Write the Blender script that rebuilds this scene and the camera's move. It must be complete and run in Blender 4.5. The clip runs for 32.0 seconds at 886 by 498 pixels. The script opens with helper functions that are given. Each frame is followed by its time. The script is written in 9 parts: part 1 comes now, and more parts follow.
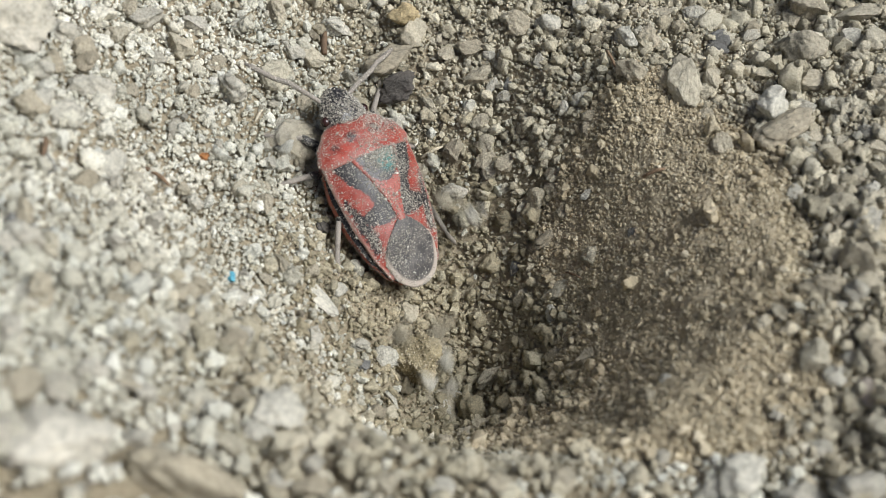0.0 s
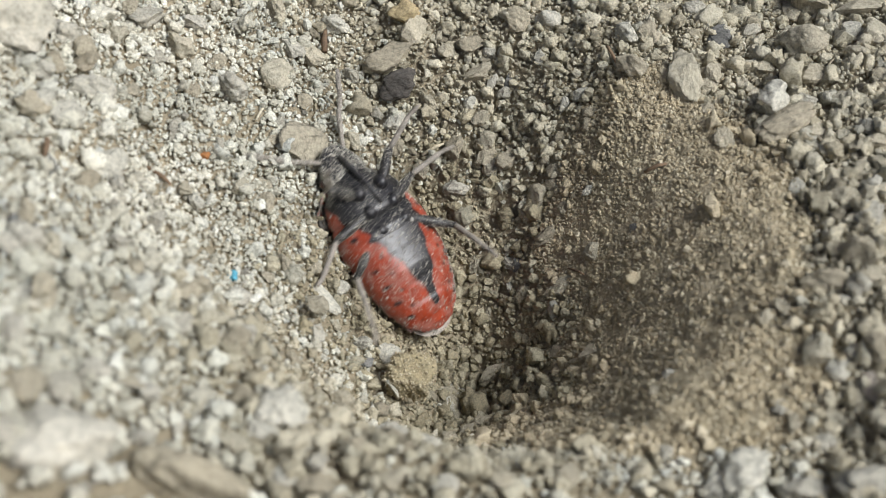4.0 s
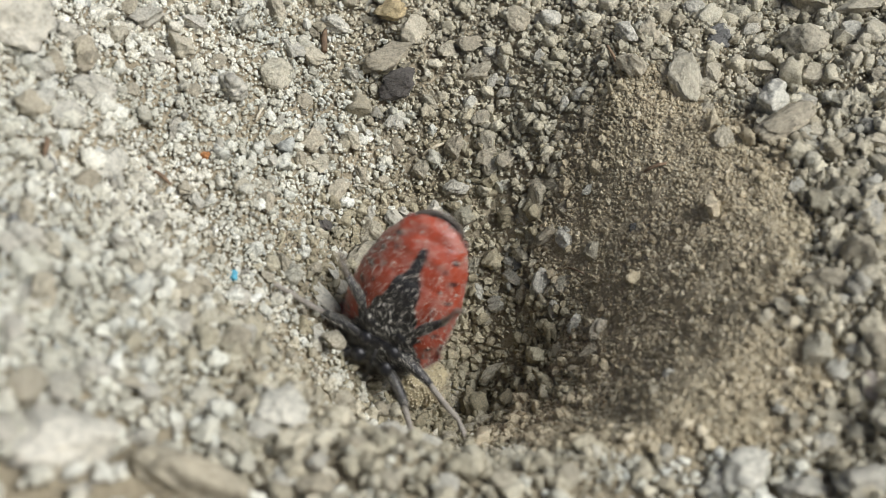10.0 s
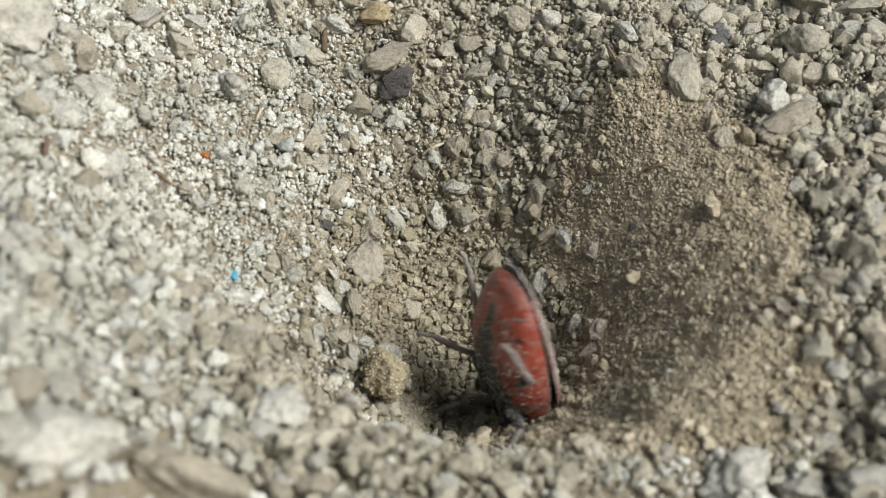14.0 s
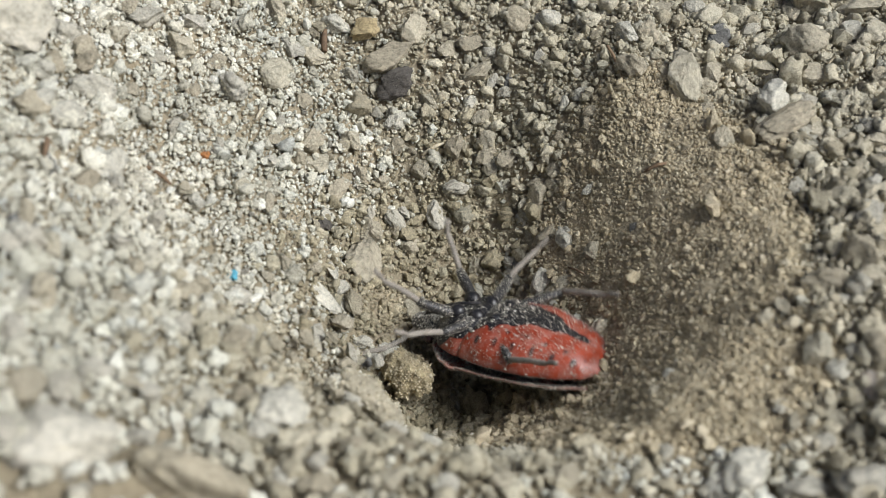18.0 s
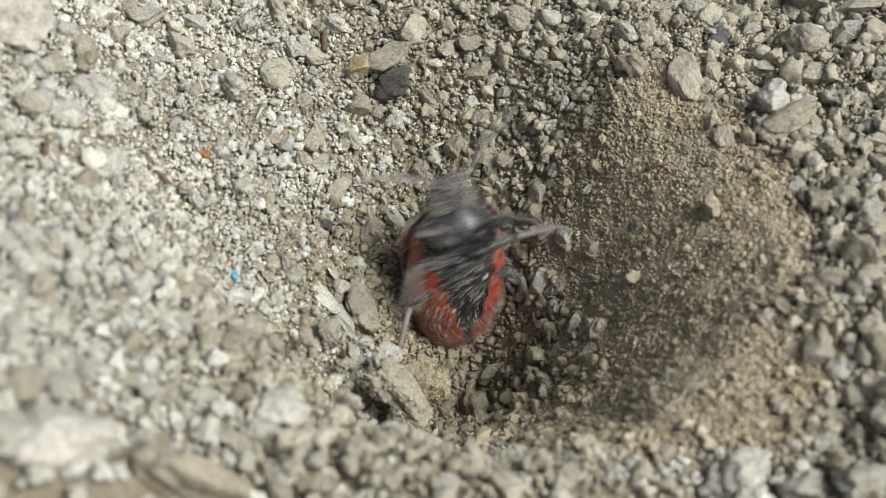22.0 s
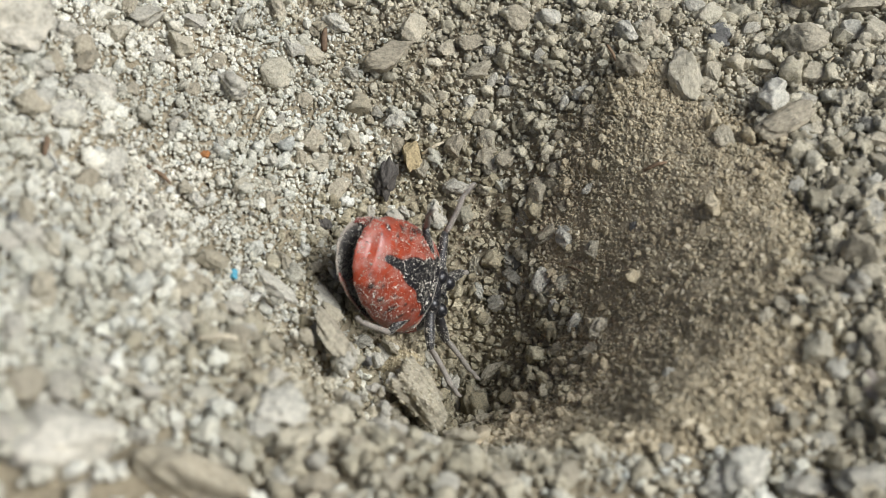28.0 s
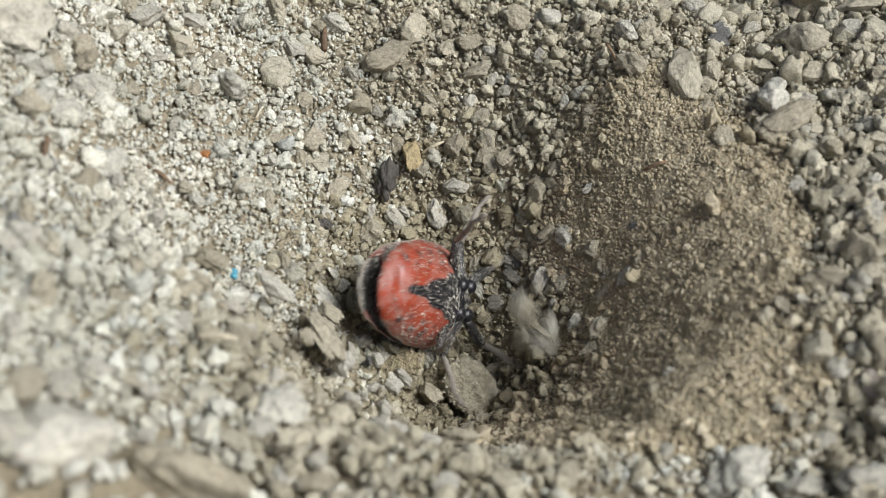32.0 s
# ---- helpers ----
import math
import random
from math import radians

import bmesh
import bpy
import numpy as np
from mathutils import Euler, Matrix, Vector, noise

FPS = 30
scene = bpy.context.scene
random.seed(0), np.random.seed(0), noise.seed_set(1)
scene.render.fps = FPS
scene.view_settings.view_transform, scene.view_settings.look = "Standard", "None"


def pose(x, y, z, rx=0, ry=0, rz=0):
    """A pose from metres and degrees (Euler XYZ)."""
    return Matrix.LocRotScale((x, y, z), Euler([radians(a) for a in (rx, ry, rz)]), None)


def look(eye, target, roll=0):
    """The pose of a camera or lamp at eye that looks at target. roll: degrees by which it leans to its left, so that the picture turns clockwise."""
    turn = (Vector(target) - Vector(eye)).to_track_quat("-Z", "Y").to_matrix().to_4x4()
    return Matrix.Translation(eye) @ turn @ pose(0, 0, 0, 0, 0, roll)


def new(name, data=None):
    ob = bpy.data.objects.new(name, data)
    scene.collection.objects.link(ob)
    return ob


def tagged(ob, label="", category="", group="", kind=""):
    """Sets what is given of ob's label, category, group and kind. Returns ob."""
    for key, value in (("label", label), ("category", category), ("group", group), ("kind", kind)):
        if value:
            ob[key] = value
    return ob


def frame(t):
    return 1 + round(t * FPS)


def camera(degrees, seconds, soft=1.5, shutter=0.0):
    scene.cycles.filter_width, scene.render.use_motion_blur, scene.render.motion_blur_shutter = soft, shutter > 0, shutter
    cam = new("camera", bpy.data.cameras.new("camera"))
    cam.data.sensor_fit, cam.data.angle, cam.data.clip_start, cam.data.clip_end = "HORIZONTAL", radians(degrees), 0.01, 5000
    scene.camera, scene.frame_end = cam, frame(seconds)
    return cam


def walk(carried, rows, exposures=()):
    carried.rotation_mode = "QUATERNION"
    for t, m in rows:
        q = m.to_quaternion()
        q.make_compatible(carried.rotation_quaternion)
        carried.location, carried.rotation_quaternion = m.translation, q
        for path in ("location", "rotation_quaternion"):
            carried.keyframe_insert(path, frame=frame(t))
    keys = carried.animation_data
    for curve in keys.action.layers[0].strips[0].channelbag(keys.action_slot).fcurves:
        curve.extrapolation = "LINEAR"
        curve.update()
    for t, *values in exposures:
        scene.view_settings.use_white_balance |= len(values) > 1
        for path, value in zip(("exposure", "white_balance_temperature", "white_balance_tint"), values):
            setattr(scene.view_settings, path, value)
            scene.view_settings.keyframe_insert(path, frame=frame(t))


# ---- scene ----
# Everything is laid out in millimetres and scaled to metres.
MM = 0.001
LENS = 38.0
EYE = (-1.52 * MM, -35.9 * MM, 33.0 * MM)
PITCH = 45.0

cam = camera(LENS, 32.0, soft=0.6, shutter=0.8)
cam.data.dof.use_dof = True
cam.data.dof.focus_distance = 0.0568
cam.data.dof.aperture_fstop = 74.0


def eye_pose(pan, tilt, roll):
    return pose(*EYE, 90 - PITCH, 0, 0) @ pose(0, 0, 0, tilt, pan, roll)


# the camera is settled by hand in the first two seconds, then stands
walk(cam, [
    (0.0, eye_pose(-0.09, 0.15, 0.50)),
    (0.5, eye_pose(-0.07, 0.11, 0.38)),
    (1.0, eye_pose(-0.07, 0.10, 0.36)),
    (1.5, eye_pose(-0.05, 0.09, 0.24)),
    (2.0, eye_pose(0.0, 0.03, 0.06)),
    (3.0, eye_pose(0.0, 0.03, 0.06)),
    (5.5, eye_pose(0.0, 0.0, 0.0)),
    (13.0, eye_pose(0.0, 0.0, 0.0)),
    (32.0, eye_pose(0.0, -0.06, -0.02)),
])

# bright overcast daylight from the side of the fine-grained wall
SUN_UP, SUN_ROUND = 49.0, -20.0
world = bpy.data.worlds.new("daylight")
scene.world = world
world.use_nodes = True
wn, wl = world.node_tree.nodes, world.node_tree.links
sky = wn.new("ShaderNodeTexSky")
sky.sky_type = "NISHITA"
sky.sun_disc = False
sky.sun_elevation = radians(SUN_UP)
sky.sun_rotation = radians(90 - SUN_ROUND)
sky.air_density, sky.dust_density, sky.ozone_density = 0.6, 4.5, 0.0
wl.new(sky.outputs["Color"], wn["Background"].inputs["Color"])
wn["Background"].inputs["Strength"].default_value = 0.077

sun = new("sun", bpy.data.lights.new("sun", "SUN"))
sun.data.energy = 3.8
sun.data.angle = radians(34)
sun.data.color = (0.93, 0.966, 1.0)
_r = radians(SUN_UP)
sun.matrix_world = look((math.cos(_r) * math.cos(radians(SUN_ROUND)), math.cos(_r) * math.sin(radians(SUN_ROUND)), math.sin(_r)), (0, 0, 0))
scene.view_settings.exposure = 0.12


# ---- relief of the pit, in millimetres ----
PIT_DEEP = 13.0


def value_noise(x, y, size, seed):
    """Smooth noise from -1 to 1 with lumps of that size."""
    table = np.random.RandomState(seed).uniform(-1, 1, (64, 64))
    u, v = np.asarray(x) / size + 1000.37, np.asarray(y) / size + 1000.71
    i, j = np.floor(u).astype(int), np.floor(v).astype(int)
    f, g = u - i, v - j
    f, g = f * f * (3 - 2 * f), g * g * (3 - 2 * g)
    t = lambda a, b: table[a % 64, b % 64]
    return (t(i, j) * (1 - f) + t(i + 1, j) * f) * (1 - g) + (t(i, j + 1) * (1 - f) + t(i + 1, j + 1) * f) * g


RIM_TURN = np.radians([-154, -122, -96, -79, -59, -44, -27, -8, 14, 32, 57, 80, 110, 140, 170])
RIM_AWAY = np.array([10.9, 10.8, 11.2, 12.0, 13.6, 13.8, 13.2, 12.2, 11.4, 11.0, 11.6, 14.0, 15.4, 15.0, 12.4])


def rim(a):
    """The pit's radius in the direction a: shorter towards the viewer, longer away."""
    return np.interp(a, RIM_TURN, RIM_AWAY, period=2 * math.pi)


def fineness(x, y):
    """1 where the wall is of fine sifted sand, 0 where it is coarse."""
    x, y = np.asarray(x, float), np.asarray(y, float)
    a = np.degrees(np.arctan2(y, x)) + 9 * value_noise(x, y, 2.5, 11)
    r = np.hypot(x, y) / rim(np.arctan2(y, x)) + 0.10 * value_noise(x, y, 2.0, 12) + 0.05 * value_noise(x, y, 0.7, 14)
    smooth = lambda v, lo, hi: np.clip((v - lo) / (hi - lo), 0, 1)
    return smooth(a, -100, -70) * (1 - smooth(a, 38, 66)) * (1 - smooth(r + 0.3 * smooth(-a, 48, 85), 0.82, 1.08)) * smooth(r, 0.22, 0.42)


def relief(x, y):
    x, y = np.asarray(x, float), np.asarray(y, float)
    r, a = np.hypot(x, y), np.arctan2(y, x)
    inside = np.clip(1 - np.sqrt(r * r + 1.0) / rim(a), 0, 1)
    bowl = 1 + 0.28 * np.clip(1 + 1.2 * np.sin(a), 0, 1) + 0.22 * np.clip(np.cos(a + 0.35), 0, 1) ** 1.5 - 0.52 * np.clip(np.cos(a + 2.1), 0, 1) ** 2
    cone = np.where(inside > 0, -PIT_DEEP * inside ** bowl, (r / rim(a) - 1) * (0.3 + 0.62 * np.clip(np.cos(a - 2.6), 0, 1)) * PIT_DEEP)
    cone = cone + 0.65 * np.clip(np.cos(a - 0.15), 0, 1) * np.exp(-((inside - 0.36) / 0.22) ** 2) * (inside > 0)
    cone = cone + 0.35 * value_noise(x, y, 4.5, 3) * np.clip(r / 6, 0, 1)
    flat = 0.4 * value_noise(x, y, 7.0, 5) + 0.64 * np.clip(-x - 8, 0, 22) + 0.10 * np.clip(-y - 11, 0, 30) * np.clip(0.5 - x / 12, 0, 1.5) + 0.15 * np.clip(x - 12, 0, 20)
    flat = flat - 2.3 * np.exp(-((x - 6) / 7) ** 2) * np.clip((-y - 4) / 6, 0, 1)
    k = 1.0
    h = np.clip(0.5 + 0.5 * (flat - cone) / k, 0, 1)
    z = flat * (1 - h) + cone * h - k * h * (1 - h)
    z = z + (1 - fineness(x, y)) * np.clip(r / 5, 0.3, 1) * (0.30 * value_noise(x, y, 2.1, 31) + 0.24 * value_noise(x, y, 1.1, 32) + 0.12 * value_noise(x, y, 0.55, 33))
    z = z + fineness(x, y) * (0.16 * value_noise(x, y, 1.7, 27) + 0.10 * value_noise(x, y, 0.8, 24) + 0.09 * value_noise(x, y, 0.45, 25) + 0.05 * value_noise(x, y, 0.3, 26))
    # a low ledge where the sifted wall meets the stony back wall
    ledge = x - 4.9 - 0.19 * (y - 5.3) - 0.35 * value_noise(x, y, 1.4, 71)
    z = z + 0.75 / (1 + np.exp(-np.clip(ledge / 0.22, -30, 30))) * np.exp(-np.clip(ledge, 0, None) ** 2 / 5.0) * np.clip((y - 4.5) / 2, 0, 1) * np.clip((14.5 - y) / 2, 0, 1)
    far = np.clip((r - 40) / 60, 0, 1)
    return z * (1 - far)


# ---- materials ----
def material(name, rough=0.9):
    m = bpy.data.materials.new(name)
    m.use_nodes = True
    b = m.node_tree.nodes["Principled BSDF"]
    b.inputs["Roughness"].default_value = rough
    b.inputs["Specular IOR Level"].default_value = 0.25
    return m, m.node_tree.nodes, m.node_tree.links, b


def ramp(nodes, stops, mode="LINEAR"):
    r = nodes.new("ShaderNodeValToRGB")
    r.color_ramp.interpolation = mode
    e = r.color_ramp.elements
    while len(e) < len(stops):
        e.new(0.5)
    for slot, (p, c) in zip(e, stops):
        slot.position = p
        slot.color = (*c, 1) if len(c) == 3 else (c[0], c[0], c[0], 1)
    return r


def noise_node(nodes, links, coord, size, detail=4.0, rough=0.6):
    """Noise with lumps of that many millimetres."""
    n = nodes.new("ShaderNodeTexNoise")
    n.inputs["Scale"].default_value = 1.0 / (size * MM)
    n.inputs["Detail"].default_value = detail
    n.inputs["Roughness"].default_value = rough
    links.new(coord, n.inputs["Vector"])
    return n


def mix(nodes, links, a, b, fac, blend="MIX"):
    """a, b: a socket or a colour; fac: a socket or a number."""
    m = nodes.new("ShaderNodeMix")
    m.data_type, m.blend_type = "RGBA", blend
    for key, v in ((6, a), (7, b), (0, fac)):
        if isinstance(v, bpy.types.NodeSocket):
            links.new(v, m.inputs[key])
        else:
            m.inputs[key].default_value = (*v, 1) if key else v
    return m.outputs[2]


def bump(nodes, links, b, socket, distance, strength=1.0):
    n = nodes.new("ShaderNodeBump")
    n.inputs["Distance"].default_value = distance * MM
    n.inputs["Strength"].default_value = strength
    links.new(socket, n.inputs["Height"])
    links.new(n.outputs["Normal"], b.inputs["Normal"])


EARTH = [(0.0, (0.22, 0.207, 0.18)), (0.03, (0.37, 0.35, 0.295)), (0.3, (0.46, 0.442, 0.378)), (0.6, (0.54, 0.522, 0.455)),
         (0.8, (0.48, 0.474, 0.43)), (0.93, (0.62, 0.607, 0.54)), (0.96, (0.38, 0.387, 0.37)), (0.98, (0.66, 0.65, 0.60))]


def grain_material(name, stops, by_island, grit=0.09, tilt=1.0):
    """Dusty mineral grains, each of its own tone."""
    m, n, l, b = material(name, 0.95)
    where = n.new("ShaderNodeTexCoord").outputs["Object"]
    if by_island:
        own = n.new("ShaderNodeNewGeometry").outputs["Random Per Island"]
    else:
        own = n.new("ShaderNodeObjectInfo").outputs["Random"]
    tone = ramp(n, stops)
    l.new(own, tone.inputs["Fac"])
    big = noise_node(n, l, where, 5.0, 3.0)
    wide = ramp(n, [(0.35, (0.811, 0.82, 0.79)), (0.7, (1.08, 1.07, 1.04))])
    l.new(big.outputs["Fac"], wide.inputs["Fac"])
    c = mix(n, l, tone.outputs["Color"], wide.outputs["Color"], 1.0, "MULTIPLY")
    dust = noise_node(n, l, where, grit, 5.0, 0.75)
    speck = ramp(n, [(0.30, (0.5, 0.5, 0.48)), (0.5, (1.0, 1.0, 1.0)), (0.72, (1.38, 1.36, 1.31))])
    l.new(dust.outputs["Fac"], speck.inputs["Fac"])
    c = mix(n, l, c, speck.outputs["Color"], 1.0, "MULTIPLY")
    l.new(c, b.inputs["Base Color"])
    rough = noise_node(n, l, where, 3.5 * grit, 3.0, 0.6)
    both = mix(n, l, dust.outputs["Color"], rough.outputs["Color"], 0.6)
    bump(n, l, b, both, 0.16 * tilt)
    return m


def soil_material():
    m, n, l, b = material("soil", 0.97)
    where = n.new("ShaderNodeTexCoord").outputs["Object"]
    fine = noise_node(n, l, where, 0.16, 5.0, 0.75)
    tone = ramp(n, [(0.25, (0.32, 0.272, 0.19)), (0.5, (0.435, 0.375, 0.27)), (0.75, (0.54, 0.474, 0.352))])
    l.new(fine.outputs["Fac"], tone.inputs["Fac"])
    broad = noise_node(n, l, where, 6.0, 3.0)
    wide = ramp(n, [(0.35, (0.82, 0.82, 0.78)), (0.7, (1.06, 1.05, 1.03))])
    l.new(broad.outputs["Fac"], wide.inputs["Fac"])
    l.new(mix(n, l, tone.outputs["Color"], wide.outputs["Color"], 1.0, "MULTIPLY"), b.inputs["Base Color"])
    bump(n, l, b, fine.outputs["Fac"], 0.22)
    return m


def chitin_material(name, base, dark=(0.012, 0.012, 0.014), dusty=0.5, rough=0.42, speck=0.085, veil=0.13, fray=0.95):
    """Insect skin: base colour, a dark pattern, a green sheen and pale edges from the colour layer, powdered with dust."""
    m, n, l, b = material(name, rough)
    where = n.new("ShaderNodeTexCoord").outputs["Object"]
    att = n.new("ShaderNodeVertexColor")
    att.layer_name = "pattern"
    sep = n.new("ShaderNodeSeparateColor")
    l.new(att.outputs["Color"], sep.inputs["Color"])
    blotch = noise_node(n, l, where, 0.5, 3.0)
    tone = ramp(n, [(0.3, tuple(v * 0.72 for v in base)), (0.7, tuple(min(1, v * 1.2) for v in base))])
    l.new(blotch.outputs["Fac"], tone.inputs["Fac"])
    edge = n.new("ShaderNodeMath")
    edge.operation = "MULTIPLY_ADD"
    jag = noise_node(n, l, where, 0.16, 5.0, 0.75)
    l.new(jag.outputs["Fac"], edge.inputs[0])
    edge.inputs[1].default_value = fray
    l.new(sep.outputs["Red"], edge.inputs[2])
    hard = ramp(n, [(0.5 * fray + 0.35, (0.0,)), (min(1.0, 0.5 * fray + 0.54), (1.0,))])
    l.new(edge.outputs[0], hard.inputs["Fac"])
    c = mix(n, l, tone.outputs["Color"], dark, hard.outputs["Color"])
    c = mix(n, l, c, (0.035, 0.24, 0.215), sep.outputs["Green"])
    c = mix(n, l, c, (0.50, 0.43, 0.36), sep.outputs["Blue"])
    cells = n.new("ShaderNodeTexVoronoi")
    cells.inputs["Scale"].default_value = 1.0 / (speck * MM)
    l.new(where, cells.inputs["Vector"])
    dot = ramp(n, [(0.2, (0.45,)), (0.38, (0.0,))])
    l.new(cells.outputs["Distance"], dot.inputs["Fac"])
    patch = noise_node(n, l, where, 0.45, 5.0, 0.7)
    thick = ramp(n, [(0.60 - 0.32 * dusty, (0.0,)), (0.80 - 0.30 * dusty, (1.0,))])
    l.new(patch.outputs["Fac"], thick.inputs["Fac"])
    cover = n.new("ShaderNodeMath")
    cover.operation = "MULTIPLY"
    l.new(dot.outputs["Color"], cover.inputs[0])
    l.new(thick.outputs["Color"], cover.inputs[1])
    haze = n.new("ShaderNodeMath")
    haze.operation = "MULTIPLY_ADD"
    l.new(hard.outputs["Color"], haze.inputs[0])
    haze.inputs[1].default_value = -0.96 * veil * dusty
    haze.inputs[2].default_value = veil * dusty
    film = n.new("ShaderNodeMath")
    film.operation = "MULTIPLY_ADD"
    l.new(thick.outputs["Color"], film.inputs[0])
    l.new(haze.outputs[0], film.inputs[1])
    l.new(cover.outputs[0], film.inputs[2])
    film.use_clamp = True
    c = mix(n, l, c, (0.42, 0.385, 0.335), film.outputs[0])
    l.new(c, b.inputs["Base Color"])
    gloss = ramp(n, [(0.0, (rough,)), (0.5, (0.9,))])
    l.new(film.outputs[0], gloss.inputs["Fac"])
    l.new(gloss.outputs["Color"], b.inputs["Roughness"])
    b.inputs["Specular IOR Level"].default_value = 0.5
    bump(n, l, b, cover.outputs[0], 0.035)
    return m


SOIL = soil_material()
GRIT = grain_material("grit", [(p, (1.30 * r, 1.31 * g, 1.30 * b)) for p, (r, g, b) in EARTH], True, 0.09, 1.5)
WARM = grain_material("warm_grit", [(p, (1.0 * r, 0.95 * g, 0.85 * b)) for p, (r, g, b) in EARTH], True, 0.09, 1.4)
# browner than EARTH, and darkened so the pit's shade is in the colour
SHADED_DUG = grain_material("dug_grit", [(p, (0.80 * r, 0.74 * g, 0.61 * b)) for p, (r, g, b) in EARTH], True, 0.09, 1.3)
FINE = grain_material("sifted_sand", [(0.0, (0.34, 0.284, 0.193)), (0.15, (0.435, 0.37, 0.26)), (0.5, (0.495, 0.427, 0.305)), (0.85, (0.555, 0.484, 0.354)), (0.97, (0.64, 0.573, 0.442))], True, 0.06, 0.9)
PALE = grain_material("pale_stone", [(0.0, (0.46, 0.435, 0.37)), (0.5, (0.53, 0.505, 0.44)), (1.0, (0.60, 0.58, 0.51))], False, 0.16, 2.0)
TAN = grain_material("tan_stone", [(0.0, (0.37, 0.33, 0.255)), (0.5, (0.455, 0.41, 0.32)), (1.0, (0.53, 0.485, 0.385))], False, 0.16, 2.0)
GREY = grain_material("grey_stone", [(0.0, (0.385, 0.35, 0.276)), (0.5, (0.46, 0.422, 0.336)), (1.0, (0.52, 0.485, 0.39))], False, 0.16, 2.0)
SLATE = grain_material("slate_stone", [(0.0, (0.18, 0.178, 0.172)), (0.5, (0.24, 0.237, 0.23)), (1.0, (0.285, 0.283, 0.275))], False, 0.16, 2.0)
DARK = grain_material("dark_stone", [(0.0, (0.085, 0.075, 0.07)), (1.0, (0.125, 0.115, 0.105))], False, 0.16, 2.0)
PINK = grain_material("pinkish_stone", [(0.0, (0.482, 0.42, 0.37)), (1.0, (0.54, 0.48, 0.43))], False, 0.16, 2.0)
RUST = grain_material("rust_chip", [(0.0, (0.40, 0.17, 0.07)), (1.0, (0.48, 0.22, 0.09))], False)
AMBER = grain_material("amber_stone", [(0.0, (0.46, 0.37, 0.22)), (1.0, (0.54, 0.44, 0.27))], False, 0.16, 2.0)
CLOD = grain_material("sand_clod", [(0.0, (0.38, 0.345, 0.265)), (1.0, (0.44, 0.40, 0.315))], False, 0.14, 1.8)
STRAW = grain_material("dry_straw", [(0.0, (0.50, 0.43, 0.31)), (1.0, (0.66, 0.60, 0.48))], False, 0.2, 0.5)
ROOT = grain_material("dark_root", [(0.0, (0.16, 0.11, 0.075)), (1.0, (0.26, 0.18, 0.12))], False, 0.2, 0.5)
OLIVE = grain_material("olive_clod", [(0.0, (0.37, 0.315, 0.20)), (1.0, (0.42, 0.36, 0.235))], False, 0.14, 1.6)
BLUE = grain_material("blue_speck", [(0.0, (0.10, 0.36, 0.50)), (1.0, (0.14, 0.42, 0.55))], False, 0.05, 0.3)

RED_SHELL = chitin_material("red_shell", (0.29, 0.036, 0.02), dusty=0.55, rough=0.4, veil=0.36)
RED_BELLY = chitin_material("red_belly", (0.29, 0.042, 0.016), dusty=0.5, rough=0.3, veil=0.4, fray=0.35)
BLACK_SKIN = chitin_material("black_skin", (0.02, 0.02, 0.022), dusty=0.5, rough=0.34)
MEMBRANE = chitin_material("wing_membrane", (0.05, 0.047, 0.045), dusty=0.6, rough=0.5, veil=0.3)
LEG_SKIN = chitin_material("dusty_leg", (0.022, 0.021, 0.021), dusty=0.4, rough=0.45, speck=0.07)
PALE_LIMB = chitin_material("dust_coated_limb", (0.12, 0.104, 0.082), dusty=1.0, rough=0.85, speck=0.07, veil=0.5)
DUST = grain_material("dust_grain", [(0.0, (0.20, 0.187, 0.162)), (0.5, (0.40, 0.378, 0.335)), (0.85, (0.55, 0.53, 0.475)), (1.0, (0.70, 0.68, 0.63))], True, 0.05, 0.3)
EYE_SKIN = chitin_material("eye", (0.03, 0.012, 0.01), dusty=0.1, rough=0.2)


# ---- mesh helpers ----
def mesh_from(name, verts, tris, mat, smooth=True):
    """A mesh from arrays of places in metres and of triangles."""
    me = bpy.data.meshes.new(name)
    verts, tris = np.asarray(verts, np.float32), np.asarray(tris, np.int32)
    k = tris.shape[1]
    me.vertices.add(len(verts))
    me.vertices.foreach_set("co", verts.ravel())
    me.loops.add(tris.size)
    me.loops.foreach_set("vertex_index", tris.ravel())
    me.polygons.add(len(tris))
    me.polygons.foreach_set("loop_start", np.arange(len(tris), dtype=np.int32) * k)
    me.polygons.foreach_set("loop_total", np.full(len(tris), k, np.int32))
    me.polygons.foreach_set("use_smooth", np.full(len(tris), smooth))
    me.update(calc_edges=True)
    me.materials.append(mat)
    return me


def ball(level):
    bm = bmesh.new()
    bmesh.ops.create_icosphere(bm, subdivisions=level, radius=1.0)
    v = np.array([p.co[:] for p in bm.verts])
    f = np.array([[q.index for q in p.verts] for p in bm.faces])
    bm.free()
    return v, f


BALLS = {k: ball(k) for k in (1, 2, 3, 4)}
OCTA = (np.array([(1, 0, 0), (-1, 0, 0), (0, 1, 0), (0, -1, 0), (0, 0, 1), (0, 0, -1)], float),
        np.array([(a, b, c) if (a == 0) ^ (b == 2) ^ (c == 4) else (a, c, b) for a in (0, 1) for b in (2, 3) for c in (4, 5)]))


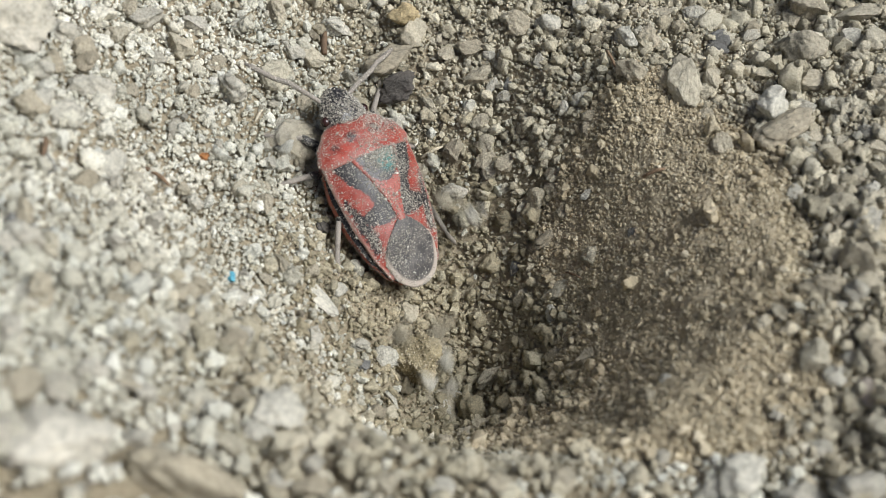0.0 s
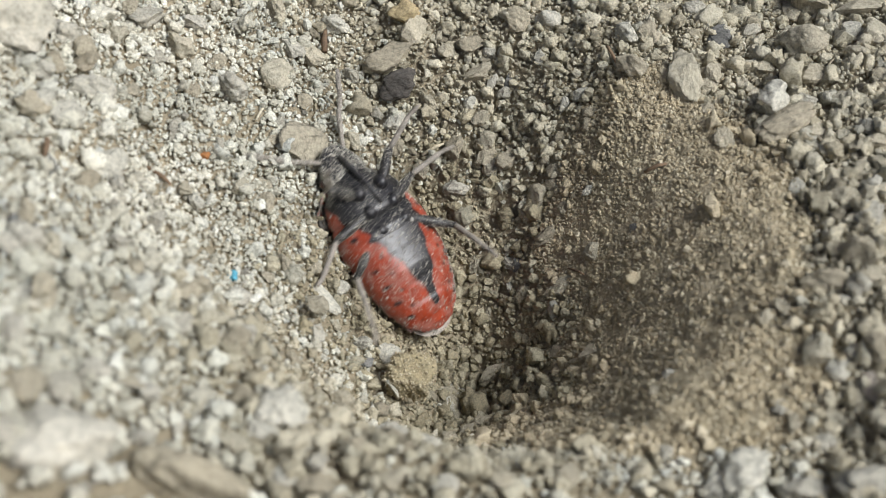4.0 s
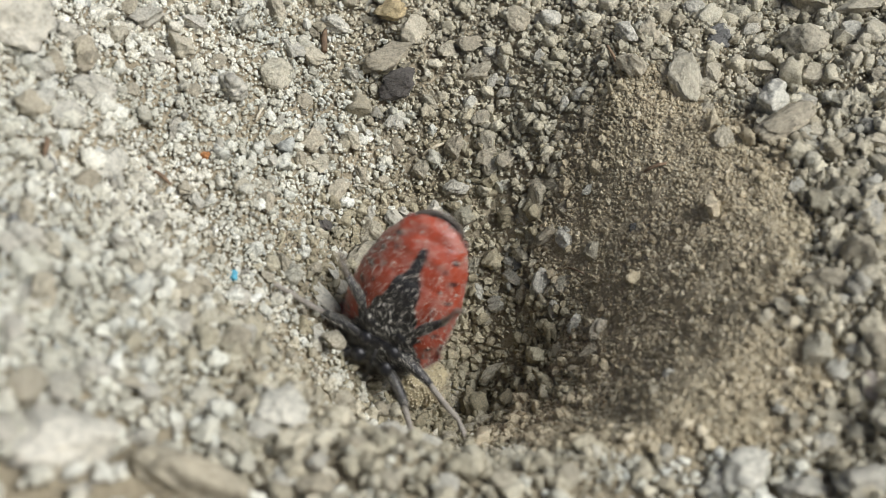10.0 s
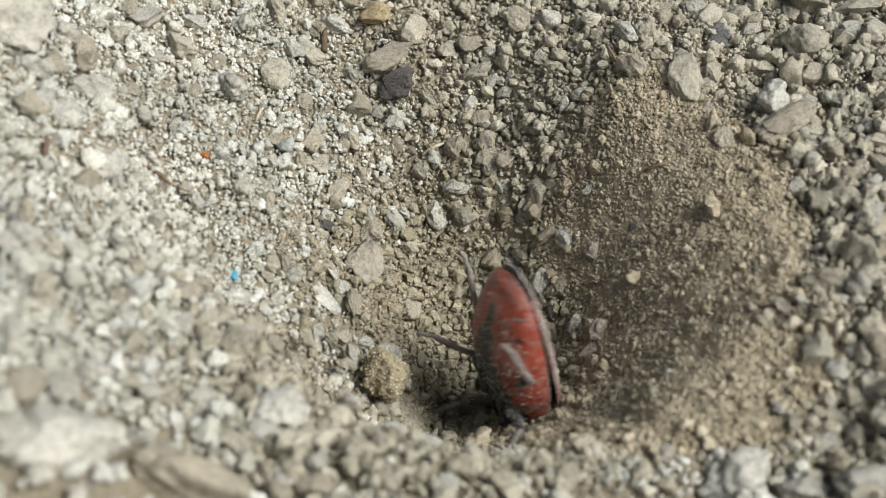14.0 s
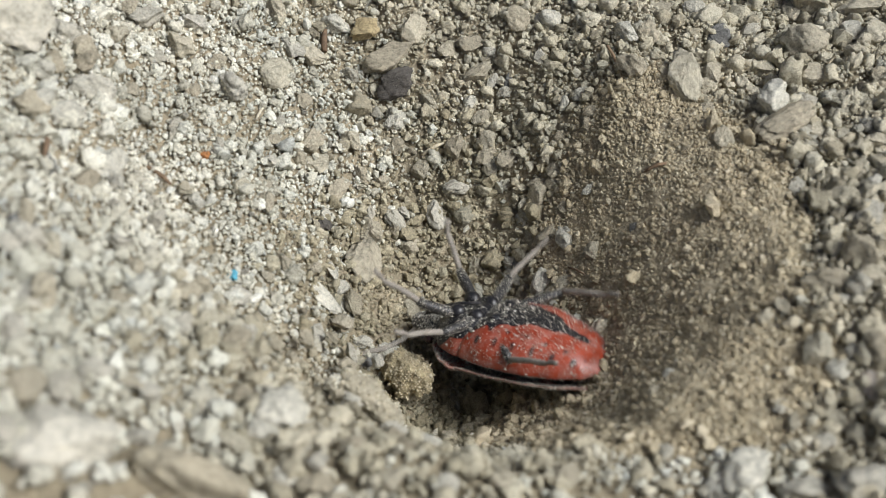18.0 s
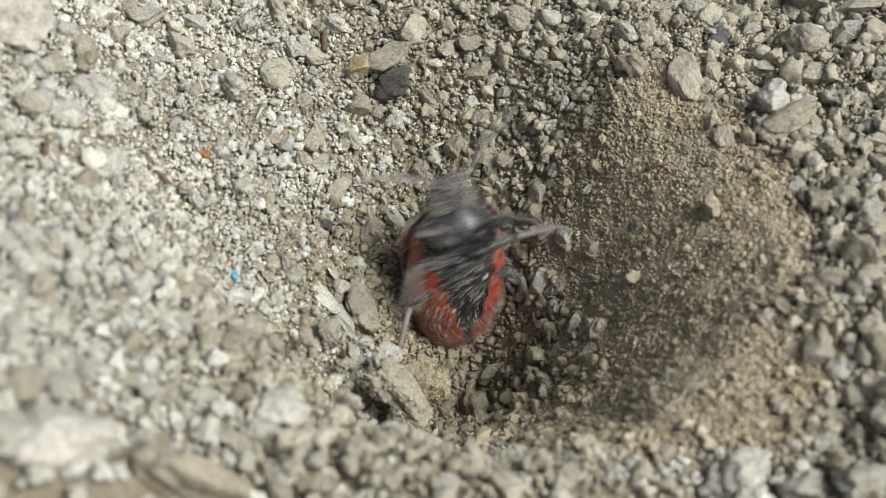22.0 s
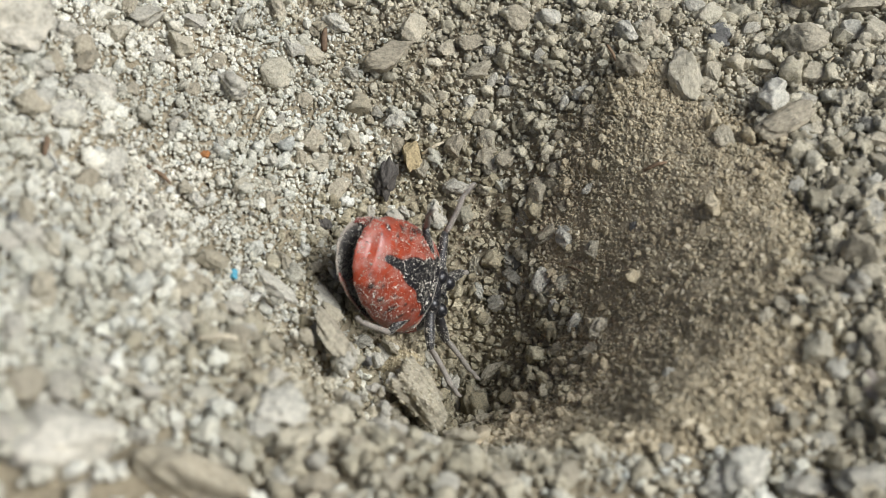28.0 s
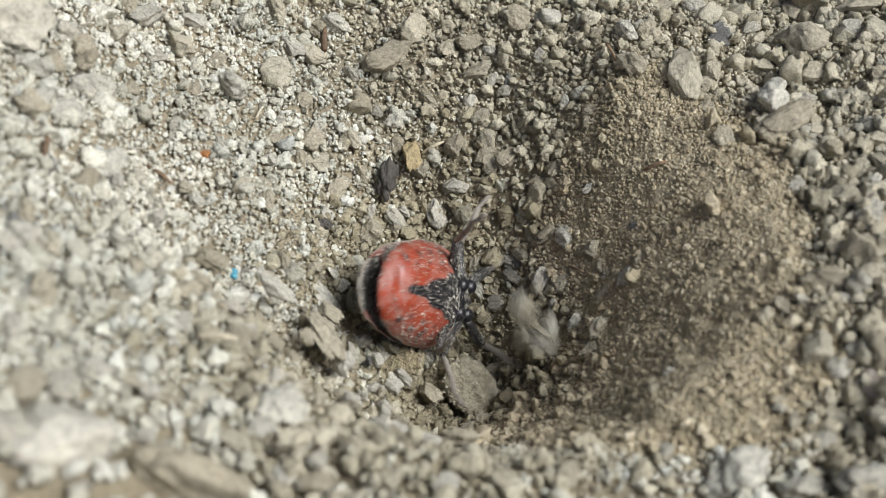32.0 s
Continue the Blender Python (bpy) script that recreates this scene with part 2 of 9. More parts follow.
def stone_shape(seed, level, cuts=7, lumps=0.12, flat=0.7):
    """A broken stone of about unit size: a ball cut by chance planes, with lumps."""
    rs = np.random.RandomState(seed)
    v, f = BALLS[level]
    v = v.copy()
    for _ in range(cuts):
        n = rs.normal(size=3)
        n /= np.linalg.norm(n)
        d = rs.uniform(0.42, 0.82)
        over = np.clip(v @ n - d, 0, None)
        v -= over[:, None] * n * rs.uniform(0.85, 1.0)
    if lumps:
        for size, amount in ((0.7, lumps), (0.3, lumps * 0.6), (0.13, lumps * 0.5 if level > 2 else 0.0)):
            n = value_noise(v[:, 0] + 2.3 * v[:, 2], v[:, 1] - 1.7 * v[:, 2], size, seed + 50)
            v *= (1 + amount * n)[:, None]
    v *= np.array([rs.uniform(0.9, 1.2), rs.uniform(0.7, 1.0), rs.uniform(flat, min(0.95, flat + 0.3))])
    return v / np.abs(v).max(), f


def turns(count, rs, lean=math.pi):
    """Chance rotation matrices."""
    q = rs.normal(size=(count, 4))
    q /= np.linalg.norm(q, axis=1)[:, None]
    w, x, y, z = q.T
    return np.stack([1 - 2 * (y * y + z * z), 2 * (x * y - w * z), 2 * (x * z + w * y), 2 * (x * y + w * z), 1 - 2 * (x * x + z * z),
                     2 * (y * z - w * x), 2 * (x * z - w * y), 2 * (y * z + w * x), 1 - 2 * (x * x + y * y)], 1).reshape(-1, 3, 3)


def strew(name, places, sizes, level, mat, seed, sink=0.3, shapes=10, label="", cuts=6):
    """Many grains joined in one object: places (n, 2) in mm, sizes (n) the half length in mm."""
    rs = np.random.RandomState(seed)
    pick = rs.randint(0, shapes, len(places))
    rot = turns(len(places), rs)
    z = relief(places[:, 0], places[:, 1])
    centre = np.column_stack([places, z + sizes * sink])
    vs, fs, base = [], [], 0
    for s in range(shapes):
        who = np.nonzero(pick == s)[0]
        if not len(who):
            continue
        v, f = stone_shape(seed * 97 + s, level, cuts, 0.3 if level > 1 else 0.0)
        if level == 1:
            v = v * (1 + 0.18 * np.random.RandomState(seed + s).uniform(-1, 1, (len(v), 1)))
        p = np.einsum("nij,vj->nvi", rot[who], v) * sizes[who][:, None, None] + centre[who][:, None, :]
        vs.append(p.reshape(-1, 3))
        fs.append((f[None] + (base + np.arange(len(who)) * len(v))[:, None, None]).reshape(-1, 3))
        base += len(who) * len(v)
    ob = new(name, mesh_from(name, np.concatenate(vs) * MM, np.concatenate(fs), mat, level > 2))
    return tagged(ob, label, "gravel", kind="stuff")


def scatter(x0, x1, y0, y1, step, rs):
    """Jittered even places over a stretch of the plan."""
    gx, gy = np.meshgrid(np.arange(x0, x1, step), np.arange(y0, y1, step))
    gx[1::2] += step / 2
    p = np.column_stack([gx.ravel(), gy.ravel()])
    return p + rs.uniform(-0.5, 0.5, p.shape) * step


# ---- the ground: one sheet, fine round the pit and reaching far out ----
def build_ground():
    inner = np.arange(-22, 22.01, 0.105)
    mid = 22 + np.cumsum(np.linspace(0.2, 1.4, 14))
    outer = np.concatenate([mid, mid[-1] * 1.45 ** np.arange(1, 23)])
    axis = np.concatenate([-outer[::-1], inner, outer])
    gx, gy = np.meshgrid(axis, axis)
    z = relief(gx, gy)
    near = np.clip((34 - np.hypot(gx, gy)) / 6, 0, 1)
    soft = 1 - 0.6 * fineness(gx, gy)
    z = z + near * soft * (0.10 * value_noise(gx, gy, 0.6, 21) + 0.10 * value_noise(gx, gy, 0.38, 22)) + near * 0.05 * value_noise(gx, gy, 0.26, 23) - near * (soft - 0.4) * 0.26
    n = len(axis)
    verts = np.column_stack([gx.ravel(), gy.ravel(), z.ravel()]) * MM
    i, j = np.meshgrid(np.arange(n - 1), np.arange(n - 1))
    a = (j * n + i).ravel()
    quads = np.column_stack([a, a + 1, a + n + 1, a + n])
    return tagged(new("ground", mesh_from("ground", verts, quads, SOIL)), "dry beige sandy soil with a funnel-shaped antlion pit", "ground", kind="structure")


build_ground()


def shaded_zone(p):
    """Where the pit's grit is browner, and darkened in place of shade."""
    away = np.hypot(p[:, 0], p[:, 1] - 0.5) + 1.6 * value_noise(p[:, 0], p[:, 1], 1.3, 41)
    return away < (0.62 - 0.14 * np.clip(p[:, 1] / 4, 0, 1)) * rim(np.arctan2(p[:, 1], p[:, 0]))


def thrown(p):
    """Where freshly thrown, browner grains lie beyond the rim."""
    wobble = 4.0 * value_noise(p[:, 0], p[:, 1], 2.2, 42)
    lip = (np.hypot(p[:, 0] + 2.5, p[:, 1] + 9) + wobble < 6.5)
    return (p[:, 0] + 0.7 * p[:, 1] + wobble > 2.0) | lip


def stony(x, y):
    """Share of coarse pieces: high on the back wall and the rim, low on the long crumbling slope."""
    long_slope = np.exp(-(((x + 12.5) / 4.0) ** 2 + ((y - 3) / 9.0) ** 2))
    low_wall = fineness(x, y) * np.clip(1 - np.hypot(x, y + 1) / 9.0, 0, 1)
    return np.clip(0.68 + 0.34 * value_noise(x, y, 3.2, 61) - 0.36 * long_slope, 0.08, 1) * (1 - fineness(x, y)) + 0.5 * low_wall


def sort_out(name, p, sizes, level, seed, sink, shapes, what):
    """Strews grains by tone: pale surface grit, thrown earth, dug earth darkened as pit shade."""
    dug = shaded_zone(p + np.random.RandomState(seed + 5).normal(0, 1.1, p.shape))
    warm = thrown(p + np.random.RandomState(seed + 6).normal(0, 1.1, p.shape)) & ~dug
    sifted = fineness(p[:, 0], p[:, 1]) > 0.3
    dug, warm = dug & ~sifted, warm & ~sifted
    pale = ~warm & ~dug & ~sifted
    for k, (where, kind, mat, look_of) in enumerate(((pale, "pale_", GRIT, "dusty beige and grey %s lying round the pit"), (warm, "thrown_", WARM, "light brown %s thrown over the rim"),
                                                     (dug, "dug_", SHADED_DUG, "brownish %s dug from the pit"), (sifted, "wall_", FINE, "light brown %s stuck in the sifted wall"))):
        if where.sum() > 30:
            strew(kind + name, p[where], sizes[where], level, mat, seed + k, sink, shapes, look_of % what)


def build_gravel():
    rs = np.random.RandomState(7)
    # sand between the grit
    p = scatter(-20.5, 18.5, -11.5, 15.5, 0.16, rs)
    p = p[rs.uniform(size=len(p)) < 0.9 - 0.93 * fineness(p[:, 0], p[:, 1])]
    sort_out("sand", p, np.exp(rs.normal(math.log(0.088), 0.36, len(p))), 1, 30, 0.2, 12, "sand grains")
    # the sifted wall: grains sunk in it, only their tops showing
    p = scatter(-3, 15, -12, 13, 0.098, rs)
    p = p[rs.uniform(size=len(p)) < 2.2 * fineness(p[:, 0], p[:, 1])]
    strew("sifted_sand", p, np.exp(rs.normal(math.log(0.07), 0.34, len(p))), 1, FINE, 36, -0.05, 12, "fine light brown sand grains lining the pit wall")
    # small grit
    p = scatter(-21, 19.5, -14.5, 16.5, 0.31, rs)
    p = p[rs.uniform(size=len(p)) < 0.28 + 0.6 * stony(p[:, 0], p[:, 1]) - 0.24 * fineness(p[:, 0], p[:, 1])]
    sort_out("grit", p, np.exp(rs.normal(math.log(0.165), 0.33, len(p))), 2, 40, 0.42, 24, "angular grit")
    # coarse pieces
    p = scatter(-22, 20, -16.5, 18, 0.64, rs)
    p = p[rs.uniform(size=len(p)) < 0.95 * stony(p[:, 0], p[:, 1])]
    sizes = np.exp(rs.normal(math.log(0.325), 0.32, len(p))) * (1 - 0.3 * fineness(p[:, 0], p[:, 1]))
    sort_out("gravel", p, sizes, 3, 50, 0.42, 26, "coarse gravel grains")
    # rounded pebbles packed on the undisturbed ground beyond the rim
    p = scatter(-22, 20, -17, 18, 1.0, rs)
    out = np.hypot(p[:, 0], p[:, 1]) / rim(np.arctan2(p[:, 1], p[:, 0]))
    front = np.clip(-(p[:, 1] + 0.25 * p[:, 0]) / 8.0, 0, 1)
    side = np.clip((p[:, 0] - 9.5) / 2.0, 0, 1)
    p = p[(out > 1.03) & (rs.uniform(size=len(p)) < 0.9 * np.maximum(front, side) + 0.06)]
    sort_out("pebbly_gravel", p, np.exp(rs.normal(math.log(0.41), 0.3, len(p))), 3, 60, 0.3, 20, "rounded pebbles")


build_gravel()


# ---- single stones ----
SHAPES = {}


def stone_mesh(kind, variant, mat):
    """Meshes of one millimetre half length, shared by alike stones."""
    key = (kind, variant, mat.name)
    if key not in SHAPES:
        cuts, lumps, flat = {"angular": (9, 0.17, 0.65), "round": (5, 0.18, 0.75), "slab": (9, 0.13, 0.35), "clod": (7, 0.26, 0.7)}[kind]
        v, f = stone_shape(900 + 31 * variant + len(kind), 4, cuts, lumps, flat)
        if kind == "slab":
            v = v * np.array([1, 1, 0.5])
        SHAPES[key] = mesh_from(kind + "_stone", v * MM, f, mat)
    return SHAPES[key]


def stone(name, kind, variant, mat, x, y, z, size, turn=(0, 0, 0), stretch=(1, 1, 1), label="", group=""):
    """A stone at x, y, z in mm with that half length."""
    ob = new(name, stone_mesh(kind, variant, mat))
    ob.matrix_basis = pose(x * MM, y * MM, z * MM, *turn) @ Matrix.Diagonal((size * stretch[0], size * stretch[1], size * stretch[2], 1))
    return tagged(ob, label, "stone" if name != "clod" else "clod", group)


def straw(name, mat, x, y, z, length, radius, turn, label):
    """A dry bit of stalk, slightly bent."""
    line = [(-0.5 * length, 0, 0), (-0.2 * length, 0.03 * length, 0.02), (0.15 * length, 0.04 * length, 0.03), (0.5 * length, -0.02 * length, 0)]
    bm = bmesh.new()
    rows = []
    for k, p in enumerate(line):
        r = radius * (0.8, 1.0, 0.95, 0.6)[k]
        rows.append([bm.verts.new((p[0] * MM, (p[1] + r * math.cos(a)) * MM, (p[2] + r * math.sin(a)) * MM)) for a in (0, 1.05, 2.1, 3.14, 4.2, 5.25)])
    for a, b in zip(rows, rows[1:]):
        for i in range(6):
            bm.faces.new((a[i], b[i], b[(i + 1) % 6], a[(i + 1) % 6])).smooth = True
    bm.faces.new(rows[0]), bm.faces.new(rows[-1][::-1])
    me = bpy.data.meshes.new(name)
    bm.to_mesh(me)
    bm.free()
    me.materials.append(mat)
    ob = new(name, me)
    ob.matrix_basis = pose(x * MM, y * MM, z * MM, *turn)
    return tagged(ob, label, "plant debris")


def loose_pebbles():
    """Pebbles strewn round the rim and over the coarse slopes, none on the sifted wall."""
    rs = np.random.RandomState(77)
    kinds = [("angular", TAN, "tan angular stone coated with dust"), ("round", PALE, "pale grey stone, dusty and worn"), ("angular", TAN, "tan angular stone coated with dust"),
             ("clod", CLOD, "small crumbly clod of beige earth"), ("angular", PALE, "pale grey stone, dusty and worn"), ("slab", GREY, "flat grey stone chip on the gravel"), ("round", TAN, "tan rounded pebble coated with dust")]
    placed = []
    for _ in range(6000):
        if len(placed) >= 130:
            break
        x, y = rs.uniform(-21, 21), rs.uniform(-16, 20)
        away = math.hypot(x, y) / float(rim(math.atan2(y, x)))
        if fineness(x, y) > 0.08 or away < 0.35:
            continue
        if rs.uniform() > 1.25 * float(stony(x, y)):
            continue
        outside = away > 0.98
        if not outside and rs.uniform() < 0.72:
            continue
        size = min(1.15, math.exp(rs.normal(math.log(0.62 if outside else 0.46), 0.26)))
        if y < -9:
            size *= 0.9
        if any((x - a) ** 2 + (y - b) ** 2 < (0.8 * (size + c)) ** 2 for a, b, c in placed):
            continue
        placed.append((x, y, size))
        kind, mat, label = kinds[rs.randint(len(kinds))]
        e = 0.5
        slope = Vector((-float(relief(x + e, y) - relief(x - e, y)) / (2 * e), -float(relief(x, y + e) - relief(x, y - e)) / (2 * e), 1)).normalized()
        lie = Vector((0, 0, 1)).rotation_difference(slope).to_matrix().to_4x4() @ pose(0, 0, 0, rs.uniform(-25, 25), rs.uniform(-25, 25), rs.uniform(0, 360))
        turn = [math.degrees(a) for a in lie.to_euler()]
        z = float(relief(x, y)) + size * (0.18 if kind == "slab" else 0.38)
        stone("pebble", kind, int(rs.randint(8)), mat, x, y, z, size, turn, (1, rs.uniform(0.75, 1.1), rs.uniform(0.75, 1.05)), label, "loose pebbles")


loose_pebbles()

# where the single stones lie: name, shape, variant, material, place, half length, turn, stretch, label
stone("pebble", "clod", 0, PALE, -16.09, 5.33, 3.59, 0.93, (31, 30, 16), (1, 1.06, 0.90), "crumbly clod of beige earth stuck in the slope", "stones round the pit")
stone("pebble", "round", 1, PALE, -16.40, 2.62, 3.95, 0.53, (37, 21, 40), (1, 0.94, 0.85), "small pale stone chip with broken edges", "stones round the pit")
stone("pebble", "angular", 2, PALE, -16.06, 0.78, 4.07, 0.51, (24, 30, 13), (1, 0.94, 0.80), "pale grey stone, dusty and worn", "stones round the pit")
stone("pebble", "round", 3, PALE, -15.17, 0.75, 3.28, 0.74, (39, 26, 31), (1, 0.94, 0.85), "small pale stone chip with broken edges", "stones round the pit")
stone("pebble", "angular", 4, SLATE, -15.37, -1.90, 3.18, 0.55, (32, -12, 89), (1, 0.59, 0.55), "dark slate-grey stone chip", "stones round the pit")
stone("pebble", "angular", 5, PALE, -13.80, -0.07, 1.71, 0.75, (24, 34, 14), (1, 1.06, 0.90), "small pale stone chip with broken edges", "stones round the pit")
stone("pebble", "clod", 6, PALE, -14.91, 3.21, 2.48, 0.92, (37, 19, 38), (1, 0.94, 0.80), "crumbly clod of beige earth stuck in the slope", "stones round the pit")
stone("stone_chip", "slab", 7, PALE, -12.14, 3.93, -0.08, 0.60, (33, -23, 63), (1, 0.94, 1.07), "small pale stone chip with broken edges", "stones round the pit")
stone("pebble", "angular", 0, PALE, -10.55, 3.95, -0.98, 0.44, (27, -32, 92), (1, 0.71, 0.60), "pale grey stone, dusty and worn", "stones round the pit")
stone("stone_chip", "angular", 1, PALE, -9.98, 7.31, -0.72, 0.30, (22, -32, 97), (1, 0.94, 0.80), "small pale stone chip with broken edges", "stones round the pit")
stone("pebble", "angular", 2, PALE, -8.24, 10.65, -0.87, 0.74, (21, 39, -26), (1, 0.65, 0.55), "pale grey stone, dusty and worn", "stones round the pit")
stone("pebble", "round", 3, GREY, -8.67, 8.88, -1.02, 0.83, (36, 16, 11), (1, 1.06, 0.96), "grey weathered stone with dusty faces", "stones round the pit")
stone("stone_chip", "slab", 4, GREY, -8.94, 3.56, -2.67, 0.69, (-2, 35, -40), (1, 0.59, 0.73), "grey weathered stone with dusty faces", "stones round the pit")
stone("pebble", "clod", 5, TAN, -7.35, 6.66, -2.97, 0.83, (41, 8, 20), (1, 1.00, 0.85), "crumbly clod of beige earth stuck in the slope", "stones round the pit")
stone("pebble", "angular", 6, TAN, -7.68, 5.86, -3.27, 0.51, (24, 38, -14), (1, 0.94, 0.80), "tan angular stone coated with dust", "stones round the pit")
stone("pebble", "angular", 7, TAN, -7.52, 8.26, -2.08, 0.50, (41, 16, 14), (1, 1.06, 0.90), "tan rounded pebble coated with dust", "stones round the pit")
stone("pebble", "angular", 0, PALE, -8.50, 6.80, -2.05, 0.38, (43, -2, 41), (1, 0.94, 0.80), "pale grey stone, dusty and worn", "stones round the pit")
stone("pebble", "angular", 1, TAN, -8.68, 5.93, -2.26, 0.36, (39, 22, 17), (1, 1.06, 0.90), "tan rounded pebble coated with dust", "stones round the pit")
stone("pebble", "angular", 2, PALE, -10.52, 10.85, 0.10, 0.52, (36, -1, 24), (1, 0.94, 0.80), "pale grey stone, dusty and worn", "stones round the pit")
stone("pebble", "angular", 3, TAN, -11.09, 8.34, -0.01, 0.46, (29, 16, 9), (1, 0.94, 0.80), "tan rounded pebble coated with dust", "stones round the pit")
stone("pebble", "round", 4, PALE, -13.29, 6.88, 1.31, 0.49, (32, 26, 15), (1, 1.06, 0.96), "pale grey stone, dusty and worn", "stones round the pit")
stone("pebble", "clod", 5, TAN, 7.27, 9.70, 0.24, 0.88, (1, -35, 76), (1, 0.94, 0.80), "crumbly clod of beige earth stuck in the slope", "stones round the pit")
stone("pebble", "clod", 6, TAN, 6.43, 7.86, 0.11, 0.71, (24, -4, -2), (1, 1.06, 0.90), "crumbly clod of beige earth stuck in the slope", "stones round the pit")
stone("pebble", "angular", 7, GREY, 8.57, 6.94, -0.02, 1.55, (9, 26, -83), (1, 0.65, 0.55), "long pale wedge-shaped stone stuck in the rim", "stones round the pit")
stone("pebble", "round", 0, TAN, 9.46, 7.21, -0.40, 0.63, (24, -11, 16), (1, 1.00, 0.91), "tan angular stone coated with dust", "stones round the pit")
stone("pebble", "angular", 1, TAN, 9.28, 5.48, -0.22, 0.39, (20, -13, -5), (1, 1.06, 0.90), "tan rounded pebble coated with dust", "stones round the pit")
stone("pebble", "clod", 2, TAN, 9.62, 3.73, -0.26, 0.67, (22, 12, -50), (1, 0.82, 0.70), "crumbly clod of beige earth stuck in the slope", "stones round the pit")
stone("pebble", "angular", 3, SLATE, 10.43, 10.00, 0.08, 0.68, (24, -12, 26), (1, 0.94, 0.80), "dark slate-grey stone chip", "stones round the pit")
stone("pebble", "angular", 4, GREY, 8.11, 11.85, 0.33, 0.70, (27, -4, -2), (1, 0.59, 0.55), "grey weathered stone with dusty faces", "stones round the pit")
stone("pebble", "round", 5, PALE, 9.53, 11.89, 0.30, 0.56, (25, -8, -4), (1, 1.06, 0.96), "small pale stone chip with broken edges", "stones round the pit")
stone("pebble", "angular", 6, PALE, 11.87, 10.62, -0.06, 0.58, (4, -28, 64), (1, 0.82, 0.70), "pale grey stone, dusty and worn", "stones round the pit")
stone("pebble", "round", 7, GREY, 13.84, 8.94, 0.55, 0.97, (10, -23, 32), (1, 1.06, 0.96), "big rounded grey stone above the rim", "stones round the pit")
stone("pebble", "round", 0, TAN, 15.27, 10.68, 0.31, 0.65, (28, -15, -8), (1, 1.06, 0.96), "tan angular stone coated with dust", "stones round the pit")
stone("pebble", "angular", 1, GREY, 16.06, 9.45, 0.59, 0.67, (30, -5, -26), (1, 0.71, 0.60), "grey weathered stone with dusty faces", "stones round the pit")
stone("pebble", "round", 2, TAN, 15.81, 8.05, 0.74, 0.61, (21, -9, -23), (1, 0.71, 0.64), "tan angular stone coated with dust", "stones round the pit")
stone("pebble", "clod", 3, TAN, 13.66, 6.85, 0.32, 0.80, (19, -26, 10), (1, 0.94, 0.80), "crumbly clod of beige earth stuck in the slope", "stones round the pit")
stone("pebble", "angular", 4, PALE, 14.50, 8.86, 0.32, 0.36, (4, -23, 52), (1, 0.82, 0.70), "pale grey stone, dusty and worn", "stones round the pit")
stone("pebble", "round", 5, TAN, 12.03, 3.76, 0.44, 1.48, (15, -16, 27), (1, 0.59, 0.59), "long brown stone lying at the rim", "stones round the pit")
stone("pebble", "angular", 6, TAN, 12.12, 5.79, -0.00, 0.44, (14, -9, -2), (1, 1.06, 0.90), "tan angular stone coated with dust", "stones round the pit")
stone("stone_chip", "round", 7, PALE, 11.80, 6.94, -0.60, 0.25, (22, -16, -6), (1, 1.06, 0.96), "small pale stone chip with broken edges", "stones round the pit")
stone("pebble", "angular", 0, DARK, 12.79, 7.58, -0.06, 0.33, (27, -15, -7), (1, 1.06, 0.90), "small dark pebble in the gravel", "stones round the pit")
stone("pebble", "angular", 1, GREY, 14.93, 5.28, 0.41, 0.93, (33, -11, -18), (1, 0.59, 0.55), "grey weathered stone with dusty faces", "stones round the pit")
stone("pebble", "clod", 2, TAN, 16.30, 6.15, 0.71, 0.64, (26, -11, -5), (1, 1.06, 0.90), "crumbly clod of beige earth stuck in the slope", "stones round the pit")
stone("pebble", "clod", 3, TAN, 13.27, 3.67, -0.03, 0.62, (14, -17, 23), (1, 0.94, 0.80), "crumbly clod of beige earth stuck in the slope", "stones round the pit")
stone("pebble", "clod", 4, TAN, 13.45, 2.47, 0.28, 0.59, (18, -12, -4), (1, 1.06, 0.90), "crumbly clod of beige earth stuck in the slope", "stones round the pit")
stone("pebble", "angular", 5, GREY, 14.38, 0.99, 0.35, 0.53, (13, -23, 22), (1, 0.94, 0.80), "grey weathered stone with dusty faces", "stones round the pit")
stone("pebble", "angular", 6, TAN, 15.19, 1.27, 0.46, 0.46, (22, -16, -6), (1, 1.06, 0.90), "tan angular stone coated with dust", "stones round the pit")
stone("pebble", "round", 7, PALE, 15.33, 3.60, 0.35, 0.43, (21, -17, -6), (1, 1.06, 0.96), "small pale stone chip with broken edges", "stones round the pit")
stone("pebble", "angular", 0, GREY, 13.41, -0.44, 0.38, 0.68, (22, -11, -25), (1, 0.82, 0.70), "grey weathered stone with dusty faces", "stones round the pit")
stone("pebble", "angular", 1, PALE, 14.08, -1.81, 0.64, 0.79, (-4, -23, 61), (1, 0.94, 0.80), "small pale stone chip with broken edges", "stones round the pit")
stone("pebble", "angular", 2, TAN, 13.09, -1.24, 0.09, 0.40, (20, -21, -8), (1, 1.06, 0.90), "tan angular stone coated with dust", "stones round the pit")
stone("pebble", "angular", 3, PALE, 12.08, 0.75, -0.30, 0.46, (9, -25, 53), (1, 0.82, 0.70), "small pale stone chip with broken edges", "stones round the pit")
stone("pebble", "angular", 4, TAN, -0.22, 11.60, -1.41, 0.70, (41, 7, -21), (1, 0.82, 0.70), "tan angular stone coated with dust", "stones round the pit")
stone("stone_chip", "round", 5, PALE, 0.53, 11.14, -1.50, 0.32, (42, -9, -8), (1, 1.06, 0.96), "small pale stone chip with broken edges", "stones round the pit")
